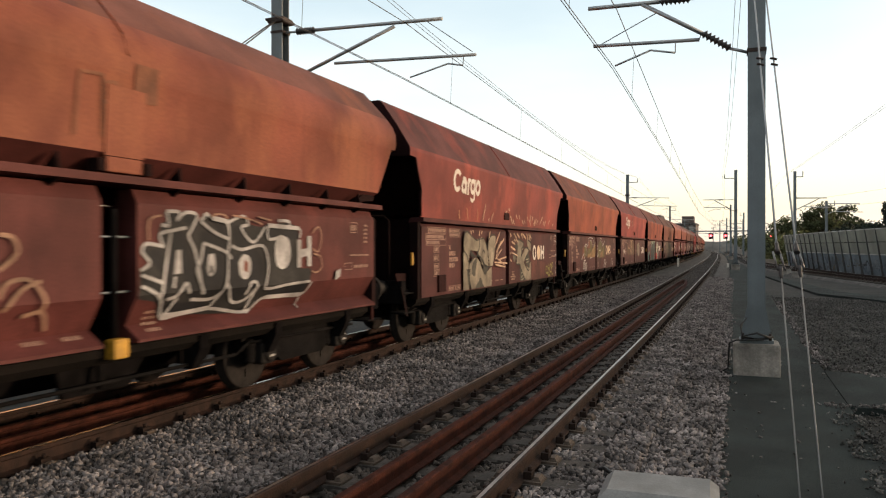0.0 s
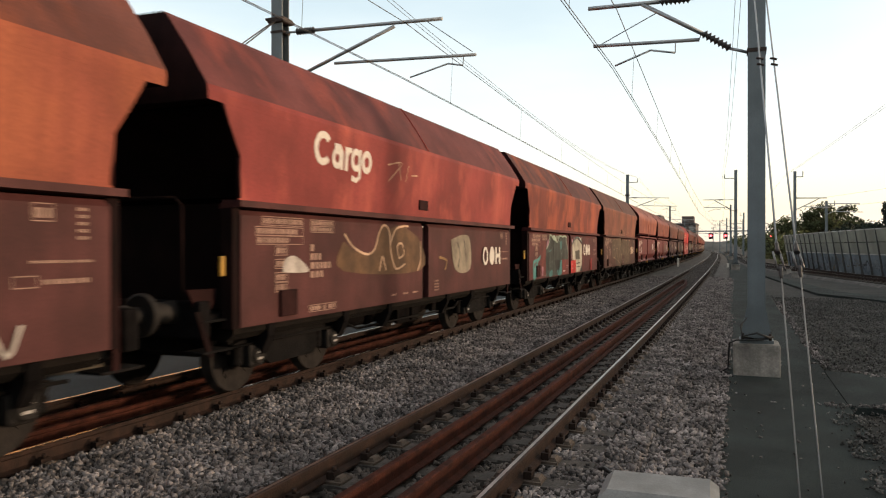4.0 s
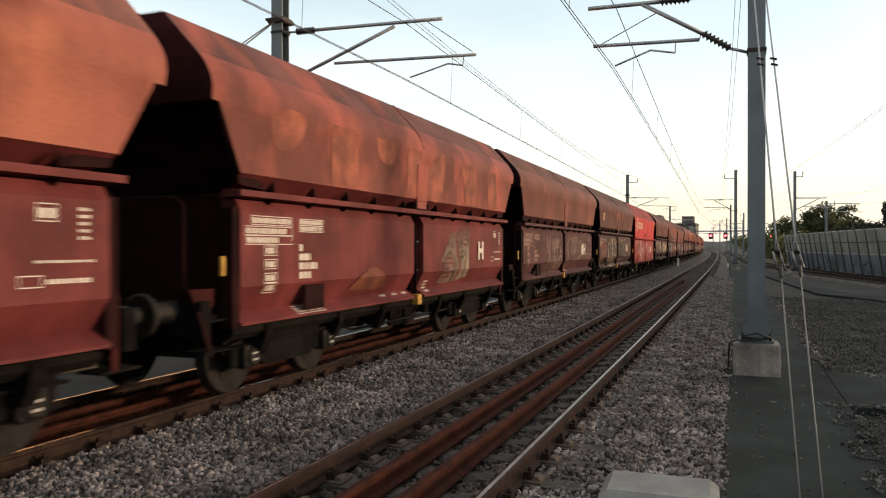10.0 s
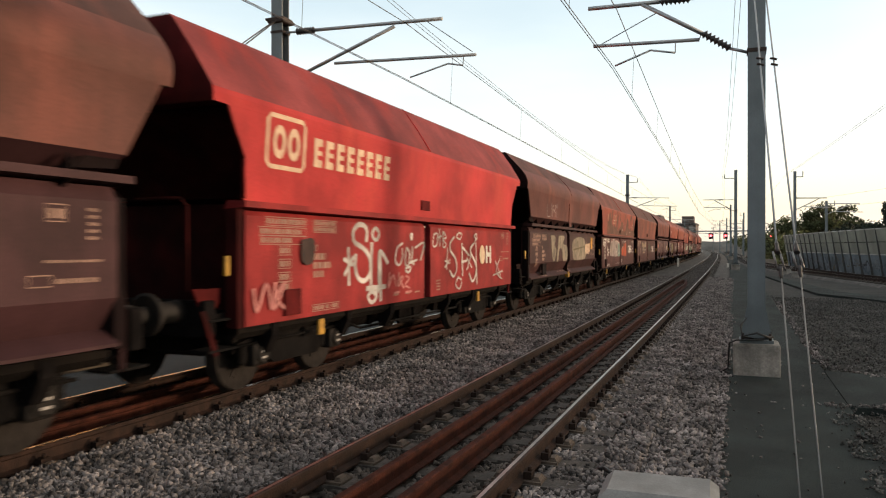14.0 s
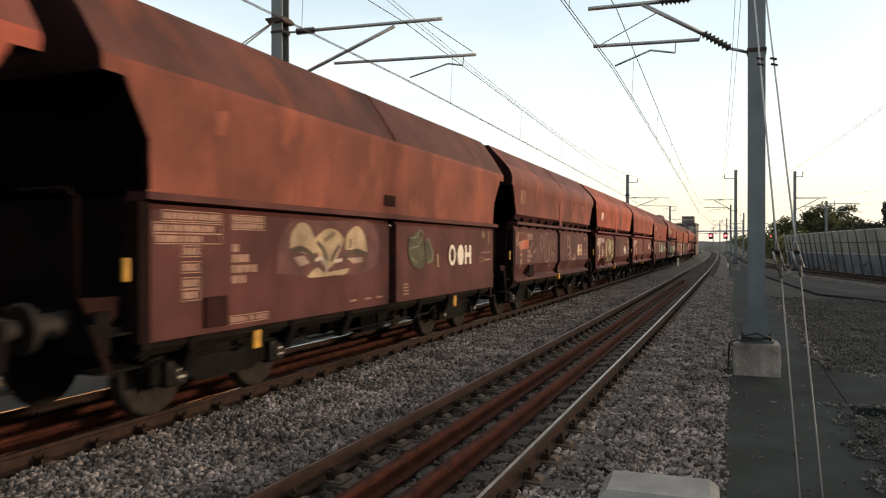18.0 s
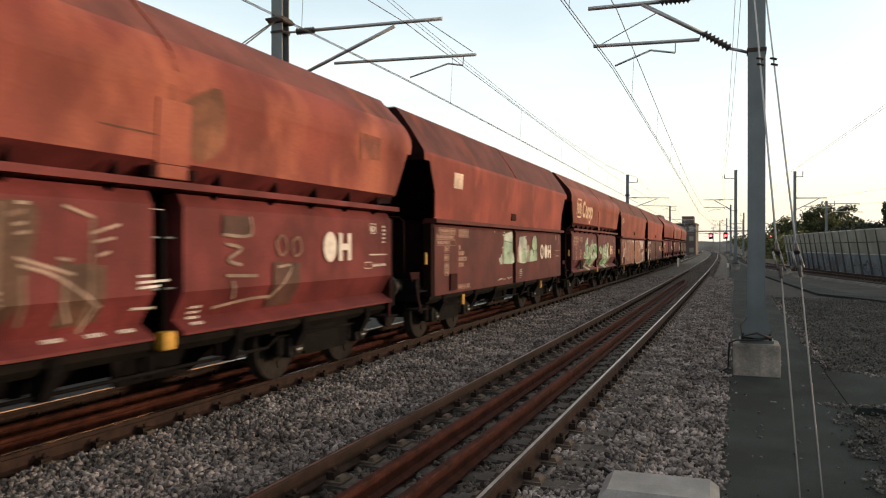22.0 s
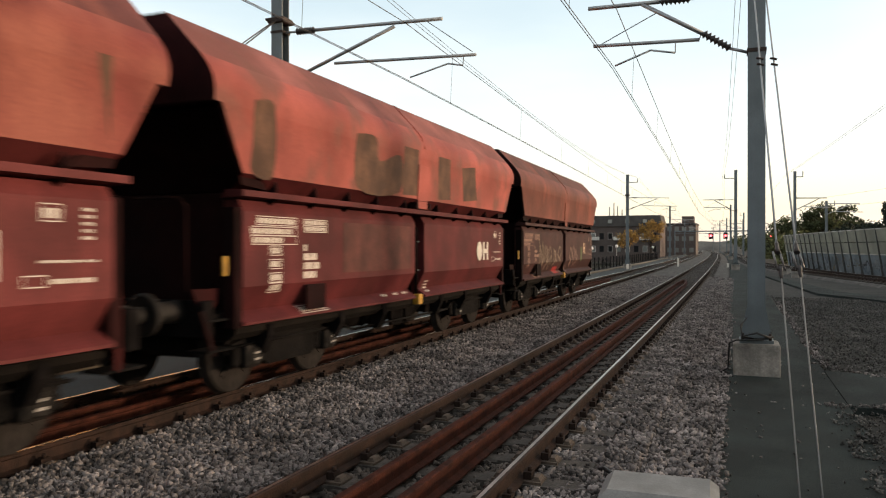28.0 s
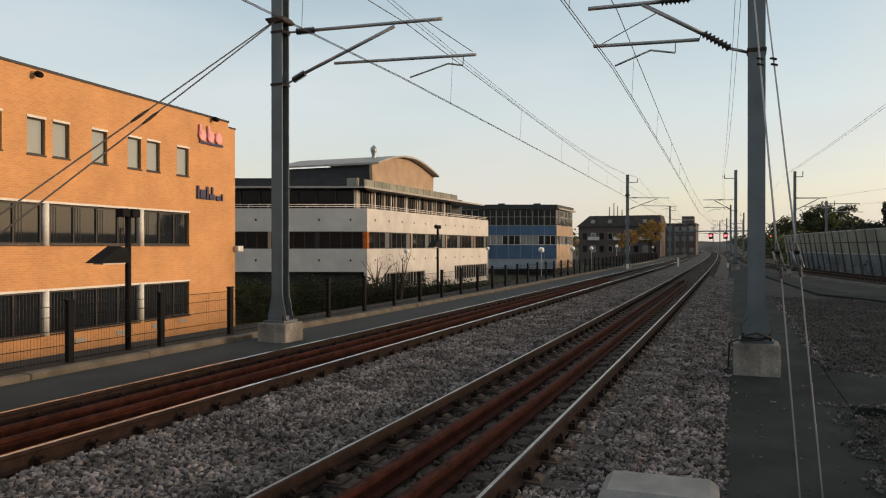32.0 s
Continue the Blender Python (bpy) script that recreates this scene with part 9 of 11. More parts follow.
field(5, (0.1, 0.04, 0.03), (1.26, 1.87), (1.52, 1.86), (1.54, 1.71), (1.3, 1.71))
field(5, (0.1, 0.04, 0.03), (2.58, 1.94), (2.93, 1.98), (3.0, 1.74), (2.7, 1.71))
stroke(5, 0.035, (0.19, 0.135, 0.08), (-2.23, 2.1), (-2.77, 2.06), (-2.89, 1.82), (-2.78, 1.63), (-2.29, 1.6), (-2.29, 1.3), (-2.78, 1.28))
stroke(5, 0.035, (0.19, 0.135, 0.08), (-2.78, 1.82), (-2.33, 1.84))
stroke(5, 0.035, (0.19, 0.135, 0.08), (-2.01, 2.1), (-2.04, 1.29))
stroke(5, 0.035, (0.19, 0.135, 0.08), (-2.01, 2.1), (-1.32, 2.1), (-1.15, 1.88), (-1.32, 1.68), (-1.9, 1.66), (-1.25, 1.26))
stroke(5, 0.035, (0.19, 0.135, 0.08), (-0.9, 2.1), (-0.69, 1.83), (-0.9, 1.58))
stroke(5, 0.035, (0.19, 0.135, 0.08), (-0.69, 1.83), (-0.14, 1.94))
stroke(5, 0.035, (0.19, 0.135, 0.08), (-1.0, 1.24), (-0.55, 1.51), (-0.08, 1.22))
stroke(5, 0.035, (0.19, 0.135, 0.08), (-2.54, 1.25), (-1.68, 1.17), (-0.69, 0.97))
stroke(5, 0.045, (0.19, 0.135, 0.08), (-0.75, 2.1), (-0.63, 2.05), (-0.62, 1.88), (-0.73, 1.75), (-0.85, 1.71))
stroke(5, 0.045, (0.19, 0.135, 0.08), (-0.55, 2.1), (-0.51, 1.93), (-0.38, 1.75), (-0.13, 1.7))
stroke(5, 0.045, (0.19, 0.135, 0.08), (-0.58, 1.48), (-0.48, 1.57), (-0.13, 1.68))
stroke(5, 0.045, (0.19, 0.135, 0.08), (-0.35, 1.38), (-0.13, 1.42))
stroke(5, 0.028, (0.19, 0.135, 0.08), (0.17, 2.1), (0.47, 2.1), (0.57, 1.98), (0.71, 1.9), (0.7, 1.54), (0.57, 1.55), (0.54, 1.82))
stroke(5, 0.028, (0.19, 0.135, 0.08), (0.63, 2.1), (0.94, 2.06), (0.98, 1.8), (1.22, 1.46), (1.66, 1.46), (1.99, 1.74))
stroke(5, 0.028, (0.19, 0.135, 0.08), (1.0, 1.37), (1.99, 1.34), (2.41, 1.47), (2.58, 1.67), (2.66, 2.1))
stroke(5, 0.028, (0.19, 0.135, 0.08), (0.66, 1.37), (0.94, 1.58))
stroke(5, 0.028, (0.19, 0.135, 0.08), (1.35, 1.69), (1.35, 1.46))
stroke(5, 0.028, (0.19, 0.135, 0.08), (1.43, 1.7), (1.45, 1.46))
stroke(5, 0.028, (0.19, 0.135, 0.08), (1.61, 1.79), (1.58, 1.48))
stroke(5, 0.028, (0.19, 0.135, 0.08), (1.75, 2.0), (1.9, 1.83), (2.04, 2.1))
stroke(5, 0.028, (0.19, 0.135, 0.08), (1.66, 2.1), (1.69, 1.86))
stroke(5, 0.028, (0.19, 0.135, 0.08), (2.93, 2.1), (3.25, 1.82), (2.97, 1.6), (3.19, 1.21), (3.1, 0.94))
stroke(5, 0.028, (0.19, 0.135, 0.08), (1.02, 1.33), (1.03, 1.08))
stroke(5, 0.028, (0.19, 0.135, 0.08), (1.22, 1.34), (1.18, 0.9))
stroke(5, 0.028, (0.19, 0.135, 0.08), (1.8, 1.29), (2.2, 1.11), (2.3, 0.89))
stroke(5, 0.028, (0.19, 0.135, 0.08), (2.47, 1.68), (2.41, 1.35), (2.52, 0.95))
stroke(5, 0.028, (0.19, 0.135, 0.08), (1.89, 1.13), (1.91, 0.89))
stroke(5, 0.028, (0.19, 0.135, 0.08), (2.1, 1.8), (2.52, 2.04))
stroke(5, 0.028, (0.19, 0.135, 0.08), (2.2, 1.55), (2.58, 1.71))
stroke(5, 0.028, (0.19, 0.135, 0.08), (1.1, 2.05), (1.35, 2.08))
stroke(5, 0.028, (0.19, 0.135, 0.08), (0.17, 1.65), (0.37, 1.63))
stroke(5, 0.028, (0.19, 0.135, 0.08), (1.52, 1.3), (1.54, 1.04), (1.75, 1.02))
stroke(5, 0.028, (0.19, 0.135, 0.08), (2.64, 1.47), (2.87, 1.59))
stroke(5, 0.028, (0.19, 0.135, 0.08), (2.75, 1.81), (2.52, 1.54))
stroke(5, 0.05, PEACH, (0.68, 2.1), (0.83, 2.1))
stroke(5, 0.05, PEACH, (2.52, 2.1), (2.75, 2.1))
stroke(5, 0.05, PEACH, (1.52, 2.1), (1.66, 2.1))
stroke(5, 0.05, PEACH, (2.64, 2.1), (2.78, 2.1))
stroke(5, 0.035, (0.36, 0.26, 0.18), (2.01, 2.71), (2.26, 2.52), (2.44, 2.32))
stroke(5, 0.035, (0.36, 0.26, 0.18), (0.37, 2.61), (0.38, 2.32))
stroke(5, 0.035, (0.36, 0.26, 0.18), (-0.48, 2.32), (-0.15, 2.35), (0.21, 2.32))
stroke(5, 0.035, (0.36, 0.26, 0.18), (0.91, 2.64), (0.94, 2.35), (1.06, 2.32))
stroke(5, 0.035, (0.36, 0.26, 0.18), (1.58, 2.42), (1.54, 2.32))
stroke(5, 0.035, (0.36, 0.26, 0.18), (1.71, 2.46), (1.74, 2.32))
stroke(5, 0.035, (0.36, 0.26, 0.18), (-0.87, 2.32), (-0.68, 2.39), (-0.43, 2.48), (-0.1, 2.48), (0.14, 2.38))
stroke(5, 0.035, (0.36, 0.26, 0.18), (2.57, 2.34), (2.64, 2.47))
stroke(5, 0.035, (0.36, 0.26, 0.18), (0.51, 2.36), (0.62, 2.32))
stroke(5, 0.035, (0.36, 0.26, 0.18), (3.68, 2.32), (3.78, 2.32))
stroke(10, 0.075, WHITE, (-2.37, 1.83), (-2.36, 2.02), (-2.57, 2.09), (-2.77, 1.99), (-2.74, 1.83), (-2.47, 1.74), (-2.28, 1.61), (-2.24, 1.39), (-2.42, 1.26), (-2.63, 1.31), (-2.72, 1.47), (-2.7, 1.66))
stroke(10, 0.075, WHITE, (-2.19, 1.83), (-2.21, 1.15), (-1.97, 1.11), (-1.95, 1.62), (-1.85, 1.67), (-1.63, 1.5))
stroke(10, 0.075, WHITE, (-1.91, 1.68), (-1.89, 0.92))
stroke(10, 0.075, WHITE, (-2.38, 1.14), (-1.72, 1.14))
stroke(10, 0.06, WHITE, (-2.07, 2.05), (-1.95, 1.98), (-2.02, 1.87), (-2.14, 1.89), (-2.17, 1.98), (-2.07, 2.05))
stroke(10, 0.06, WHITE, (-2.19, 1.11), (-2.04, 1.01), (-2.19, 0.92), (-2.32, 1.02), (-2.19, 1.11))
stroke(10, 0.06, WHITE, (-2.93, 1.76), (-2.91, 1.21))
stroke(10, 0.06, WHITE, (-3.07, 1.59), (-2.78, 1.5))
stroke(10, 0.06, WHITE, (-3.05, 1.36), (-2.78, 1.62))
stroke(10, 0.04, WHITE, (-1.07, 1.82), (-1.29, 1.74), (-1.37, 1.55), (-1.23, 1.46), (-1.09, 1.59), (-1.11, 1.74))
stroke(10, 0.04, WHITE, (-0.93, 1.75), (-0.99, 1.5), (-0.86, 1.45), (-0.8, 1.64), (-0.92, 1.75))
stroke(10, 0.04, WHITE, (-0.77, 1.96), (-0.68, 1.98), (-0.73, 1.88), (-0.77, 1.96))
stroke(10, 0.04, WHITE, (-0.68, 1.77), (-0.71, 1.52), (-0.61, 1.46))
stroke(10, 0.04, WHITE, (-0.58, 1.74), (-0.18, 1.83), (-0.35, 1.52))
stroke(10, 0.04, WHITE, (-0.98, 1.4), (-0.76, 1.42), (-0.86, 1.33), (-0.98, 1.38))
stroke(10, 0.04, WHITE, (-0.86, 1.48), (-0.48, 1.54))
stroke(10, 0.035, PINK, (-1.58, 1.36), (-1.64, 1.11), (-1.46, 1.31), (-1.34, 1.12))
stroke(10, 0.035, PINK, (-1.23, 1.35), (-1.26, 1.12), (-1.07, 1.27), (-1.21, 1.23), (-1.03, 1.08))
stroke(10, 0.035, PINK, (-0.98, 1.28), (-0.83, 1.23), (-1.0, 1.13), (-0.8, 1.07))
stroke(10, 0.035, PINK, (-1.43, 1.02), (-1.21, 1.03))
stroke(10, 0.035, PINK, (-0.98, 1.01), (-0.73, 1.01))
stroke(10, 0.035, WHITE, (0.26, 1.98), (0.22, 1.78), (0.42, 1.8), (0.43, 2.0), (0.26, 1.98))
stroke(10, 0.035, WHITE, (0.54, 2.1), (0.56, 1.77))
stroke(10, 0.035, WHITE, (0.46, 1.93), (0.65, 1.96))
stroke(10, 0.035, WHITE, (0.72, 2.05), (0.88, 1.94), (0.72, 1.9), (0.88, 1.8), (0.72, 1.76), (0.72, 2.05))
stroke(10, 0.05, WHITE, (1.34, 1.96), (1.09, 1.83), (1.13, 1.67), (1.38, 1.53), (1.45, 1.33), (1.27, 1.18), (1.06, 1.31))
stroke(10, 0.05, WHITE, (1.75, 1.84), (1.79, 1.17))
stroke(10, 0.05, WHITE, (1.79, 1.75), (2.2, 1.57))
stroke(10, 0.05, WHITE, (1.72, 1.46), (2.07, 1.48))
stroke(10, 0.05, WHITE, (2.59, 1.94), (2.68, 0.97))
stroke(10, 0.05, WHITE, (2.5, 1.84), (2.24, 1.69), (2.5, 1.48), (2.65, 1.27), (2.41, 1.04), (2.16, 1.23))
stroke(10, 0.035, WHITE, (1.56, 2.04), (1.43, 1.96), (1.64, 1.91), (1.72, 2.01), (1.56, 2.04))
stroke(10, 0.035, WHITE, (1.56, 1.19), (1.38, 1.03), (1.6, 0.93), (1.72, 1.09), (1.49, 1.16))
stroke(10, 0.035, WHITE, (0.95, 1.74), (0.88, 1.33))
stroke(10, 0.035, WHITE, (0.8, 1.5), (1.06, 1.44))
stroke(10, 0.035, WHITE, (0.78, 1.37), (1.06, 1.52))
stroke(10, 0.035, WHITE, (2.03, 1.54), (2.33, 1.33))
stroke(10, 0.035, WHITE, (2.28, 1.6), (2.03, 1.29))
stroke(10, 0.035, WHITE, (3.96, 1.44), (4.36, 1.1))
stroke(10, 0.035, WHITE, (4.3, 1.49), (4.02, 1.2), (4.47, 1.01))
stroke(10, 0.035, WHITE, (3.8, 1.12), (4.53, 1.2))
stroke(10, 0.035, WHITE, (2.46, 1.99), (2.63, 2.03), (2.63, 1.92), (2.46, 1.99))
stroke(10, 0.045, PINK, (-5.19, 1.29), (-5.12, 1.02), (-4.94, 1.33), (-4.83, 1.02))
stroke(10, 0.045, PINK, (-4.76, 1.34), (-4.78, 1.02), (-4.55, 1.34), (-4.74, 1.16), (-4.5, 0.98))
stroke(10, 0.045, PINK, (-4.47, 1.19), (-4.32, 1.21), (-4.42, 1.08), (-4.3, 1.0))
field(10, (0.05, 0.028, 0.025), (-4.18, 1.85), (-3.89, 1.86), (-3.89, 1.6), (-4.02, 1.53), (-4.18, 1.59))
field(15, (0.4, 0.25, 0.17), (-2.94, 2.04), (-2.67, 2.01), (-2.47, 1.92), (-2.56, 1.68), (-2.47, 1.29), (-2.76, 1.33), (-2.97, 1.48), (-2.89, 1.74))
field(15, (0.4, 0.3, 0.18), (-2.5, 2.0), (-2.32, 2.1), (-1.93, 2.1), (-1.44, 1.97), (-1.34, 1.74), (-1.49, 1.45), (-1.8, 1.64), (-1.88, 1.88), (-2.18, 2.03))
field(15, (0.09, 0.085, 0.055), (-2.49, 1.99), (-2.18, 2.07), (-1.88, 1.93), (-1.88, 1.73), (-2.18, 1.7), (-2.23, 1.41), (-2.42, 1.08), (-2.54, 1.23), (-2.56, 1.68))
field(15, (0.12, 0.12, 0.065), (-1.27, 2.05), (-0.78, 2.03), (-0.62, 1.74), (-0.69, 1.28), (-0.94, 1.06), (-1.18, 1.3), (-1.3, 1.67))
field(15, (0.32, 0.35, 0.28), (-2.2, 1.74), (-2.01, 1.77), (-1.97, 1.56), (-2.18, 1.54))
field(15, (0.4, 0.36, 0.24), (-2.3, 1.1), (-2.18, 1.27), (-1.69, 1.28), (-1.58, 1.12))
field(15, (0.11, 0.105, 0.06), (-1.56, 1.06), (-1.42, 1.31), (-1.12, 1.33), (-0.62, 1.27), (-0.74, 1.09), (-1.12, 1.07))
field(15, (0.09, 0.03, 0.025), (-2.04, 1.46), (-1.5, 1.45), (-1.5, 1.31), (-2.02, 1.29))
stroke(15, 0.035, (0.3, 0.3, 0.15), (-2.21, 1.64), (-2.03, 1.82), (-1.8, 1.86), (-1.56, 1.74), (-1.47, 1.47))
stroke(15, 0.035, (0.3, 0.3, 0.15), (-1.24, 1.52), (-1.3, 1.85), (-1.03, 2.02), (-0.72, 1.8), (-0.78, 1.32))
stroke(15, 0.035, (0.3, 0.3, 0.15), (-1.03, 1.96), (-1.0, 1.51))
stroke(15, 0.035, (0.3, 0.3, 0.15), (-1.95, 1.74), (-1.69, 1.6))
stroke(15, 0.035, (0.3, 0.3, 0.15), (-0.57, 2.05), (-0.56, 1.5))
stroke(15, 0.06, (0.42, 0.36, 0.08), (-1.96, 1.49), (-1.53, 1.45))
stroke(15, 0.06, (0.42, 0.36, 0.08), (-1.27, 1.34), (-0.82, 1.37))
stroke(15, 0.06, (0.42, 0.36, 0.08), (-1.89, 1.52), (-1.58, 1.53))
stroke(15, 0.03, WHITE, (-1.89, 1.24), (-1.96, 1.09))
stroke(15, 0.03, WHITE, (-1.69, 1.26), (-1.76, 1.11))
stroke(15, 0.03, WHITE, (-1.34, 1.3), (-1.44, 1.11))
stroke(15, 0.03, WHITE, (-1.12, 1.31), (-1.18, 1.11))
stroke(15, 0.03, WHITE, (-0.89, 1.32), (-0.94, 1.12))
field(19, (0.46, 0.44, 0.42), (0.09, 2.1), (1.51, 2.1), (4.15, 2.1), (4.15, 1.97), (2.74, 1.82), (2.55, 1.39), (3.8, 1.45), (4.28, 1.59), (4.28, 1.05), (3.35, 0.89), (0.09, 0.89))
field(19, COPPER, (0.09, 2.01), (0.64, 2.1), (0.91, 2.03), (1.51, 2.1), (2.18, 2.07), (2.55, 1.82), (2.18, 1.49), (3.14, 1.38), (3.68, 1.17), (3.14, 0.93), (1.83, 0.89), (0.09, 0.92))
stroke(19, 0.07, (0.13, 0.1, 0.17), (0.57, 1.74), (0.75, 2.03))
stroke(19, 0.07, (0.13, 0.1, 0.17), (2.36, 1.23), (2.58, 0.96))
stroke(19, 0.07, (0.13, 0.1, 0.17), (3.68, 1.36), (3.84, 0.98))
stroke(19, 0.07, (0.13, 0.1, 0.17), (2.04, 1.74), (2.18, 1.49))
stroke(19, 0.07, (0.13, 0.1, 0.17), (3.25, 2.1), (3.57, 2.1))
stroke(19, 0.045, (0.4, 0.39, 0.4), (0.75, 2.07), (0.64, 1.74))
stroke(19, 0.045, (0.4, 0.39, 0.4), (1.35, 1.74), (1.67, 1.8), (1.84, 1.41))
stroke(19, 0.045, (0.4, 0.39, 0.4), (1.2, 1.51), (1.51, 1.78))
stroke(19, 0.045, (0.4, 0.39, 0.4), (2.45, 1.23), (2.7, 0.89))
stroke(19, 0.045, (0.4, 0.39, 0.4), (0.25, 0.89), (0.91, 0.89))
stroke(19, 0.045, (0.4, 0.39, 0.4), (0.91, 1.22), (0.91, 1.15))
stroke(19, 0.05, PEACH, (-5.25, 3.1), (-4.95, 3.14))
stroke(19, 0.05, PEACH, (-5.25, 3.09), (-5.25, 2.9))
stroke(19, 0.05, PEACH, (-5.25, 2.9), (-4.9, 2.94))
stroke(19, 0.05, PEACH, (-5.16, 3.1), (-5.14, 2.93))
stroke(19, 0.05, PEACH, (-5.02, 3.12), (-4.97, 2.92))
stroke(19, 0.05, PEACH, (-4.93, 3.15), (-4.71, 2.99))
stroke(19, 0.05, PEACH, (-4.84, 3.17), (-4.58, 3.04), (-4.74, 2.94))
stroke(19, 0.05, PEACH, (-4.9, 2.94), (-4.61, 2.98))
stroke(19, 0.05, PEACH, (-5.14, 2.83), (-4.87, 2.84))
stroke(19, 0.05, PEACH, (-4.74, 2.94), (-4.51, 2.72))
stroke(19, 0.04, LIME, (4.4, 0.94), (4.66, 1.08), (4.92, 0.96))
stroke(19, 0.04, LIME, (4.53, 1.03), (5.11, 1.11))
stroke(19, 0.04, LIME, (4.79, 1.12), (4.84, 0.89))
field(22, BROWNED, (-5.2, 3.4), (-5.2, 3.4), (-4.78, 3.4), (-4.75, 2.6), (-5.2, 2.6), (-5.2, 2.94))
field(22, BROWNED, (-2.62, 3.38), (-1.98, 3.4), (-1.81, 3.06), (-1.01, 3.23), (-1.01, 2.64), (-2.52, 2.6))
field(22, BROWNED, (-0.88, 3.4), (-0.26, 3.4), (-0.19, 2.63), (-0.88, 2.61))
field(22, BROWNED, (0.71, 3.4), (1.35, 3.4), (1.44, 2.65), (0.79, 2.62))
field(22, BROWNED, (2.05, 3.31), (2.87, 3.4), (3.09, 2.73), (2.2, 2.66))
field(21, BROWNED, (5.03, 3.4), (5.2, 3.4), (5.2, 3.35), (5.2, 2.82), (5.2, 2.69), (5.12, 3.06))
field(7, SALMON, (-4.8, 3.28), (-4.53, 3.4), (-4.14, 3.4), (-4.0, 3.27), (-4.21, 2.99), (-4.6, 2.91), (-4.78, 3.06))
field(7, SALMON, (-3.33, 3.4), (-2.57, 3.4), (-2.46, 2.63), (-3.28, 2.6))
field(7, SALMON, (-1.91, 3.4), (-1.49, 3.4), (-1.12, 3.4), (-1.27, 3.07), (-1.76, 3.09))
field(7, SALMON, (-0.7, 3.4), (-0.07, 3.4), (0.04, 2.6), (-0.65, 2.6))
field(7, SALMON, (0.2, 3.12), (0.76, 3.4), (1.09, 3.4), (0.94, 2.64), (0.34, 2.63))
field(7, SALMON, (2.04, 3.4), (2.94, 3.4), (3.18, 2.6), (2.39, 2.6))
field(7, SALMON, (3.75, 3.4), (4.44, 3.4), (4.67, 2.6), (3.96, 2.6))
field(14, SALMON, (1.99, 2.9), (2.32, 2.99), (2.69, 2.93), (2.71, 2.64), (2.02, 2.63))
field(14, SALMON, (3.55, 3.2), (3.9, 3.24), (3.9, 2.94), (3.52, 2.89))
field(14, SALMON, (3.2, 2.7), (3.32, 2.69), (3.3, 2.61), (3.17, 2.61))
field(9, SALMON, (-0.55, 3.38), (-0.18, 3.4), (-0.13, 3.07), (-0.48, 3.03))
field(9, SALMON, (0.02, 3.29), (0.39, 3.27), (0.39, 3.0), (0.02, 2.99))
field(9, SALMON, (-1.65, 3.4), (-1.35, 3.4), (-1.35, 3.22), (-1.61, 3.21))
field(9, SALMON, (1.15, 3.4), (1.54, 3.4), (1.54, 3.17), (1.22, 3.16))
field(9, SALMON, (-3.36, 3.4), (-3.16, 3.4), (-3.16, 3.33), (-3.33, 3.3))
field(15, BROWNED, (1.18, 3.27), (1.54, 3.4), (1.8, 2.97), (1.54, 2.6), (1.25, 2.6))
field(16, OVERPAINT, (0.13, 3.18), (0.71, 3.4), (0.81, 2.85), (0.39, 2.61), (0.18, 2.84))
field(16, SALMON, (3.99, 3.4), (4.72, 3.4), (4.72, 3.07), (4.05, 3.03))
stroke(16, 0.015, EARTH, (-0.94, 2.82), (-0.2, 2.81))
stroke(16, 0.015, EARTH, (-0.05, 3.31), (0.0, 2.88))
field(13, SALMON, (-4.44, 3.17), (-4.22, 3.21), (-4.22, 2.94), (-4.41, 2.93))
WAGONS = [wagon(k, spec) for k, spec in enumerate(SPECS)]


# ------------------------------------------------------------------ buildings
def placed(bm, xf):
    if xf is not None:
        bmesh.ops.transform(bm, matrix=xf, verts=bm.verts[:])
    return bm


def wall_with_openings(y0, y1, z0, z1, holes, depth=0.3, x=0.0):
    """A wall in the plane x, facing +x, with true openings (ya, yb, za, zb)."""
    ys = sorted({y0, y1, *[v for h in holes for v in h[:2]]})
    zs = sorted({z0, z1, *[v for h in holes for v in h[2:]]})
    ys, zs = [v for v in ys if y0 <= v <= y1], [v for v in zs if z0 <= v <= z1]
    bm = bmesh.new()
    for a, b in zip(ys, ys[1:]):
        run = None
        for c, d in zip(zs, zs[1:]):
            my, mz = (a + b) / 2, (c + d) / 2
            solid = not any(h[0] < my < h[1] and h[2] < mz < h[3] for h in holes)
            if solid and run:
                run[1] = d
            elif solid:
                run = [c, d]
            elif run:
                box(x - depth, x, a, b, *run, bm)
                run = None
        if run:
            box(x - depth, x, a, b, *run, bm)
    bmesh.ops.remove_doubles(bm, verts=bm.verts[:], dist=1e-5)
    return bm


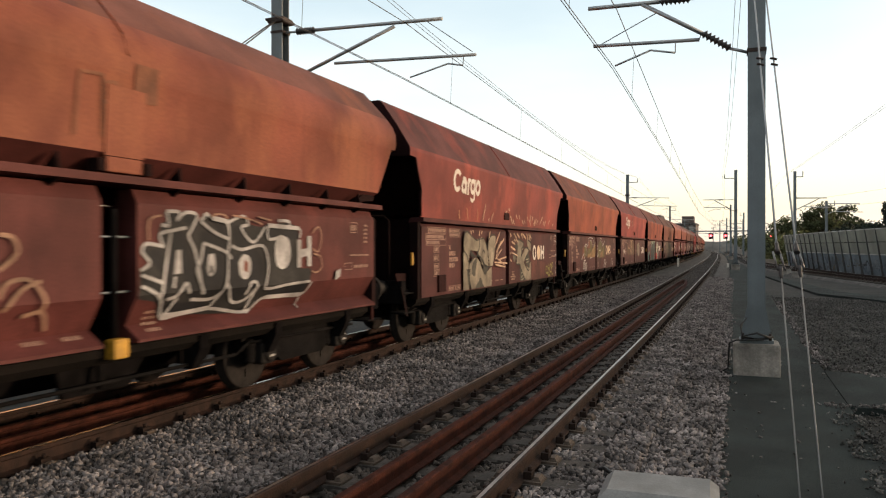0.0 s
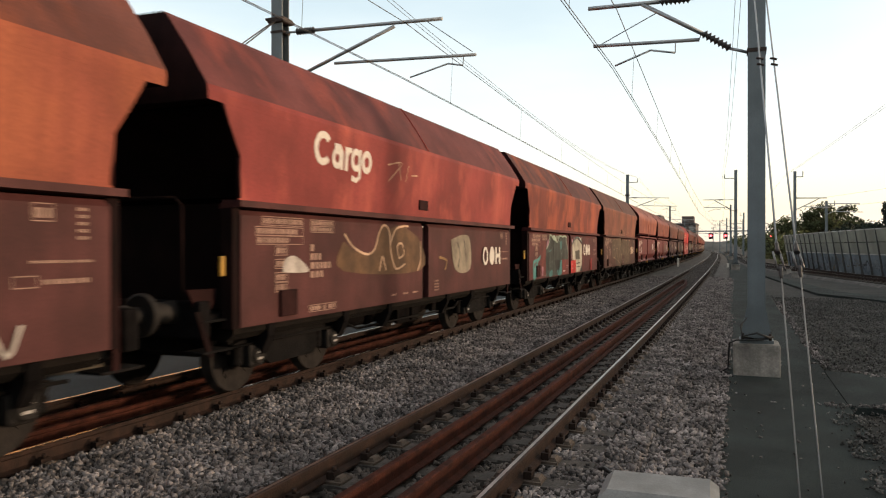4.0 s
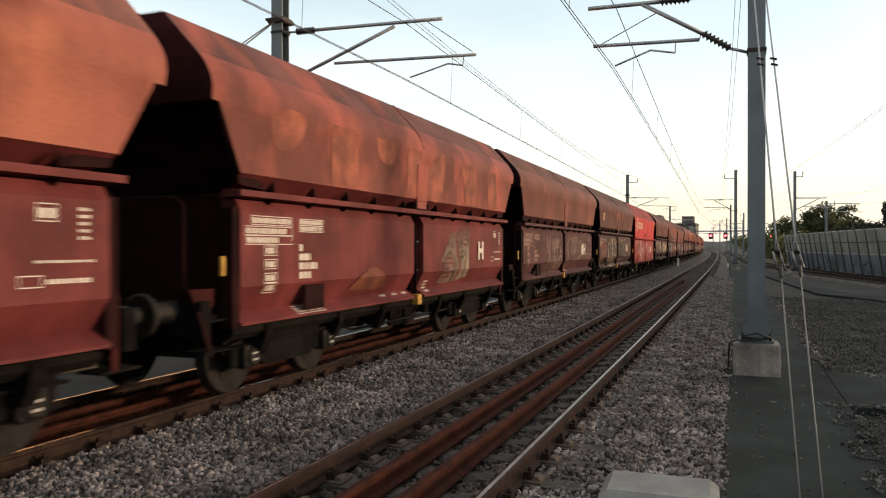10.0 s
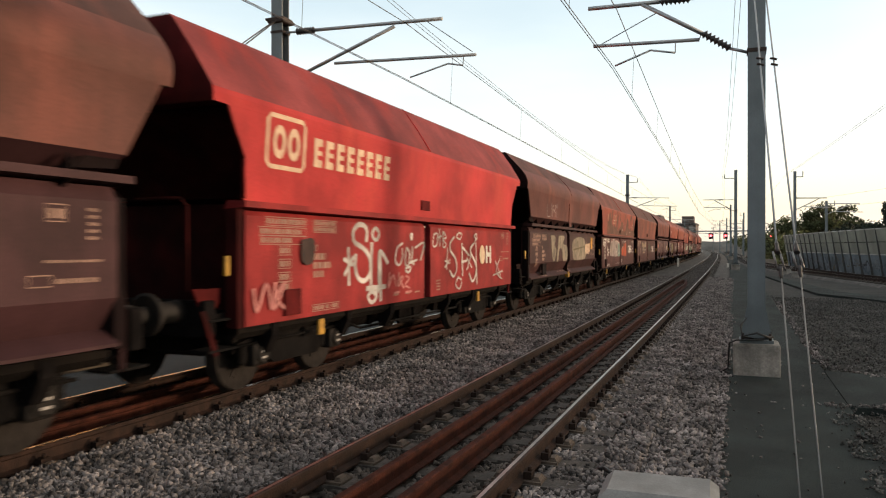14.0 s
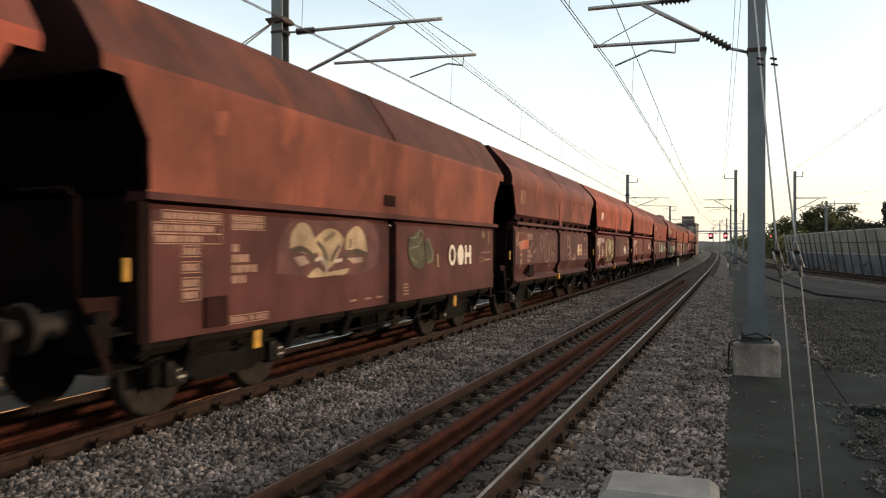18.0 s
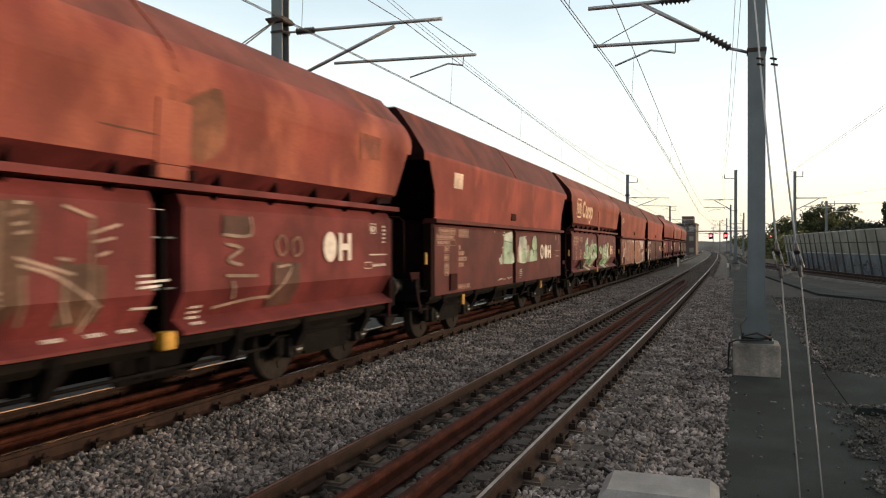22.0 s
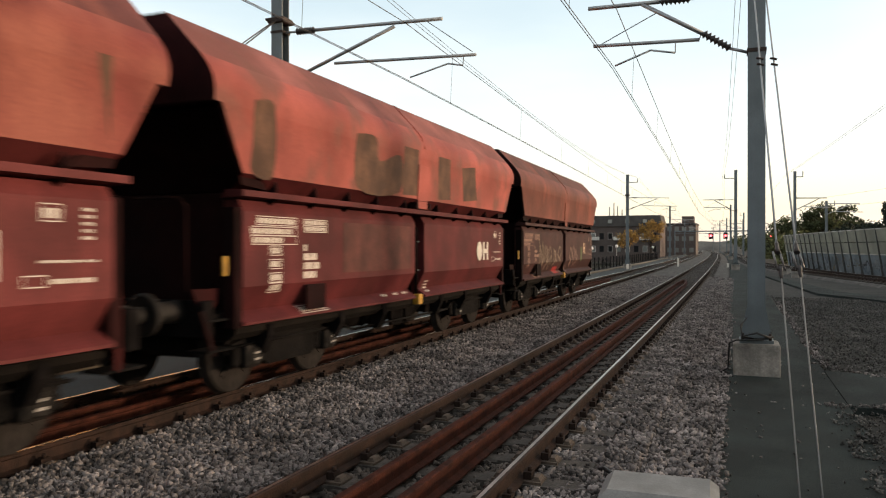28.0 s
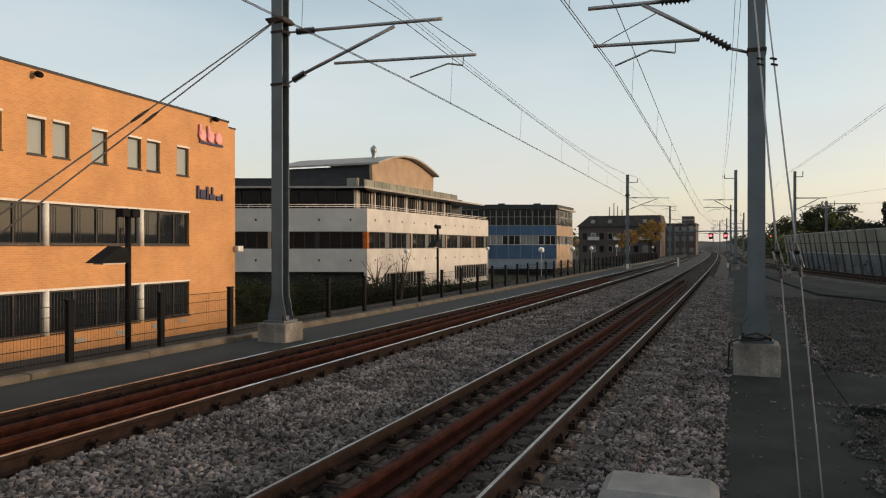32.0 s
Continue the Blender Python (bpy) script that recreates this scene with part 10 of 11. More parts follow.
def window(t, ya, yb, za, zb, xf, frame_m, pane_m, mullions=(), sill=True, lintel=None, bars=0.05, x=0.0, transom=None, back=None):
    """A window set back in its opening: frame, panes, sill, what hangs behind the glass."""
    edges = [ya, *mullions, yb]
    cells = []
    for i, (a, b) in enumerate(zip(edges, edges[1:])):
        a, b = a + (bars if i == 0 else bars / 2), b - (bars if i == len(edges) - 2 else bars / 2)
        for c, d in ((za + bars, (transom or zb + bars / 2) - bars / 2 - (0 if transom else bars)), ((transom or 0) + bars / 2, zb - bars))[:2 if transom else 1]:
            cells.append((a, b, c, d))
    bm = wall_with_openings(ya, yb, za, zb, cells, 0.08, x - 0.08)
    wob = part("window", placed(bm, xf), frame_m, t)
    edges = [ya + bars, *mullions, yb - bars]
    for i, (a, b) in enumerate(zip(edges, edges[1:])):
        pm = pane_m[i % len(pane_m)] if isinstance(pane_m, list) else pane_m
        part("pane", placed(box(x - 0.135, x - 0.12, a, b, za + bars, zb - bars), xf), pm, wob)
    if sill:
        part("sill", placed(box(x - 0.1, x + 0.03, ya - 0.03, yb + 0.03, za - 0.05, za - 0.002), xf), frame_m if lintel is None else M["frame_dark"], wob)
    if lintel:
        part("lintel", placed(box(x - 0.05, x + 0.025, ya - 0.02, yb + 0.02, zb + 0.002, zb + 0.075), xf), lintel, wob)
    return wob


# the orange brick office
bk = thing("office_building", "orange brick office building with dark window bands and white columns", "building", (-20.96, 27.75, 0), 4.3)
Z0 = -2.3
ups = [(-15.7, -15.0), (-14.7, -14.0), (-12.95, -12.18), (-11.28, -10.59), (-10.3, -9.61), (-8.64, -7.91), (-6.89, -6.18), (-5.87, -5.13), (-4.1, -3.35)]
bands = [(-19.0, -15.1), (-14.8, -10.68), (-10.38, -6.28), (-5.96, -3.32)]
holes = [(a, b, 4.62, 5.74) for a, b in ups]
for z0, z1 in ((1.83, 3.13), (-1.0, 0.36)):
    holes.append((-19.0, -3.32, z0, z1))
part("wall", wall_with_openings(-26, -0.52, Z0, 7.25, holes, 0.3), M["brick"], bk)
part("wall_corner", box(-0.3, 0, -0.518, 0.0, Z0, 7.02), M["brick"], bk)
part("wall_end", box(-14, -0.302, -0.3, 0.0, Z0, 7.02), M["brick"], bk)
# added dark box in place of the unlit rooms behind the windows
part("unlit_room_core", box(-14, -0.9, -25.9, -0.35, Z0, 7.0), M["metal_dark"], bk)
part("roof", box(-14, -0.302, -26, -0.302, 7.03, 7.12), M["roof_dark"], bk)
part("coping", box(-0.34, 0.04, -26, -0.5, 7.252, 7.33), M["metal_dark"], bk, "dark roof edging")
part("coping", box(-0.34, 0.04, -0.5, 0.04, 7.022, 7.08), M["metal_dark"], bk)
rng = random.Random(5)
for a, b in ups:
    window(bk, a, b, 4.62, 5.74, None, M["frame_dark"], M["glass_blind"], lintel=M["frame_white"], bars=0.045)
for z0, z1, low in ((1.83, 3.13, False), (-1.0, 0.36, True)):
    for a, b in bands:
        n = 4 if b - a > 3 else 3
        mus = [a + (b - a) * i / n for i in range(1, n)]
        window(bk, a, b, z0, z1, None, M["frame_dark"], [M["glass"]], mus, bars=0.06)
        for i in range(n):
            ya = a + (b - a) * i / n
            for q in range(3 if not low else 7):
                y = ya + 0.1 + 0.11 * q if not low else ya + 0.12 + 0.13 * q
                if y < ya + (b - a) / n - 0.08:
                    part("curtain_fold", rod((-0.122, y, z0 + 0.07), (-0.122, y, z1 - 0.09), 0.016, seg=6), M["curtain"], bk, "grey curtain")
    for c in (-14.95, -10.53, -6.12):
        part("white_column", rod((-0.08, c, z0 - 0.04), (-0.08, c, z1 + 0.04), 0.12, seg=14), M["frame_white"], bk, "round white column")
    part("lintel_strip", box(-0.05, 0.03, -19.0, -3.3, z1 + 0.002, z1 + 0.07), M["frame_white"], bk, "thin white strip over the windows")
for y, z in ((-11.02, 7.12), (-1.75, 7.25)):
    part("floodlight", placed(disc_stack((0.05, y, z), (0.3, y, z - 0.1), [0.05, 0.1, 0.1, 0.08], 10), None), M["black"], bk)
for i, (y, z) in enumerate([(-9.4, -1.35), (-7.5, -1.3), (-5.6, -1.25), (-4.0, -1.2)]):
    part("vent_grille", box(0.0, 0.03, y, y + 0.45, z - 0.08, z + 0.08, bevel=0.008), M["metal_pale"], bk)
# company signs as plain shapes
for i in range(3):
    y = -2.72 + 0.58 * i
    bm = disc_stack((0.03, y + 0.22, 6.42), (0.1, y + 0.22, 6.42), [0.24, 0.25, 0.25, 0.22], 16)
    box(0.03, 0.1, y, y + 0.13, 6.4, 6.85 if i < 2 else 6.62, bm)
    part("sign_shape", bm, M["pink"], bk, "pink rounded sign shape")
part("sign_bar", box(0.03, 0.06, -2.7, -1.0, 6.08, 6.18), M["navy"], bk)
for a, b, c, d in ((-2.85, -2.72, 3.75, 4.3), (-2.65, -2.3, 3.75, 4.15), (-2.2, -2.08, 3.75, 4.3), (-2.0, -1.65, 3.75, 4.0), (-1.85, -1.74, 4.0, 4.3), (-1.5, -1.25, 3.75, 3.95), (-1.12, -1.02, 3.75, 4.05)):
    part("sign_shape", box(0.03, 0.08, a, b, c, d, bevel=0.015), M["navy"], bk, "dark sign shape")
part("alarm_box", box(0.02, 0.25, -0.12, 0.3, 1.55, 1.8, bevel=0.02), M["frame_white"], bk)

# the white office with its barrel roof
wt = thing("office_building", "white office building with window bands and a barrel roof", "building", (-28.23, 54.77, 0), 0.0)
RX, LX = pose(0, 0, 0, 0, 0, -1.1), pose(0, 0, 0, 0, 0, 111.46) @ Matrix.Scale(-1, 4, (1, 0, 0))
# right face: local y runs away along the track; left face: local y runs to the left
for xf, L, name in ((RX, 30.4, "right"), (LX, 24.0, "left")):
    part("wall", placed(box(-0.3, 0, 0, L, 3.02, 4.92), xf), M["render_white"], wt)
    if name == "right":
        holes = [(3.1, 11.7, -1.75, -0.5), (19.5, 30.0, -1.8, -0.2)]
        part("wall", placed(wall_with_openings(0, L, Z0, 1.6, holes), xf), M["render_white"], wt)
        for a, b, c, d in holes:
            window(wt, a, b, c, d, xf, M["metal_pale"], M["glass"], [a + (b - a) * i / 14 for i in range(1, 14)], sill=False, bars=0.09)
    else:
        part("wall", placed(box(-0.3, 0, 0, L, -0.3, 1.6), xf), M["render_white"], wt)
        part("base_wall", placed(box(-1.2, -0.9, 0, L, Z0, -0.302), xf), M["metal_dark"], wt)
    n = 7 if name == "right" else 6
    for i in range(n):
        a, b = 0.35 + (L - 0.5) * i / n, 0.35 + (L - 0.5) * (i + 1) / n - 0.25
        k = 4
        window(wt, a, b, 1.6, 3.02, xf, M["frame_dark"], [M["glass"], M["glass_dim"], M["glass"], M["glass_grey"]] if name == "right" else [M["glass_dim"]], [a + (b - a) * j / k for j in range(1, k)], sill=False, bars=0.07)
        part("window_pier", placed(box(-0.2, -0.03, b, b + 0.25, 1.602, 3.018), xf), M["render_sand"] if i % 2 else M["frame_dark"], wt)
    part("orange_pier", placed(box(-0.2, -0.02, 0.02, 0.35, 1.602, 3.018), xf), paint((0.6, 0.16, 0.03)), wt, "orange corner panel")
    # small vents
    for i in range(int(L / 2.6)):
        for z in (3.9, 0.55):
            part("vent", placed(box(0.0, 0.03, 1.3 + 2.6 * i, 1.45 + 2.6 * i, z, z + 0.18), xf), M["metal_dark"], wt)
    # terrace railing
    for z in (5.08, 5.25):
        part("railing", placed(rod((-0.12, 0.1, z), (-0.12, L - 0.1, z), 0.03, seg=6), xf), M["frame_white"], wt)
    for i in range(int(L / 1.6)):
        part("railing_post", placed(rod((-0.12, 0.2 + 1.6 * i, 4.92), (-0.12, 0.2 + 1.6 * i, 5.25), 0.025, seg=6), xf), M["frame_white"], wt)
    # set-back storey of glass between pale posts
    top = 23.3 if name == "right" else 24.0
    st = -1.6
    # added dark slab for the unlit storey behind the panes
    part("unlit_upper_core", placed(box(st - 0.5, st - 0.3, 1.2, top, 4.9, 6.6), xf), M["metal_dark"], wt)
    step = 0.8 if name == "right" else 1.6
    for i in range(int((top - 1.2) / step)):
        y = 1.2 + step * i
        part("upper_post", placed(box(st - 0.1, st + 0.02, y, y + 0.1, 4.92, 6.6), xf), M["frame_white"] if i % 4 == 0 else M["frame_dark"], wt)
        part("upper_pane", placed(box(st - 0.2, st - 0.17, y, y + step, 4.92, 6.6), xf), (M["glass_dim"] if i % 3 else M["glass_pale"]) if name == "right" else M["glass_dim"], wt)
    part("canopy", placed(box(-3.0, -0.2, -0.1 if name == "right" else 0.3, L * 0.98, 6.62, 6.78), xf), M["metal_pale"], wt)
    part("roof_parapet", placed(box(-2.6, -1.2, 0.4, top, 6.79, 7.52), xf), M["barrier_top"] if name == "right" else M["metal_dark"], wt)
    for i in range(int(top / 1.5)):
        part("parapet_joint", placed(box(-1.2, -1.185, 1.5 * i + 0.5, 1.5 * i + 0.54, 6.8, 7.5), xf), M["metal_dark"], wt)
part("floor_slab", placed(box(-16, -0.31, 0.8, 30.0, 4.6, 4.88), RX), M["concrete"], wt)
# added dark fill: the rooms' darkness is in its colour
part("unlit_inner_core", placed(box(-16, -3.2, 4.0, 30.0, Z0, 7.4), RX), M["metal_dark"], wt)
part("unlit_inner_face", placed(box(-0.9, -0.7, 0.6, 29.8, 1.5, 3.1), RX), M["metal_dark"], wt)
part("unlit_inner_face", placed(box(-0.9, -0.7, 0.9, 23.8, 1.5, 3.1), LX), M["metal_dark"], wt)
# barrel roof: the sand-coloured arched end and the curved sheet over it
arc = [(7.6 + 14.6 * i / 16, 9.2 + 1.6 * math.sin(math.pi * (0.06 + 0.88 * i / 16))) for i in range(17)]
bm = bmesh.new()
plate([(-3.6, y, z - 0.05) for y, z in arc] + [(-3.6, 22.0, 7.3), (-3.6, 7.8, 7.3)], (-0.3, 0, 0), bm)
part("arched_wall", placed(bm, RX), M["render_sand"], wt, "sand-coloured arched gable")
bm = bmesh.new()
for (a, za), (b, zb) in zip(arc, arc[1:]):
    hexa(bm, [(-14, a, za), (-2.9, a, za), (-2.9, b, zb), (-14, b, zb), (-14, a, za + 0.18), (-2.9, a, za + 0.18), (-2.9, b, zb + 0.18), (-14, b, zb + 0.18)])
part("barrel_roof", placed(bm, RX), M["metal_pale"], wt, "curved pale roof")
part("barrel_side", placed(box(-13.6, -3.7, 8.2, 8.4, 7.3, 9.45), RX), M["metal_dark"], wt)
part("chimney_pipe", placed(disc_stack((-5.0, 10.6, 10.0), (-5.0, 10.6, 11.7), [0.22, 0.22, 0.22, 0.2, 0.32, 0.32, 0.08], 12), RX), M["tube"], wt)

# the blue office
bl = thing("office_building", "blue panelled office building with a dark glazed top floor", "building", (-23.06, 101.61, 0), 0.0)
for xf, L, blue in ((LX, 15.0, True), (RX, 10.2, False)):
    fm = M["panel_blue"] if blue else M["render_sand"]
    for i in range(int(L / 1.65)):
        a, b = i * L / int(L / 1.65), (i + 1) * L / int(L / 1.65)
        for z0, z1 in ((3.35, 4.66), (0.1, 2.0)):
            part("panel", placed(box(-0.25, 0, a + 0.02, b - 0.02, z0, z1), xf), fm, bl)
        part("panel_joint", placed(box(-0.2, 0.012, a - 0.015, a + 0.015, 0.1, 4.66), xf), M["metal_pale"], bl)
        part("base_panel", placed(box(-0.25, -0.02, a + 0.02, b - 0.02, -1.3, 0.0), xf), M["panel_pale"] if blue else fm, bl)
        window(bl, a + 0.02, b - 0.02, 2.02, 3.33, xf, M["frame_white"], [M["glass_dim"], M["glass_dim"], M["glass_grey"]][i % 3:], [(a + b) / 2], sill=False, bars=0.07)
        window(bl, a + 0.02, b - 0.02, 4.7, 6.9, xf, M["metal_pale"], [M["glass_dim"], M["glass_dim"], M["glass_grey"]], [(a + b) / 2], sill=False, bars=0.06, transom=5.9)
    part("pale_strip", placed(box(-0.28, 0.03, 0, L, 3.27, 3.35), xf), M["metal_pale"], bl)
    part("pale_strip", placed(box(-0.28, 0.03, 0, L, 0.0, 0.1), xf), M["metal_pale"], bl)
    part("eaves", placed(box(-1.0, 0.35, -0.3, L + 0.3, 6.95, 7.15), xf), M["metal_dark"] if blue else M["metal_pale"], bl)
    part("fascia", placed(box(-0.6, 0.1, 0, L, 7.16, 7.6), xf), M["metal_dark"], bl)
# added dark fill for the unlit inside of the blue office
part("unlit_inner_core", placed(box(-14, -0.6, 1.5, 10, Z0, 7.2), RX), M["metal_dark"], bl)
for y in (2.0, 7.0, 11.5):
    part("roof_unit", placed(box(-3, -1.5, y, y + 0.9, 7.6, 7.85), LX), M["metal_dark"], bl)

# the old brick block far off, with its dark mansard roof
dk = thing("apartment_building", "dark brick apartment block with a mansard roof", "building", (-32.5, 165.0, 0), 0.0)
part("wall", box(0, 17.5, 0, 12, -1.6, 6.2), M["brick_dark"], dk)
part("roof", placed(hexa(bm := bmesh.new(), [(-0.4, -0.4, 6.2), (17.9, -0.4, 6.2), (17.9, 12.4, 6.2), (-0.4, 12.4, 6.2), (2.2, 1.2, 8.6), (17.4, 1.2, 8.6), (17.4, 10.5, 8.6), (2.2, 10.5, 8.6)]) and bm, None), M["roof_dark"], dk)
for i in range(9):
    for z in (0.6, 3.4):
        wob = part("window", box(0.9 + i * 1.85, 1.9 + i * 1.85, -0.06, 0.05, z, z + 1.4), M["frame_white"] if i % 4 == 1 else M["metal_pale"] if i % 2 else M["frame_dark"], dk)
        part("pane", box(0.98 + i * 1.85, 1.82 + i * 1.85, -0.075, -0.055, z + 0.08, z + 1.32), M["glass_grey"] if i % 3 == 1 else M["glass_dim"], wob)
    if i % 3 == 0:
        part("balcony", box(2.2 + i * 1.85, 4.6 + i * 1.85, -0.9, -0.05, 3.2, 3.95), M["render_white"], dk, "white balcony")
    if i % 2:
        part("roof_window", box(0.9 + i * 1.85, 1.8 + i * 1.85, -0.1, 0.5, 6.9, 7.7), M["glass_grey"], dk)
for x, h in ((6.0, 2.2), (7.0, 3.2), (7.8, 2.4), (8.8, 1.6), (9.8, 3.6)):
    part("antenna", rod((x, 5, 8.5), (x, 5, 8.5 + h), 0.12, seg=6), M["metal_pale"], dk)
d2 = thing("apartment_building", "brown brick block beside the line", "building", (-16.2, 190.0, 0), 0.0)
part("wall", box(0, 7.2, 0, 14, -1.0, 7.2), M["brick_dark"], d2)
part("roof", box(-0.2, 7.4, -0.2, 14, 7.2, 7.5), M["roof_dark"], d2)
part("roof_house", box(3.8, 6.6, 3, 8, 7.5, 9.3), M["brick_dark"], d2)
for i in range(4):
    for z in (0.4, 3.2, 5.6):
        part("window", box(0.6 + i * 1.7, 1.6 + i * 1.7, -0.05, 0.04, z, z + 1.1), M["glass_grey"], d2)


# ------------------------------------------------------------------ fence, kerb and lamps on the left
kerb = tagged(new("kerb_row"), "weathered concrete kerb slabs beside the asphalt", "kerb", kind="structure")
km = mesh_from(box(-0.13, 0.13, -1.2, 1.2, -0.5, 0.0, bevel=0.025), "kerb_slab", M["kerb"])
rng = random.Random(8)
for i in range(60):
    s = 2.0 + i * 2.42
    part("kerb_slab", km, None, kerb).matrix_basis = pose(-9.87 + bend(s) + rng.uniform(-0.02, 0.02), s, -0.125 + rng.uniform(-0.012, 0.012), 0, 0, rng.uniform(-0.5, 0.5))


def fence_mesh():
    bm = bmesh.new()
    for z in (0.06, 0.3, 0.55, 0.78, 0.95):
        rod((0.0, 0.0, z), (0.0, 2.12, z), 0.006, bm, 4)
    for i in range(1, 36):
        rod((0.012, i * 0.06, 0.03), (0.012, i * 0.06, 0.97), 0.0022, bm, 3)
    return mesh_from(bm, "wire_panel", M["black"])


fm = fence_mesh()
pm = mesh_from(box(-0.045, 0.045, -0.06, 0.06, -0.35, 1.03, bevel=0.008), "post", M["black"])
cap = mesh_from(box(-0.055, 0.055, -0.07, 0.07, 1.03, 1.055), "post_cap", M["black"])
for i in range(54):
    s = 5.03 + 2.13 * i
    f = thing("fence_panel", "black steel fence post with a wire mesh panel", "fence", (-10.35 + bend(s), s, -0.17), group="fence along the railway")
    part("post", pm, None, f)
    part("post_cap", cap, None, f)
    tagged(part("wire_panel", fm, None, f, "fine black wire mesh"), kind="stuff")


def hood_lamp(x, s, z, h):
    t = thing("street_lamp", "black lamp post with a slanted hood and two floodlights", "street lamp", (x, s, z))
    part("pole", rod((0, 0, -0.3), (0, 0, h), 0.055, seg=10), M["black"], t)
    part("arm", box(-0.03, 0.03, -0.25, 0.0, h - 0.64, h - 0.58), M["black"], t)
    part("hood", plate([(-0.16, -0.85, h - 0.86), (-0.16, -0.1, h - 0.86), (-0.16, -0.16, h - 0.62), (-0.16, -0.34, h - 0.56)], (0.32, 0, 0)), M["black"], t, "slanted black hood")
    part("hood_glass", box(-0.12, 0.12, -0.7, -0.18, h - 0.885, h - 0.865), M["frame_white"], t)
    for dy in (-0.12, 0.12):
        part("floodlight", placed(box(-0.09, 0.09, dy - 0.1, dy + 0.1, h - 0.02, h + 0.14, bevel=0.02), None), M["black"], t)
    return t


hood_lamp(-10.55, 10.78, -0.22, 2.55)
hood_lamp(-12.6, 31.4, -0.45, 3.05)


def globe_lamp(x, s, z, top):
    t = thing("globe_lamp", "white globe lamp on a thin pale pole", "street lamp", (x, s, z), group="globe lamps")
    part("pole", rod((0, 0, -0.3), (0, 0, top - z - 0.2), 0.035, seg=8), M["metal_pale"], t)
    bm = bmesh.new()
    bmesh.ops.create_uvsphere(bm, u_segments=16, v_segments=10, radius=0.21)
    for f in bm.faces:
        f.smooth = True
    g = part("globe", bm, M["globe"], t, "milky white globe")
    g.matrix_basis = pose(0, 0, top - z)


for x, s, z, top in ((-25.4, 56.3, -2.2, 1.4), (-13.0, 52.4, -1.0, 1.53), (-12.6, 61.4, -0.9, 1.6), (-14.5, 99.0, -1.2, 1.84), (-25.8, 79.3, -2.0, 1.55), (-14.2, 79.0, -1.2, 1.6), (-13.0, 130.0, -1.0, 1.7)):
    globe_lamp(x, s, z, top)


# ------------------------------------------------------------------ plants
def leaf_mass(bm, rng, c, r, n, size, squash=1.0):
    """Many small leaves round a centre, thinning outwards."""
    for _ in range(n):
        d = Vector((rng.gauss(0, 1), rng.gauss(0, 1), rng.gauss(0, 1) * squash))
        d = d.normalized() * r * rng.random() ** 0.5
        p = Vector(c) + d
        a = Vector((rng.uniform(-1, 1), rng.uniform(-1, 1), rng.uniform(-1, 1))).normalized() * size * rng.uniform(0.6, 1.3)
        b = a.cross(Vector((rng.uniform(-1, 1), rng.uniform(-1, 1), rng.uniform(-1, 1)))).normalized() * size * rng.uniform(0.4, 0.8)
        bm.faces.new([bm.verts.new(p + a), bm.verts.new(p + b), bm.verts.new(p - a), bm.verts.new(p - b)])


def tree(x, s, z, h, width, leaf, seed, label, n=2600, size=0.14, bare=0.0):
    rng = random.Random(seed)
    t = thing("tree", label, "tree", (x, s, z))
    bm = rod((0, 0, -0.2), (0, 0, h * 0.42), 0.02 * h + 0.04, None, 8, 0.014 * h + 0.02)
    tips = []
    for i in range(9):
        a = i * 2.4 + rng.random()
        base = Vector((0, 0, h * rng.uniform(0.25, 0.42)))
        tip = Vector((math.cos(a) * width * rng.uniform(0.2, 0.42), math.sin(a) * width * rng.uniform(0.2, 0.42), h * rng.uniform(0.5, 0.88)))
        mid = base.lerp(tip, 0.5) + Vector((0, 0, h * 0.04))
        rod(base, mid, 0.009 * h, bm, 6, 0.006 * h), rod(mid, tip, 0.006 * h, bm, 6, 0.002 * h)
        tips.append(tip)
        for _ in range(3):
            q = tip + Vector((rng.uniform(-1, 1) * width * 0.16, rng.uniform(-1, 1) * width * 0.16, rng.uniform(0, 0.16) * h))
            rod(mid.lerp(tip, rng.uniform(0.3, 0.9)), q, 0.003 * h, bm, 5, 0.001 * h)
            tips.append(q)
    rod((0, 0, h * 0.42), (0.1, 0, h * 0.9), 0.014 * h, bm, 6, 0.003 * h)
    tips.append(Vector((0.1, 0, h * 0.88)))
    part("trunk", bm, M["bark"], t)
    cb = bmesh.new()
    for q in tips:
        if rng.random() > bare:
            leaf_mass(cb, rng, q, width * rng.uniform(0.12, 0.2), n // len(tips), size, 0.8)
    part("crown", cb, M[leaf], t)
    return t


tree(-14.5, 141, -1.0, 8.2, 4.8, "leaf_gold", 1, "golden autumn tree beside the line", 2400, 0.15)
tree(-20.0, 150, -1.0, 6.0, 4.5, "leaf_gold", 2, "small rusty autumn tree", 1500, 0.16)
tree(-24.5, 118, -1.4, 5.2, 3.6, "leaf_gold", 3, "bare reddish young tree by the offices", 700, 0.12, 0.4)
tree(-17.2, 37.5, -1.9, 3.6, 1.8, "leaf", 4, "thin bare sapling behind the fence", 90, 0.04, 0.3)
tree(-21.5, 43.0, -2.2, 3.6, 3.0, "leaf", 41, "leafless shrub by the white office", 90, 0.04, 0.3)
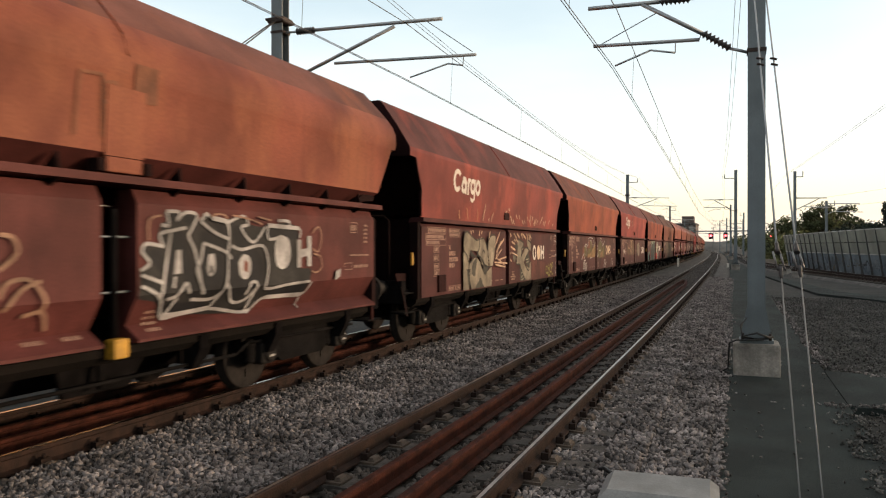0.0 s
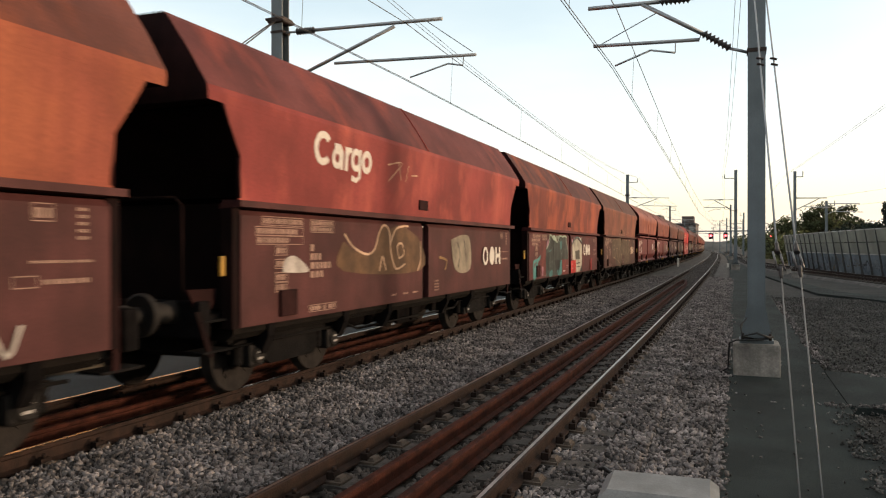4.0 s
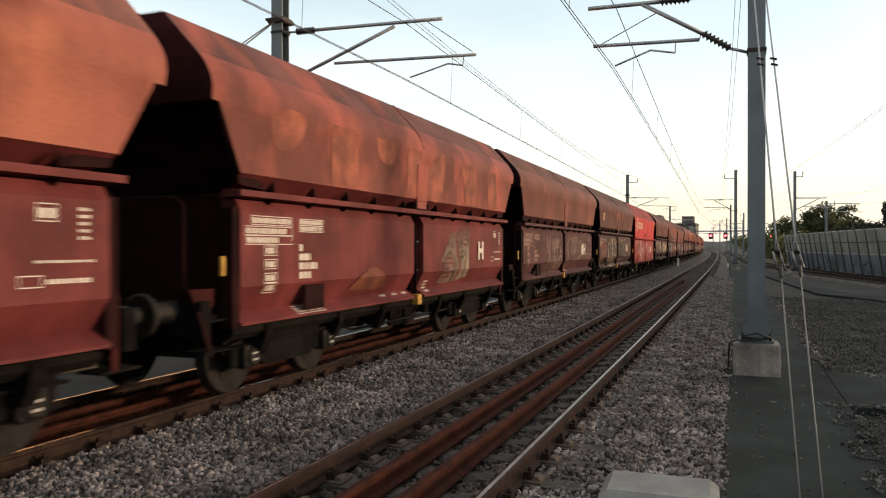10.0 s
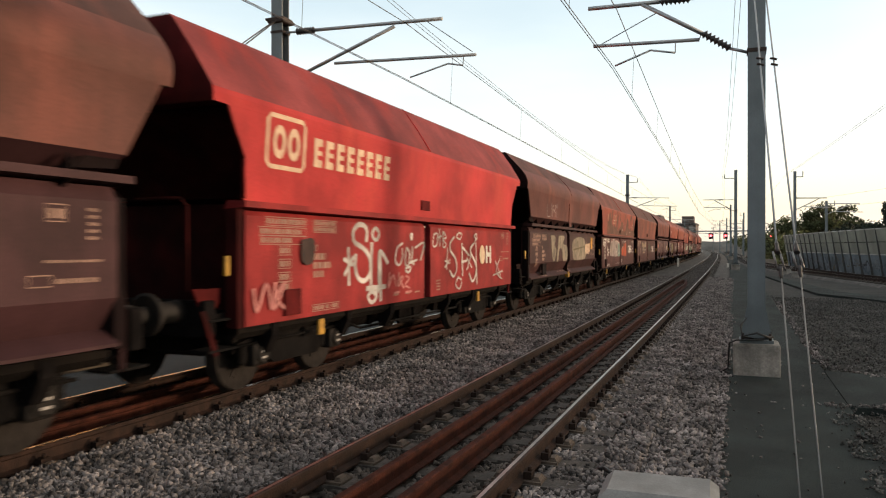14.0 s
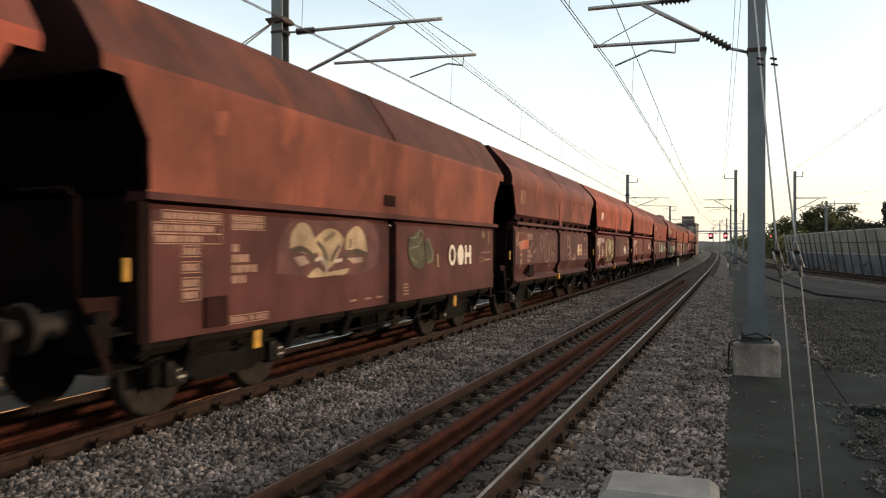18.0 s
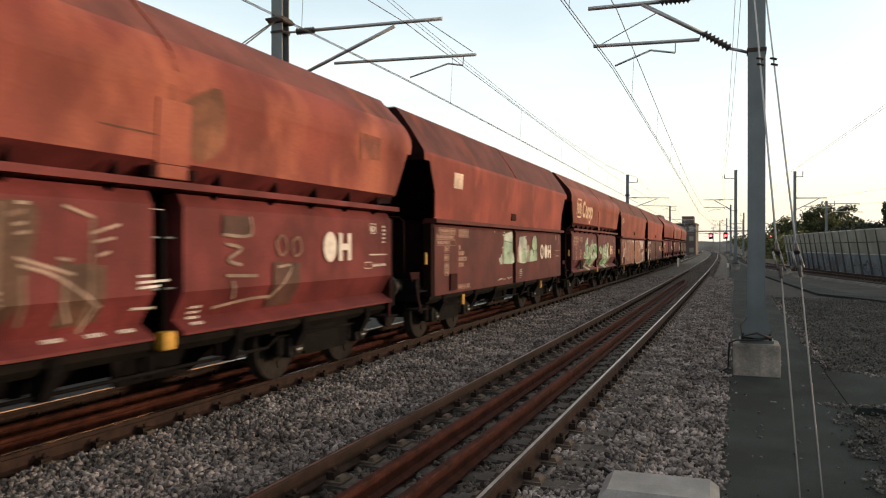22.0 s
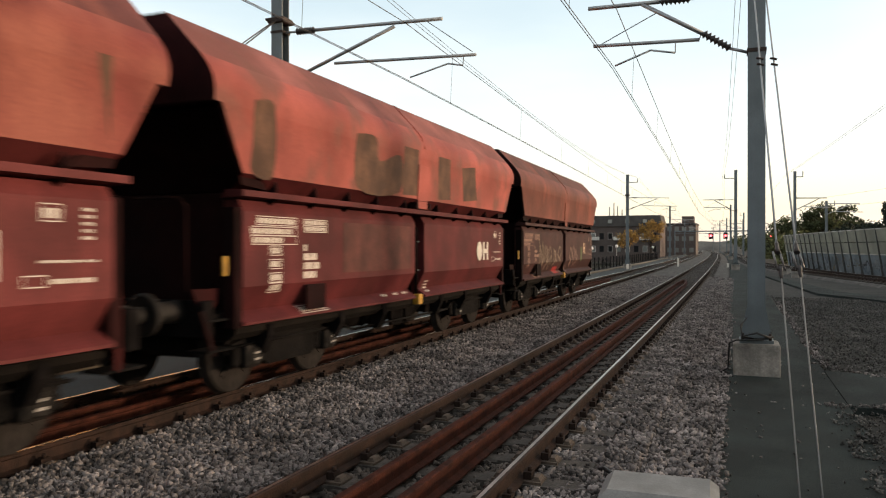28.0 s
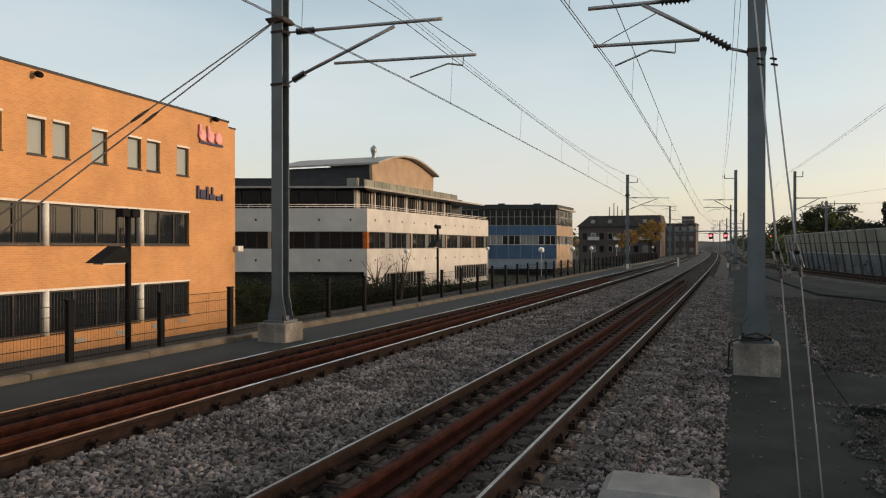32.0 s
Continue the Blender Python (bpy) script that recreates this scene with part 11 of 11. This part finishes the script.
for i, (x, s, h, wd, leaf) in enumerate([(12.6, 130, 9.4, 6.0, "leaf"), (14.6, 136, 8.2, 5.5, "leaf"), (17.0, 132, 6.6, 3.6, "leaf"), (9.2, 135, 6.6, 7, "leaf"), (10.8, 150, 6.8, 6, "leaf"),
                                         (15.5, 118, 5.0, 6, "leaf_dark"), (10.2, 182, 7.0, 6, "leaf"), (19.5, 125, 5.5, 6, "leaf_dark")]):
    tree(x, s, -0.4, h, wd, leaf, 20 + i, "autumn tree behind the noise barrier" if leaf != "leaf_dark" else "dark shrub behind the noise barrier", 3000, 0.22, 0.1)
tree(13.3, 76.0, -0.4, 6.2, 3.6, "leaf_dark", 30, "dark pointed conifer behind the noise barrier", 2400, 0.16)

def side_path(s):
    """The third track, which swings in from the right."""
    if s < 30:
        return 2.6 + (80 / 62) ** 2 * 5.5 + (30 - s) * 0.2289
    return 2.6 + (max(0.0, 110 - s) / 62) ** 2 * 5.5 + (bend(s) if s > 110 else bend(110) * (s - 30) / 80)


rng = random.Random(9)
cb = bmesh.new()
for i in range(420):
    u = rng.random()
    top = 0.15 - 0.8 * u
    c = (-24.6 + 9.0 * u + rng.uniform(-0.5, 0.5), 31.5 + 17 * u + rng.uniform(-0.5, 0.5), rng.uniform(-2.0, top - 0.35))
    leaf_mass(cb, rng, c, 0.75, 90, 0.075, 0.7)
for i in range(160):
    s = rng.uniform(48, 100)
    leaf_mass(cb, rng, (-15.6 + rng.uniform(-1.2, 0.9) + bend(s), s, -1.75 + rng.uniform(-0.3, 0.3)), 0.85, 70, 0.08, 0.6)
for i in range(24):
    u0, u1 = i / 24, (i + 1) / 24
    p0, p1 = Vector((-24.6 + 9 * u0, 31.5 + 17 * u0, 0)), Vector((-24.6 + 9 * u1, 31.5 + 17 * u1, 0))
    z1_ = -0.3 - 0.8 * u0 + rng.uniform(-0.06, 0.06)
    n_ = Vector((0.88, -0.47, 0)) * 0.45
    hexa(cb, [p0 - n_ + Vector((0, 0, -2.3)), p0 + n_ + Vector((0, 0, -2.3)), p1 + n_ + Vector((0, 0, -2.3)), p1 - n_ + Vector((0, 0, -2.3)),
              p0 - n_ + Vector((0, 0, z1_)), p0 + n_ + Vector((0, 0, z1_)), p1 + n_ + Vector((0, 0, z1_)), p1 - n_ + Vector((0, 0, z1_))])
tagged(part("hedge", cb, M["hedge"]), "dark clipped hedge below the bank behind the fence", "hedge", kind="stuff")
cb = bmesh.new()
for i in range(260):
    s = rng.uniform(200, 420)
    side = rng.choice((-1, 1))
    leaf_mass(cb, rng, (bend(s) + side * rng.uniform(8, 34) - (9 if side < 0 else -2), s, rng.uniform(0.5, 5.5)), 3.2, 60, 0.55, 0.7)
for i in range(70):
    s = rng.uniform(88, 170)
    leaf_mass(cb, rng, (side_path(s) + rng.uniform(3.0, 7.0), s, rng.uniform(0.0, 2.6)), 1.5, 60, 0.3, 0.7)
tagged(part("far_woods", cb, M["leaf"]), "hazy woods on both sides of the distant line", "woods", kind="stuff")
# wooded rise that closes the view along the line
bm = bmesh.new()
prev = None
for i in range(61):
    x = -420 + i * 14.0
    h = 7 + 4 * noise.noise((x * 0.02, 3, 0)) + 2.0 * noise.noise((x * 0.11, 7, 0))
    q = (bm.verts.new((x, 640 + 20 * noise.noise((x * 0.01, 1, 1)), -2)), bm.verts.new((x, 655, h)), bm.verts.new((x, 760, h * 0.8)))
    if prev:
        bm.faces.new((prev[0], q[0], q[1], prev[1])), bm.faces.new((prev[1], q[1], q[2], prev[2]))
    prev = q
tagged(part("backdrop_hills", bm, M["hill"]), "hazy wooded skyline at the end of the line", kind="structure")


# ------------------------------------------------------------------ right side
SIDE = [(-1.9, -0.42), (1.9, -0.42), (1.6, -0.24), (-1.6, -0.24)]
tagged(part("ballast_bed", sweep(SIDE, 0, stations(-60, 300), path=side_path), M["ballast"]), "ballast under the track by the noise barrier", kind="structure")
railway(0.0, "rusty side track curving in beside the noise barrier", -60, 300, path=side_path, guard=False, clips=(40, 70), sleepers=(40, 70))


def barrier_x(s):
    return side_path(s) + 2.6


nb = thing("noise_barrier", "long grey noise barrier of panels between leaning posts", "noise barrier")
s = -60.0
rng = random.Random(12)
LEAN = -0.5
while s < 87:
    d = 2.0
    xa, xb = barrier_x(s), barrier_x(s + d)
    for z0, z1, m_ in ((-0.42, 0.35, "barrier"), (0.37, 1.2, "barrier"), (1.28, 2.05, "barrier_top"), (2.1, 2.9, "barrier_top")):
        oa, ob_ = LEAN * (z0 / 2.9), LEAN * (z1 / 2.9)
        bm = bmesh.new()
        hexa(bm, [(xa + oa - 0.06, s, z0), (xa + oa + 0.06, s, z0), (xb + oa + 0.06, s + d, z0), (xb + oa - 0.06, s + d, z0),
                  (xa + ob_ - 0.06, s, z1), (xa + ob_ + 0.06, s, z1), (xb + ob_ + 0.06, s + d, z1), (xb + ob_ - 0.06, s + d, z1)])
        part("panel", bm, M[m_], nb)
    for z in (1.24, 2.94):
        o = LEAN * z / 2.9
        part("panel_rail", rod((xa + o - 0.05, s, z), (xb + o - 0.05, s + d, z), 0.045, seg=6), M["metal_pale"], nb)
    bm = bmesh.new()
    hexa(bm, [(xa - 0.14, s - 0.05, -0.42), (xa + 0.1, s - 0.05, -0.42), (xa + 0.1, s + 0.05, -0.42), (xa - 0.14, s + 0.05, -0.42),
              (xa + LEAN - 0.12, s - 0.05, 3.0), (xa + LEAN + 0.1, s - 0.05, 3.0), (xa + LEAN + 0.1, s + 0.05, 3.0), (xa + LEAN - 0.12, s + 0.05, 3.0)])
    part("barrier_post", bm, M["barrier_post"], nb)
    s += d
# faded scrawls along the lower panels
cols = [(0.2, 0.21, 0.22), (0.07, 0.085, 0.11), (0.22, 0.23, 0.25), (0.15, 0.11, 0.06), (0.1, 0.13, 0.17), (0.05, 0.055, 0.06)]
for i in range(64):
    s0, z0 = rng.uniform(30, 84), rng.uniform(-0.1, 0.75)
    pts = [(s0, z0)]
    for q in range(rng.randint(3, 6)):
        pts.append((s0 + 0.38 * (q + 1) * rng.uniform(0.6, 1.2), min(1.1, max(-0.3, z0 + rng.uniform(-0.35, 0.45)))))
    bm = bmesh.new()
    ribbon(bm, rounded(pts), rng.uniform(0.05, 0.12), 0.0)
    for v in bm.verts:
        v.co.x = barrier_x(v.co.y) + LEAN * v.co.z / 2.9 - 0.09 - 0.0003 * i
    part("graffiti", bm, paint(cols[i % 6]), nb, "sprayed lettering")


def line_mast(x, s, h, arm):
    t = thing("catenary_mast", "slim dark catenary mast further down the line", "mast", (x, s, -0.35), group="catenary masts")
    part("column", box(-0.12, 0.12, -0.12, 0.12, -0.2, h), M["mast"], t)
    part("foundation", box(-0.35, 0.35, -0.35, 0.35, -0.2, 0.35, bevel=0.03), M["concrete"], t)
    part("top_tube", rod((0, 0, 6.5), (arm, 0, 6.45), 0.05), M["tube"], t)
    part("diagonal_tube", rod((0, 0, 5.4), (arm * 0.75, 0, 6.4), 0.04), M["tube"], t)
    part("registration_tube", rod((arm * 0.3, 0, 5.7), (arm * 1.1, 0, 5.6), 0.04), M["tube"], t)
    part("feeder_bracket", chain([(0, 0, h - 0.5), (arm * 0.25, 0, h - 0.5), (arm * 0.25, 0, h)], 0.04), M["mast"], t)
    return t


line_mast(4.95, 74, 8.9, 2.6)
line_mast(8.6, 85, 6.8, 3.0)
line_mast(3.2, 150, 8.5, 2.4)
line_mast(1.4, 150, 8.5, -2.6)
for x, s in ((-9.3, 215), (-0.9, 215), (-9.5, 245), (-2.4, 260), (2.4, 235), (4.0, 190)):
    line_mast(x + bend(s), s, 8.6, 2.6 if x < -5 else -2.4)
for pts in (((4.3, 74, 8.4), (8.6, 12, 9.2)), ((4.45, 74, 8.4), (8.8, 12, 9.2)), ((4.3, 74, 8.4), (2.6, 150, 8.2)), ((7.0, 74, 6.1), (24.0, 12, 6.6)), ((7.0, 74, 5.2), (23.6, 12, 5.3)),
            ((7.0, 74, 6.1), (5.0, 150, 6.0))):
    wire("side_wire", "thin overhead wire over the side track", [Vector(pts[0]).lerp(Vector(pts[1]), i / 8) - Vector((0, 0, 1.2 * (i / 8) * (1 - i / 8))) for i in range(9)], 0.008)


def rail_signal(x, s, z, mount):
    t = thing("railway_signal", "black railway signal showing red", "railway signal", (x, s, 0), group="red railway signals")
    part("backplate", box(-0.42, 0.42, 0.0, 0.06, z - 0.75, z + 0.55, bevel=0.05), M["black"], t)
    for i, dz in enumerate((0.25, -0.08, -0.42)):
        part("hood", rod((0, -0.28, z + dz), (0, 0, z + dz), 0.14, seg=12), M["black"], t)
    bm = disc_stack((0, -0.33, z - 0.08), (0, -0.285, z - 0.08), [0.2, 0.26, 0.26, 0.2], 16)
    part("red_lens", bm, M["red_lamp"], t, "glowing red lens")
    if mount:
        part("post", rod((0, 0.1, -0.3), (0, 0.1, z - 0.7), 0.08), M["mast"], t)
    else:
        part("hanger", rod((0, 0.1, z + 0.5), (0, 0.1, 5.1), 0.06), M["mast"], t)


for x in (-4.98, -2.03):
    rail_signal(x, 170, 4.2, False)
rail_signal(6.95, 170, 4.14, True)
gt = thing("signal_gantry", "thin steel gantry across the tracks", "gantry", (0, 170.2, 0))
part("beam", box(-12.5, 8.2, -0.15, 0.15, 5.0, 5.25), M["mast"], gt)
part("beam", box(-12.5, 8.2, -0.1, 0.1, 4.65, 4.72), M["mast"], gt)
for x in (-12.4, -0.9, 8.1):
    part("leg", box(x - 0.12, x + 0.12, -0.12, 0.12, -0.4, 5.0), M["mast"], gt)

# stays of the mast beside the far track
for dx in (0.0, 0.16):
    st = thing("mast_stay", "taut dark stay wire from the mast to the ground", "stay wire")
    a, b = Vector((-9.0 + 0.3 * dx, 13.25, 6.5)), Vector((-9.25 + 0.3 * dx, 3.5 + 3.2 * dx, -0.33))
    part("wire", rod(a, b, 0.013, seg=6), M["wire"], st)
    m1, m2 = a.lerp(b, 0.36), a.lerp(b, 0.4)
    part("clamp", disc_stack(m1, m2, [0.014, 0.024, 0.026, 0.024, 0.014]), M["clip"], st)
    part("anchor", box(b.x - 0.06, b.x + 0.06, b.y - 0.1, b.y + 0.1, -0.5, -0.28), M["concrete"], st)


# ------------------------------------------------------------------ small things on the ground
bx = thing("cable_box", "pale grey trackside cable box lid", "box", (-0.55, 6.0, -0.27), 2.0)
part("body", box(-0.4, 0.4, -0.3, 0.27, 0.0, 0.12), M["box_grey"], bx)
part("lid", placed(hexa(bm := bmesh.new(), [(-0.44, -0.33, 0.12), (0.44, -0.33, 0.12), (0.44, 0.3, 0.12), (-0.44, 0.3, 0.12), (-0.37, -0.27, 0.19), (0.37, -0.27, 0.19), (0.37, 0.24, 0.19), (-0.37, 0.24, 0.19)]) and bm, None), M["box_grey"], bx, "bevelled grey lid")
for x in (-0.2, 0.22):
    part("latch", box(x - 0.03, x + 0.03, -0.335, -0.3, 0.08, 0.15), M["clip"], bx)
pts = [(-1.15, 6.55, -0.2), (-1.05, 6.45, -0.14), (-0.95, 6.35, -0.16), (-0.85, 6.3, -0.22), (-0.8, 6.25, -0.2)]
tagged(part("cable", chain(pts, 0.02), M["cable"]), "black cable looping from the rail to the box", "cable")
for x, s, h in ((-4.9, 77, 0.95), (-8.7, 68, 0.5), (-0.3, 78, 0.45)):
    p_ = thing("marker_post", "small white trackside marker post", "marker post", (x + bend(s), s, -0.3))
    part("post", box(-0.09, 0.09, -0.07, 0.07, -0.1, h, bevel=0.02), M["frame_white"], p_)
    part("base", box(-0.14, 0.14, -0.12, 0.12, -0.1, 0.05), M["concrete"], p_)
for x, s in ((3.9, 56), (3.6, 63)):
    b_ = thing("concrete_block", "low concrete block on the gravel", "concrete block", (x, s, -0.36))
    part("block", box(-0.35, 0.35, -0.3, 0.3, -0.05, 0.42, bevel=0.03), M["concrete"], b_)
cross = [(1.35, 10.6), (7.5, 11.4), (7.5, 13.4), (3.0, 13.2), (1.35, 13.6)]
tagged(part("pavement_cross", plate([(x, y, -0.262) for x, y in cross], (0, 0, -0.1)), M["asphalt"]), "asphalt spur across the gravel", kind="structure")
bank = [(3.3, 36.0), (8.2, 25.5), (9.6, 25.5), (4.3, 38.0), (2.5, 56.0), (1.9, 56.0)]
tagged(part("pavement_far", plate([(x, y, -0.262) for x, y in bank], (0, 0, -0.1)), M["asphalt"]), "grey strip of path on the gravel", kind="structure")


# ------------------------------------------------------------------ loose ballast stones
CUBE = ([(-1, -1, -1), (1, -1, -1), (1, 1, -1), (-1, 1, -1), (-1, -1, 1), (1, -1, 1), (1, 1, 1), (-1, 1, 1)],
        [(3, 2, 1, 0), (4, 5, 6, 7), (0, 1, 5, 4), (1, 2, 6, 5), (2, 3, 7, 6), (3, 0, 4, 7)])
OCTA = ([(1.25, 0, 0), (0, 1.25, 0), (-1.25, 0, 0), (0, -1.25, 0), (0, 0, 1.25), (0, 0, -1.25)],
        [(0, 1, 4), (1, 2, 4), (2, 3, 4), (3, 0, 4), (1, 0, 5), (2, 1, 5), (3, 2, 5), (0, 3, 5)])


def stones(name, label, count, area, size, zfun, seed, material, lump=CUBE):
    """Broken stones: uneven lumps lying on the bed, in one mesh."""
    r = np.random.default_rng(seed)
    xy = area(r, count)
    n = len(xy)
    base, faces = np.array(lump[0], float), np.array(lump[1])
    nv, (nf, fl) = len(base), faces.shape
    v = base[None] * (1 + r.uniform(-0.75, 0.35, (n, nv, 3))) + (r.uniform(-0.4, 0.4, (n, nv, 3)) if fl == 3 else 0)
    v *= (r.uniform(size[0], size[1], n)[:, None] * np.stack([r.uniform(0.8, 1.3, n), r.uniform(0.7, 1.1, n), r.uniform(0.45, 0.8, n)], 1))[:, None, :]
    q = r.normal(size=(n, 4))
    q /= np.linalg.norm(q, axis=1)[:, None]
    w, a, b, c = q.T
    R = np.stack([np.stack([1 - 2 * (b * b + c * c), 2 * (a * b - w * c), 2 * (a * c + w * b)], 1),
                  np.stack([2 * (a * b + w * c), 1 - 2 * (a * a + c * c), 2 * (b * c - w * a)], 1),
                  np.stack([2 * (a * c - w * b), 2 * (b * c + w * a), 1 - 2 * (a * a + b * b)], 1)], 1)
    v = np.einsum("nij,nkj->nki", R, v)
    z = np.array([zfun(x, y) for x, y in xy])
    v += np.concatenate([xy, z[:, None]], 1)[:, None, :]
    idx = (faces[None] + nv * np.arange(n)[:, None, None]).reshape(-1)
    me = bpy.data.meshes.new(name)
    me.vertices.add(nv * n)
    me.vertices.foreach_set("co", v.reshape(-1))
    me.loops.add(fl * nf * n)
    me.loops.foreach_set("vertex_index", idx.astype(np.int32))
    me.polygons.add(nf * n)
    me.polygons.foreach_set("loop_start", np.arange(0, fl * nf * n, fl, dtype=np.int32))
    me.update(calc_edges=True)
    me.materials.append(material)
    return tagged(new(name, me), label, "gravel", kind="stuff")


def off_track(r, x, s, inside):
    """Leaves out what would lie on rails and on bare sleepers."""
    keep = x < 0
    for c in (NEAR_X, FAR_X):
        for g in (-GAUGE, GAUGE):
            keep &= abs(x - c - g) > 0.085
        for g in (-0.18, 0.235):
            keep &= abs(x - c - g) > 0.075
        on = (abs(x - c) < 1.28) & (abs((s / 0.6) - np.round(s / 0.6)) < 0.2)
        on &= ~((x > -5.62) & (x < -3.3)) & (x < -1.12)
        keep &= ~(on & (r.random(len(x)) > 0.08))
    between = (abs(x - NEAR_X) < GAUGE) | (abs(x - FAR_X) < GAUGE)
    return np.stack([x, s], 1)[keep & (between == inside)]


def near_bed(r, count, inside=False):
    s = 4.0 + 11.0 * r.random(count) ** 1.15
    s[: count // 12] = r.uniform(-4.0, 4.0, count // 12)
    return off_track(r, r.uniform(-7.7, -0.12, count), s, inside)


def far_bed(r, count, inside=False):
    return off_track(r, r.uniform(-7.7, -0.12, count), 15.0 + 36.0 * r.random(count) ** 1.35, inside)


def bed_z(x, s):
    z = -0.178 if -5.6 < x < -3.32 else -0.212 if -1.62 < x < -1.12 else -0.2 if -1.12 < x < -0.8 else -0.24
    if x > -0.6:
        z = -0.265 - (0.04 if x > -0.25 else 0)
    return z + random.random() * 0.034


stones("ballast_stones", "loose grey broken ballast stones", 92000, near_bed, (0.016, 0.032), bed_z, 3, M["stone"])
stones("ballast_stones", "loose grey broken ballast stones", 130000, far_bed, (0.02, 0.036), bed_z, 4, M["stone"], OCTA)
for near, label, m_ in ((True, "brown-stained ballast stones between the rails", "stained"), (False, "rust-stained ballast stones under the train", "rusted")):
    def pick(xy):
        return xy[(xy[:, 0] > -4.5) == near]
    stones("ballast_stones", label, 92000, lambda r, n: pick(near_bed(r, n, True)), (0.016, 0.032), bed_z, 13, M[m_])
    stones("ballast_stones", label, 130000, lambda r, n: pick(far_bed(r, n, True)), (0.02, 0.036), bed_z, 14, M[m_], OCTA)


def right_gravel(r, count):
    s = 6.0 + 28.0 * r.random(count) ** 1.3
    x = r.uniform(1.0, 7.5, count)
    edge = 1.1 + 0.07 * np.sin(s * 5.0) + 0.05 * np.sin(s * 13.0) + 0.3 * (s > 12) + r.normal(0, 0.03, count)
    spur = (s > 10.75 + 0.15 * np.sin(x * 3)) & (s < 14.4 - 1.3 * np.clip(x - 1.2, 0, 0.8) + 0.12 * np.sin(x * 7))
    return np.stack([x, s], 1)[(x > edge) & ~spur & (x < 0.65 * s)]


stones("gravel_stones", "loose dark gravel beside the path", 46000, right_gravel, (0.011, 0.026),
       lambda x, s: (-0.262 if x < 1.4 else -0.34) + random.random() * 0.025, 5, M["gravel"], OCTA)


def litter(r, count):
    return np.stack([r.uniform(-0.2, 1.5, count), r.uniform(5.5, 20, count)], 1)


stones("path_grit", "scattered grit on the asphalt path", 130, litter, (0.006, 0.017), lambda x, s: -0.262, 6, M["stone"])


def spilled(r, count):
    """Stones kicked over the edges of the path and of its spur."""
    runs = [((-0.15, 5.5), (-0.15, 24.0)), ((1.4, 14.4), (1.4, 30.0)), ((1.1, 10.7), (7.5, 11.2)), ((2.0, 13.25), (7.5, 13.45)), ((1.3, 14.4), (2.0, 13.3))]
    out = []
    for (xa, ya), (xb, yb) in runs:
        n = int(count * math.hypot(xb - xa, yb - ya) / 60)
        u = r.random(n) ** 1.3
        out.append(np.stack([xa + (xb - xa) * u + r.normal(0, 0.05, n), ya + (yb - ya) * u + r.normal(0, 0.05, n)], 1))
    return np.concatenate(out)


stones("spilled_gravel", "gravel spilled over the edges of the asphalt path", 2200, spilled, (0.01, 0.024), lambda x, s: -0.258, 8, M["stone"])


# ------------------------------------------------------------------ what moves
def motions():
    for k, w in enumerate(WAGONS):
        rows = []
        for i in range(0, 33):
            y = wagon_y(k, float(i))
            rows.append((float(i), pose(FAR_X + bend(y), y, 0, 0, 0, bend_angle(y))))
        walk(w, rows)
    for k, off, sy, ws in WHEELS:
        times = [i / FPS for i in range(0, 32 * FPS + 1) if -4 < wagon_y(k, i / FPS) + off < 42]
        rows = [(t, pose(0, sy, 0.46, math.degrees(travelled(t) / 0.46) % 360.0)) for t in times]
        if not rows:
            continue
        if times[0] > 0.5:
            rows.insert(0, (0.0, rows[0][1]))
        if times[-1] < 31.5:
            rows.append((32.0, rows[-1][1]))
        walk(ws, rows)


motions()
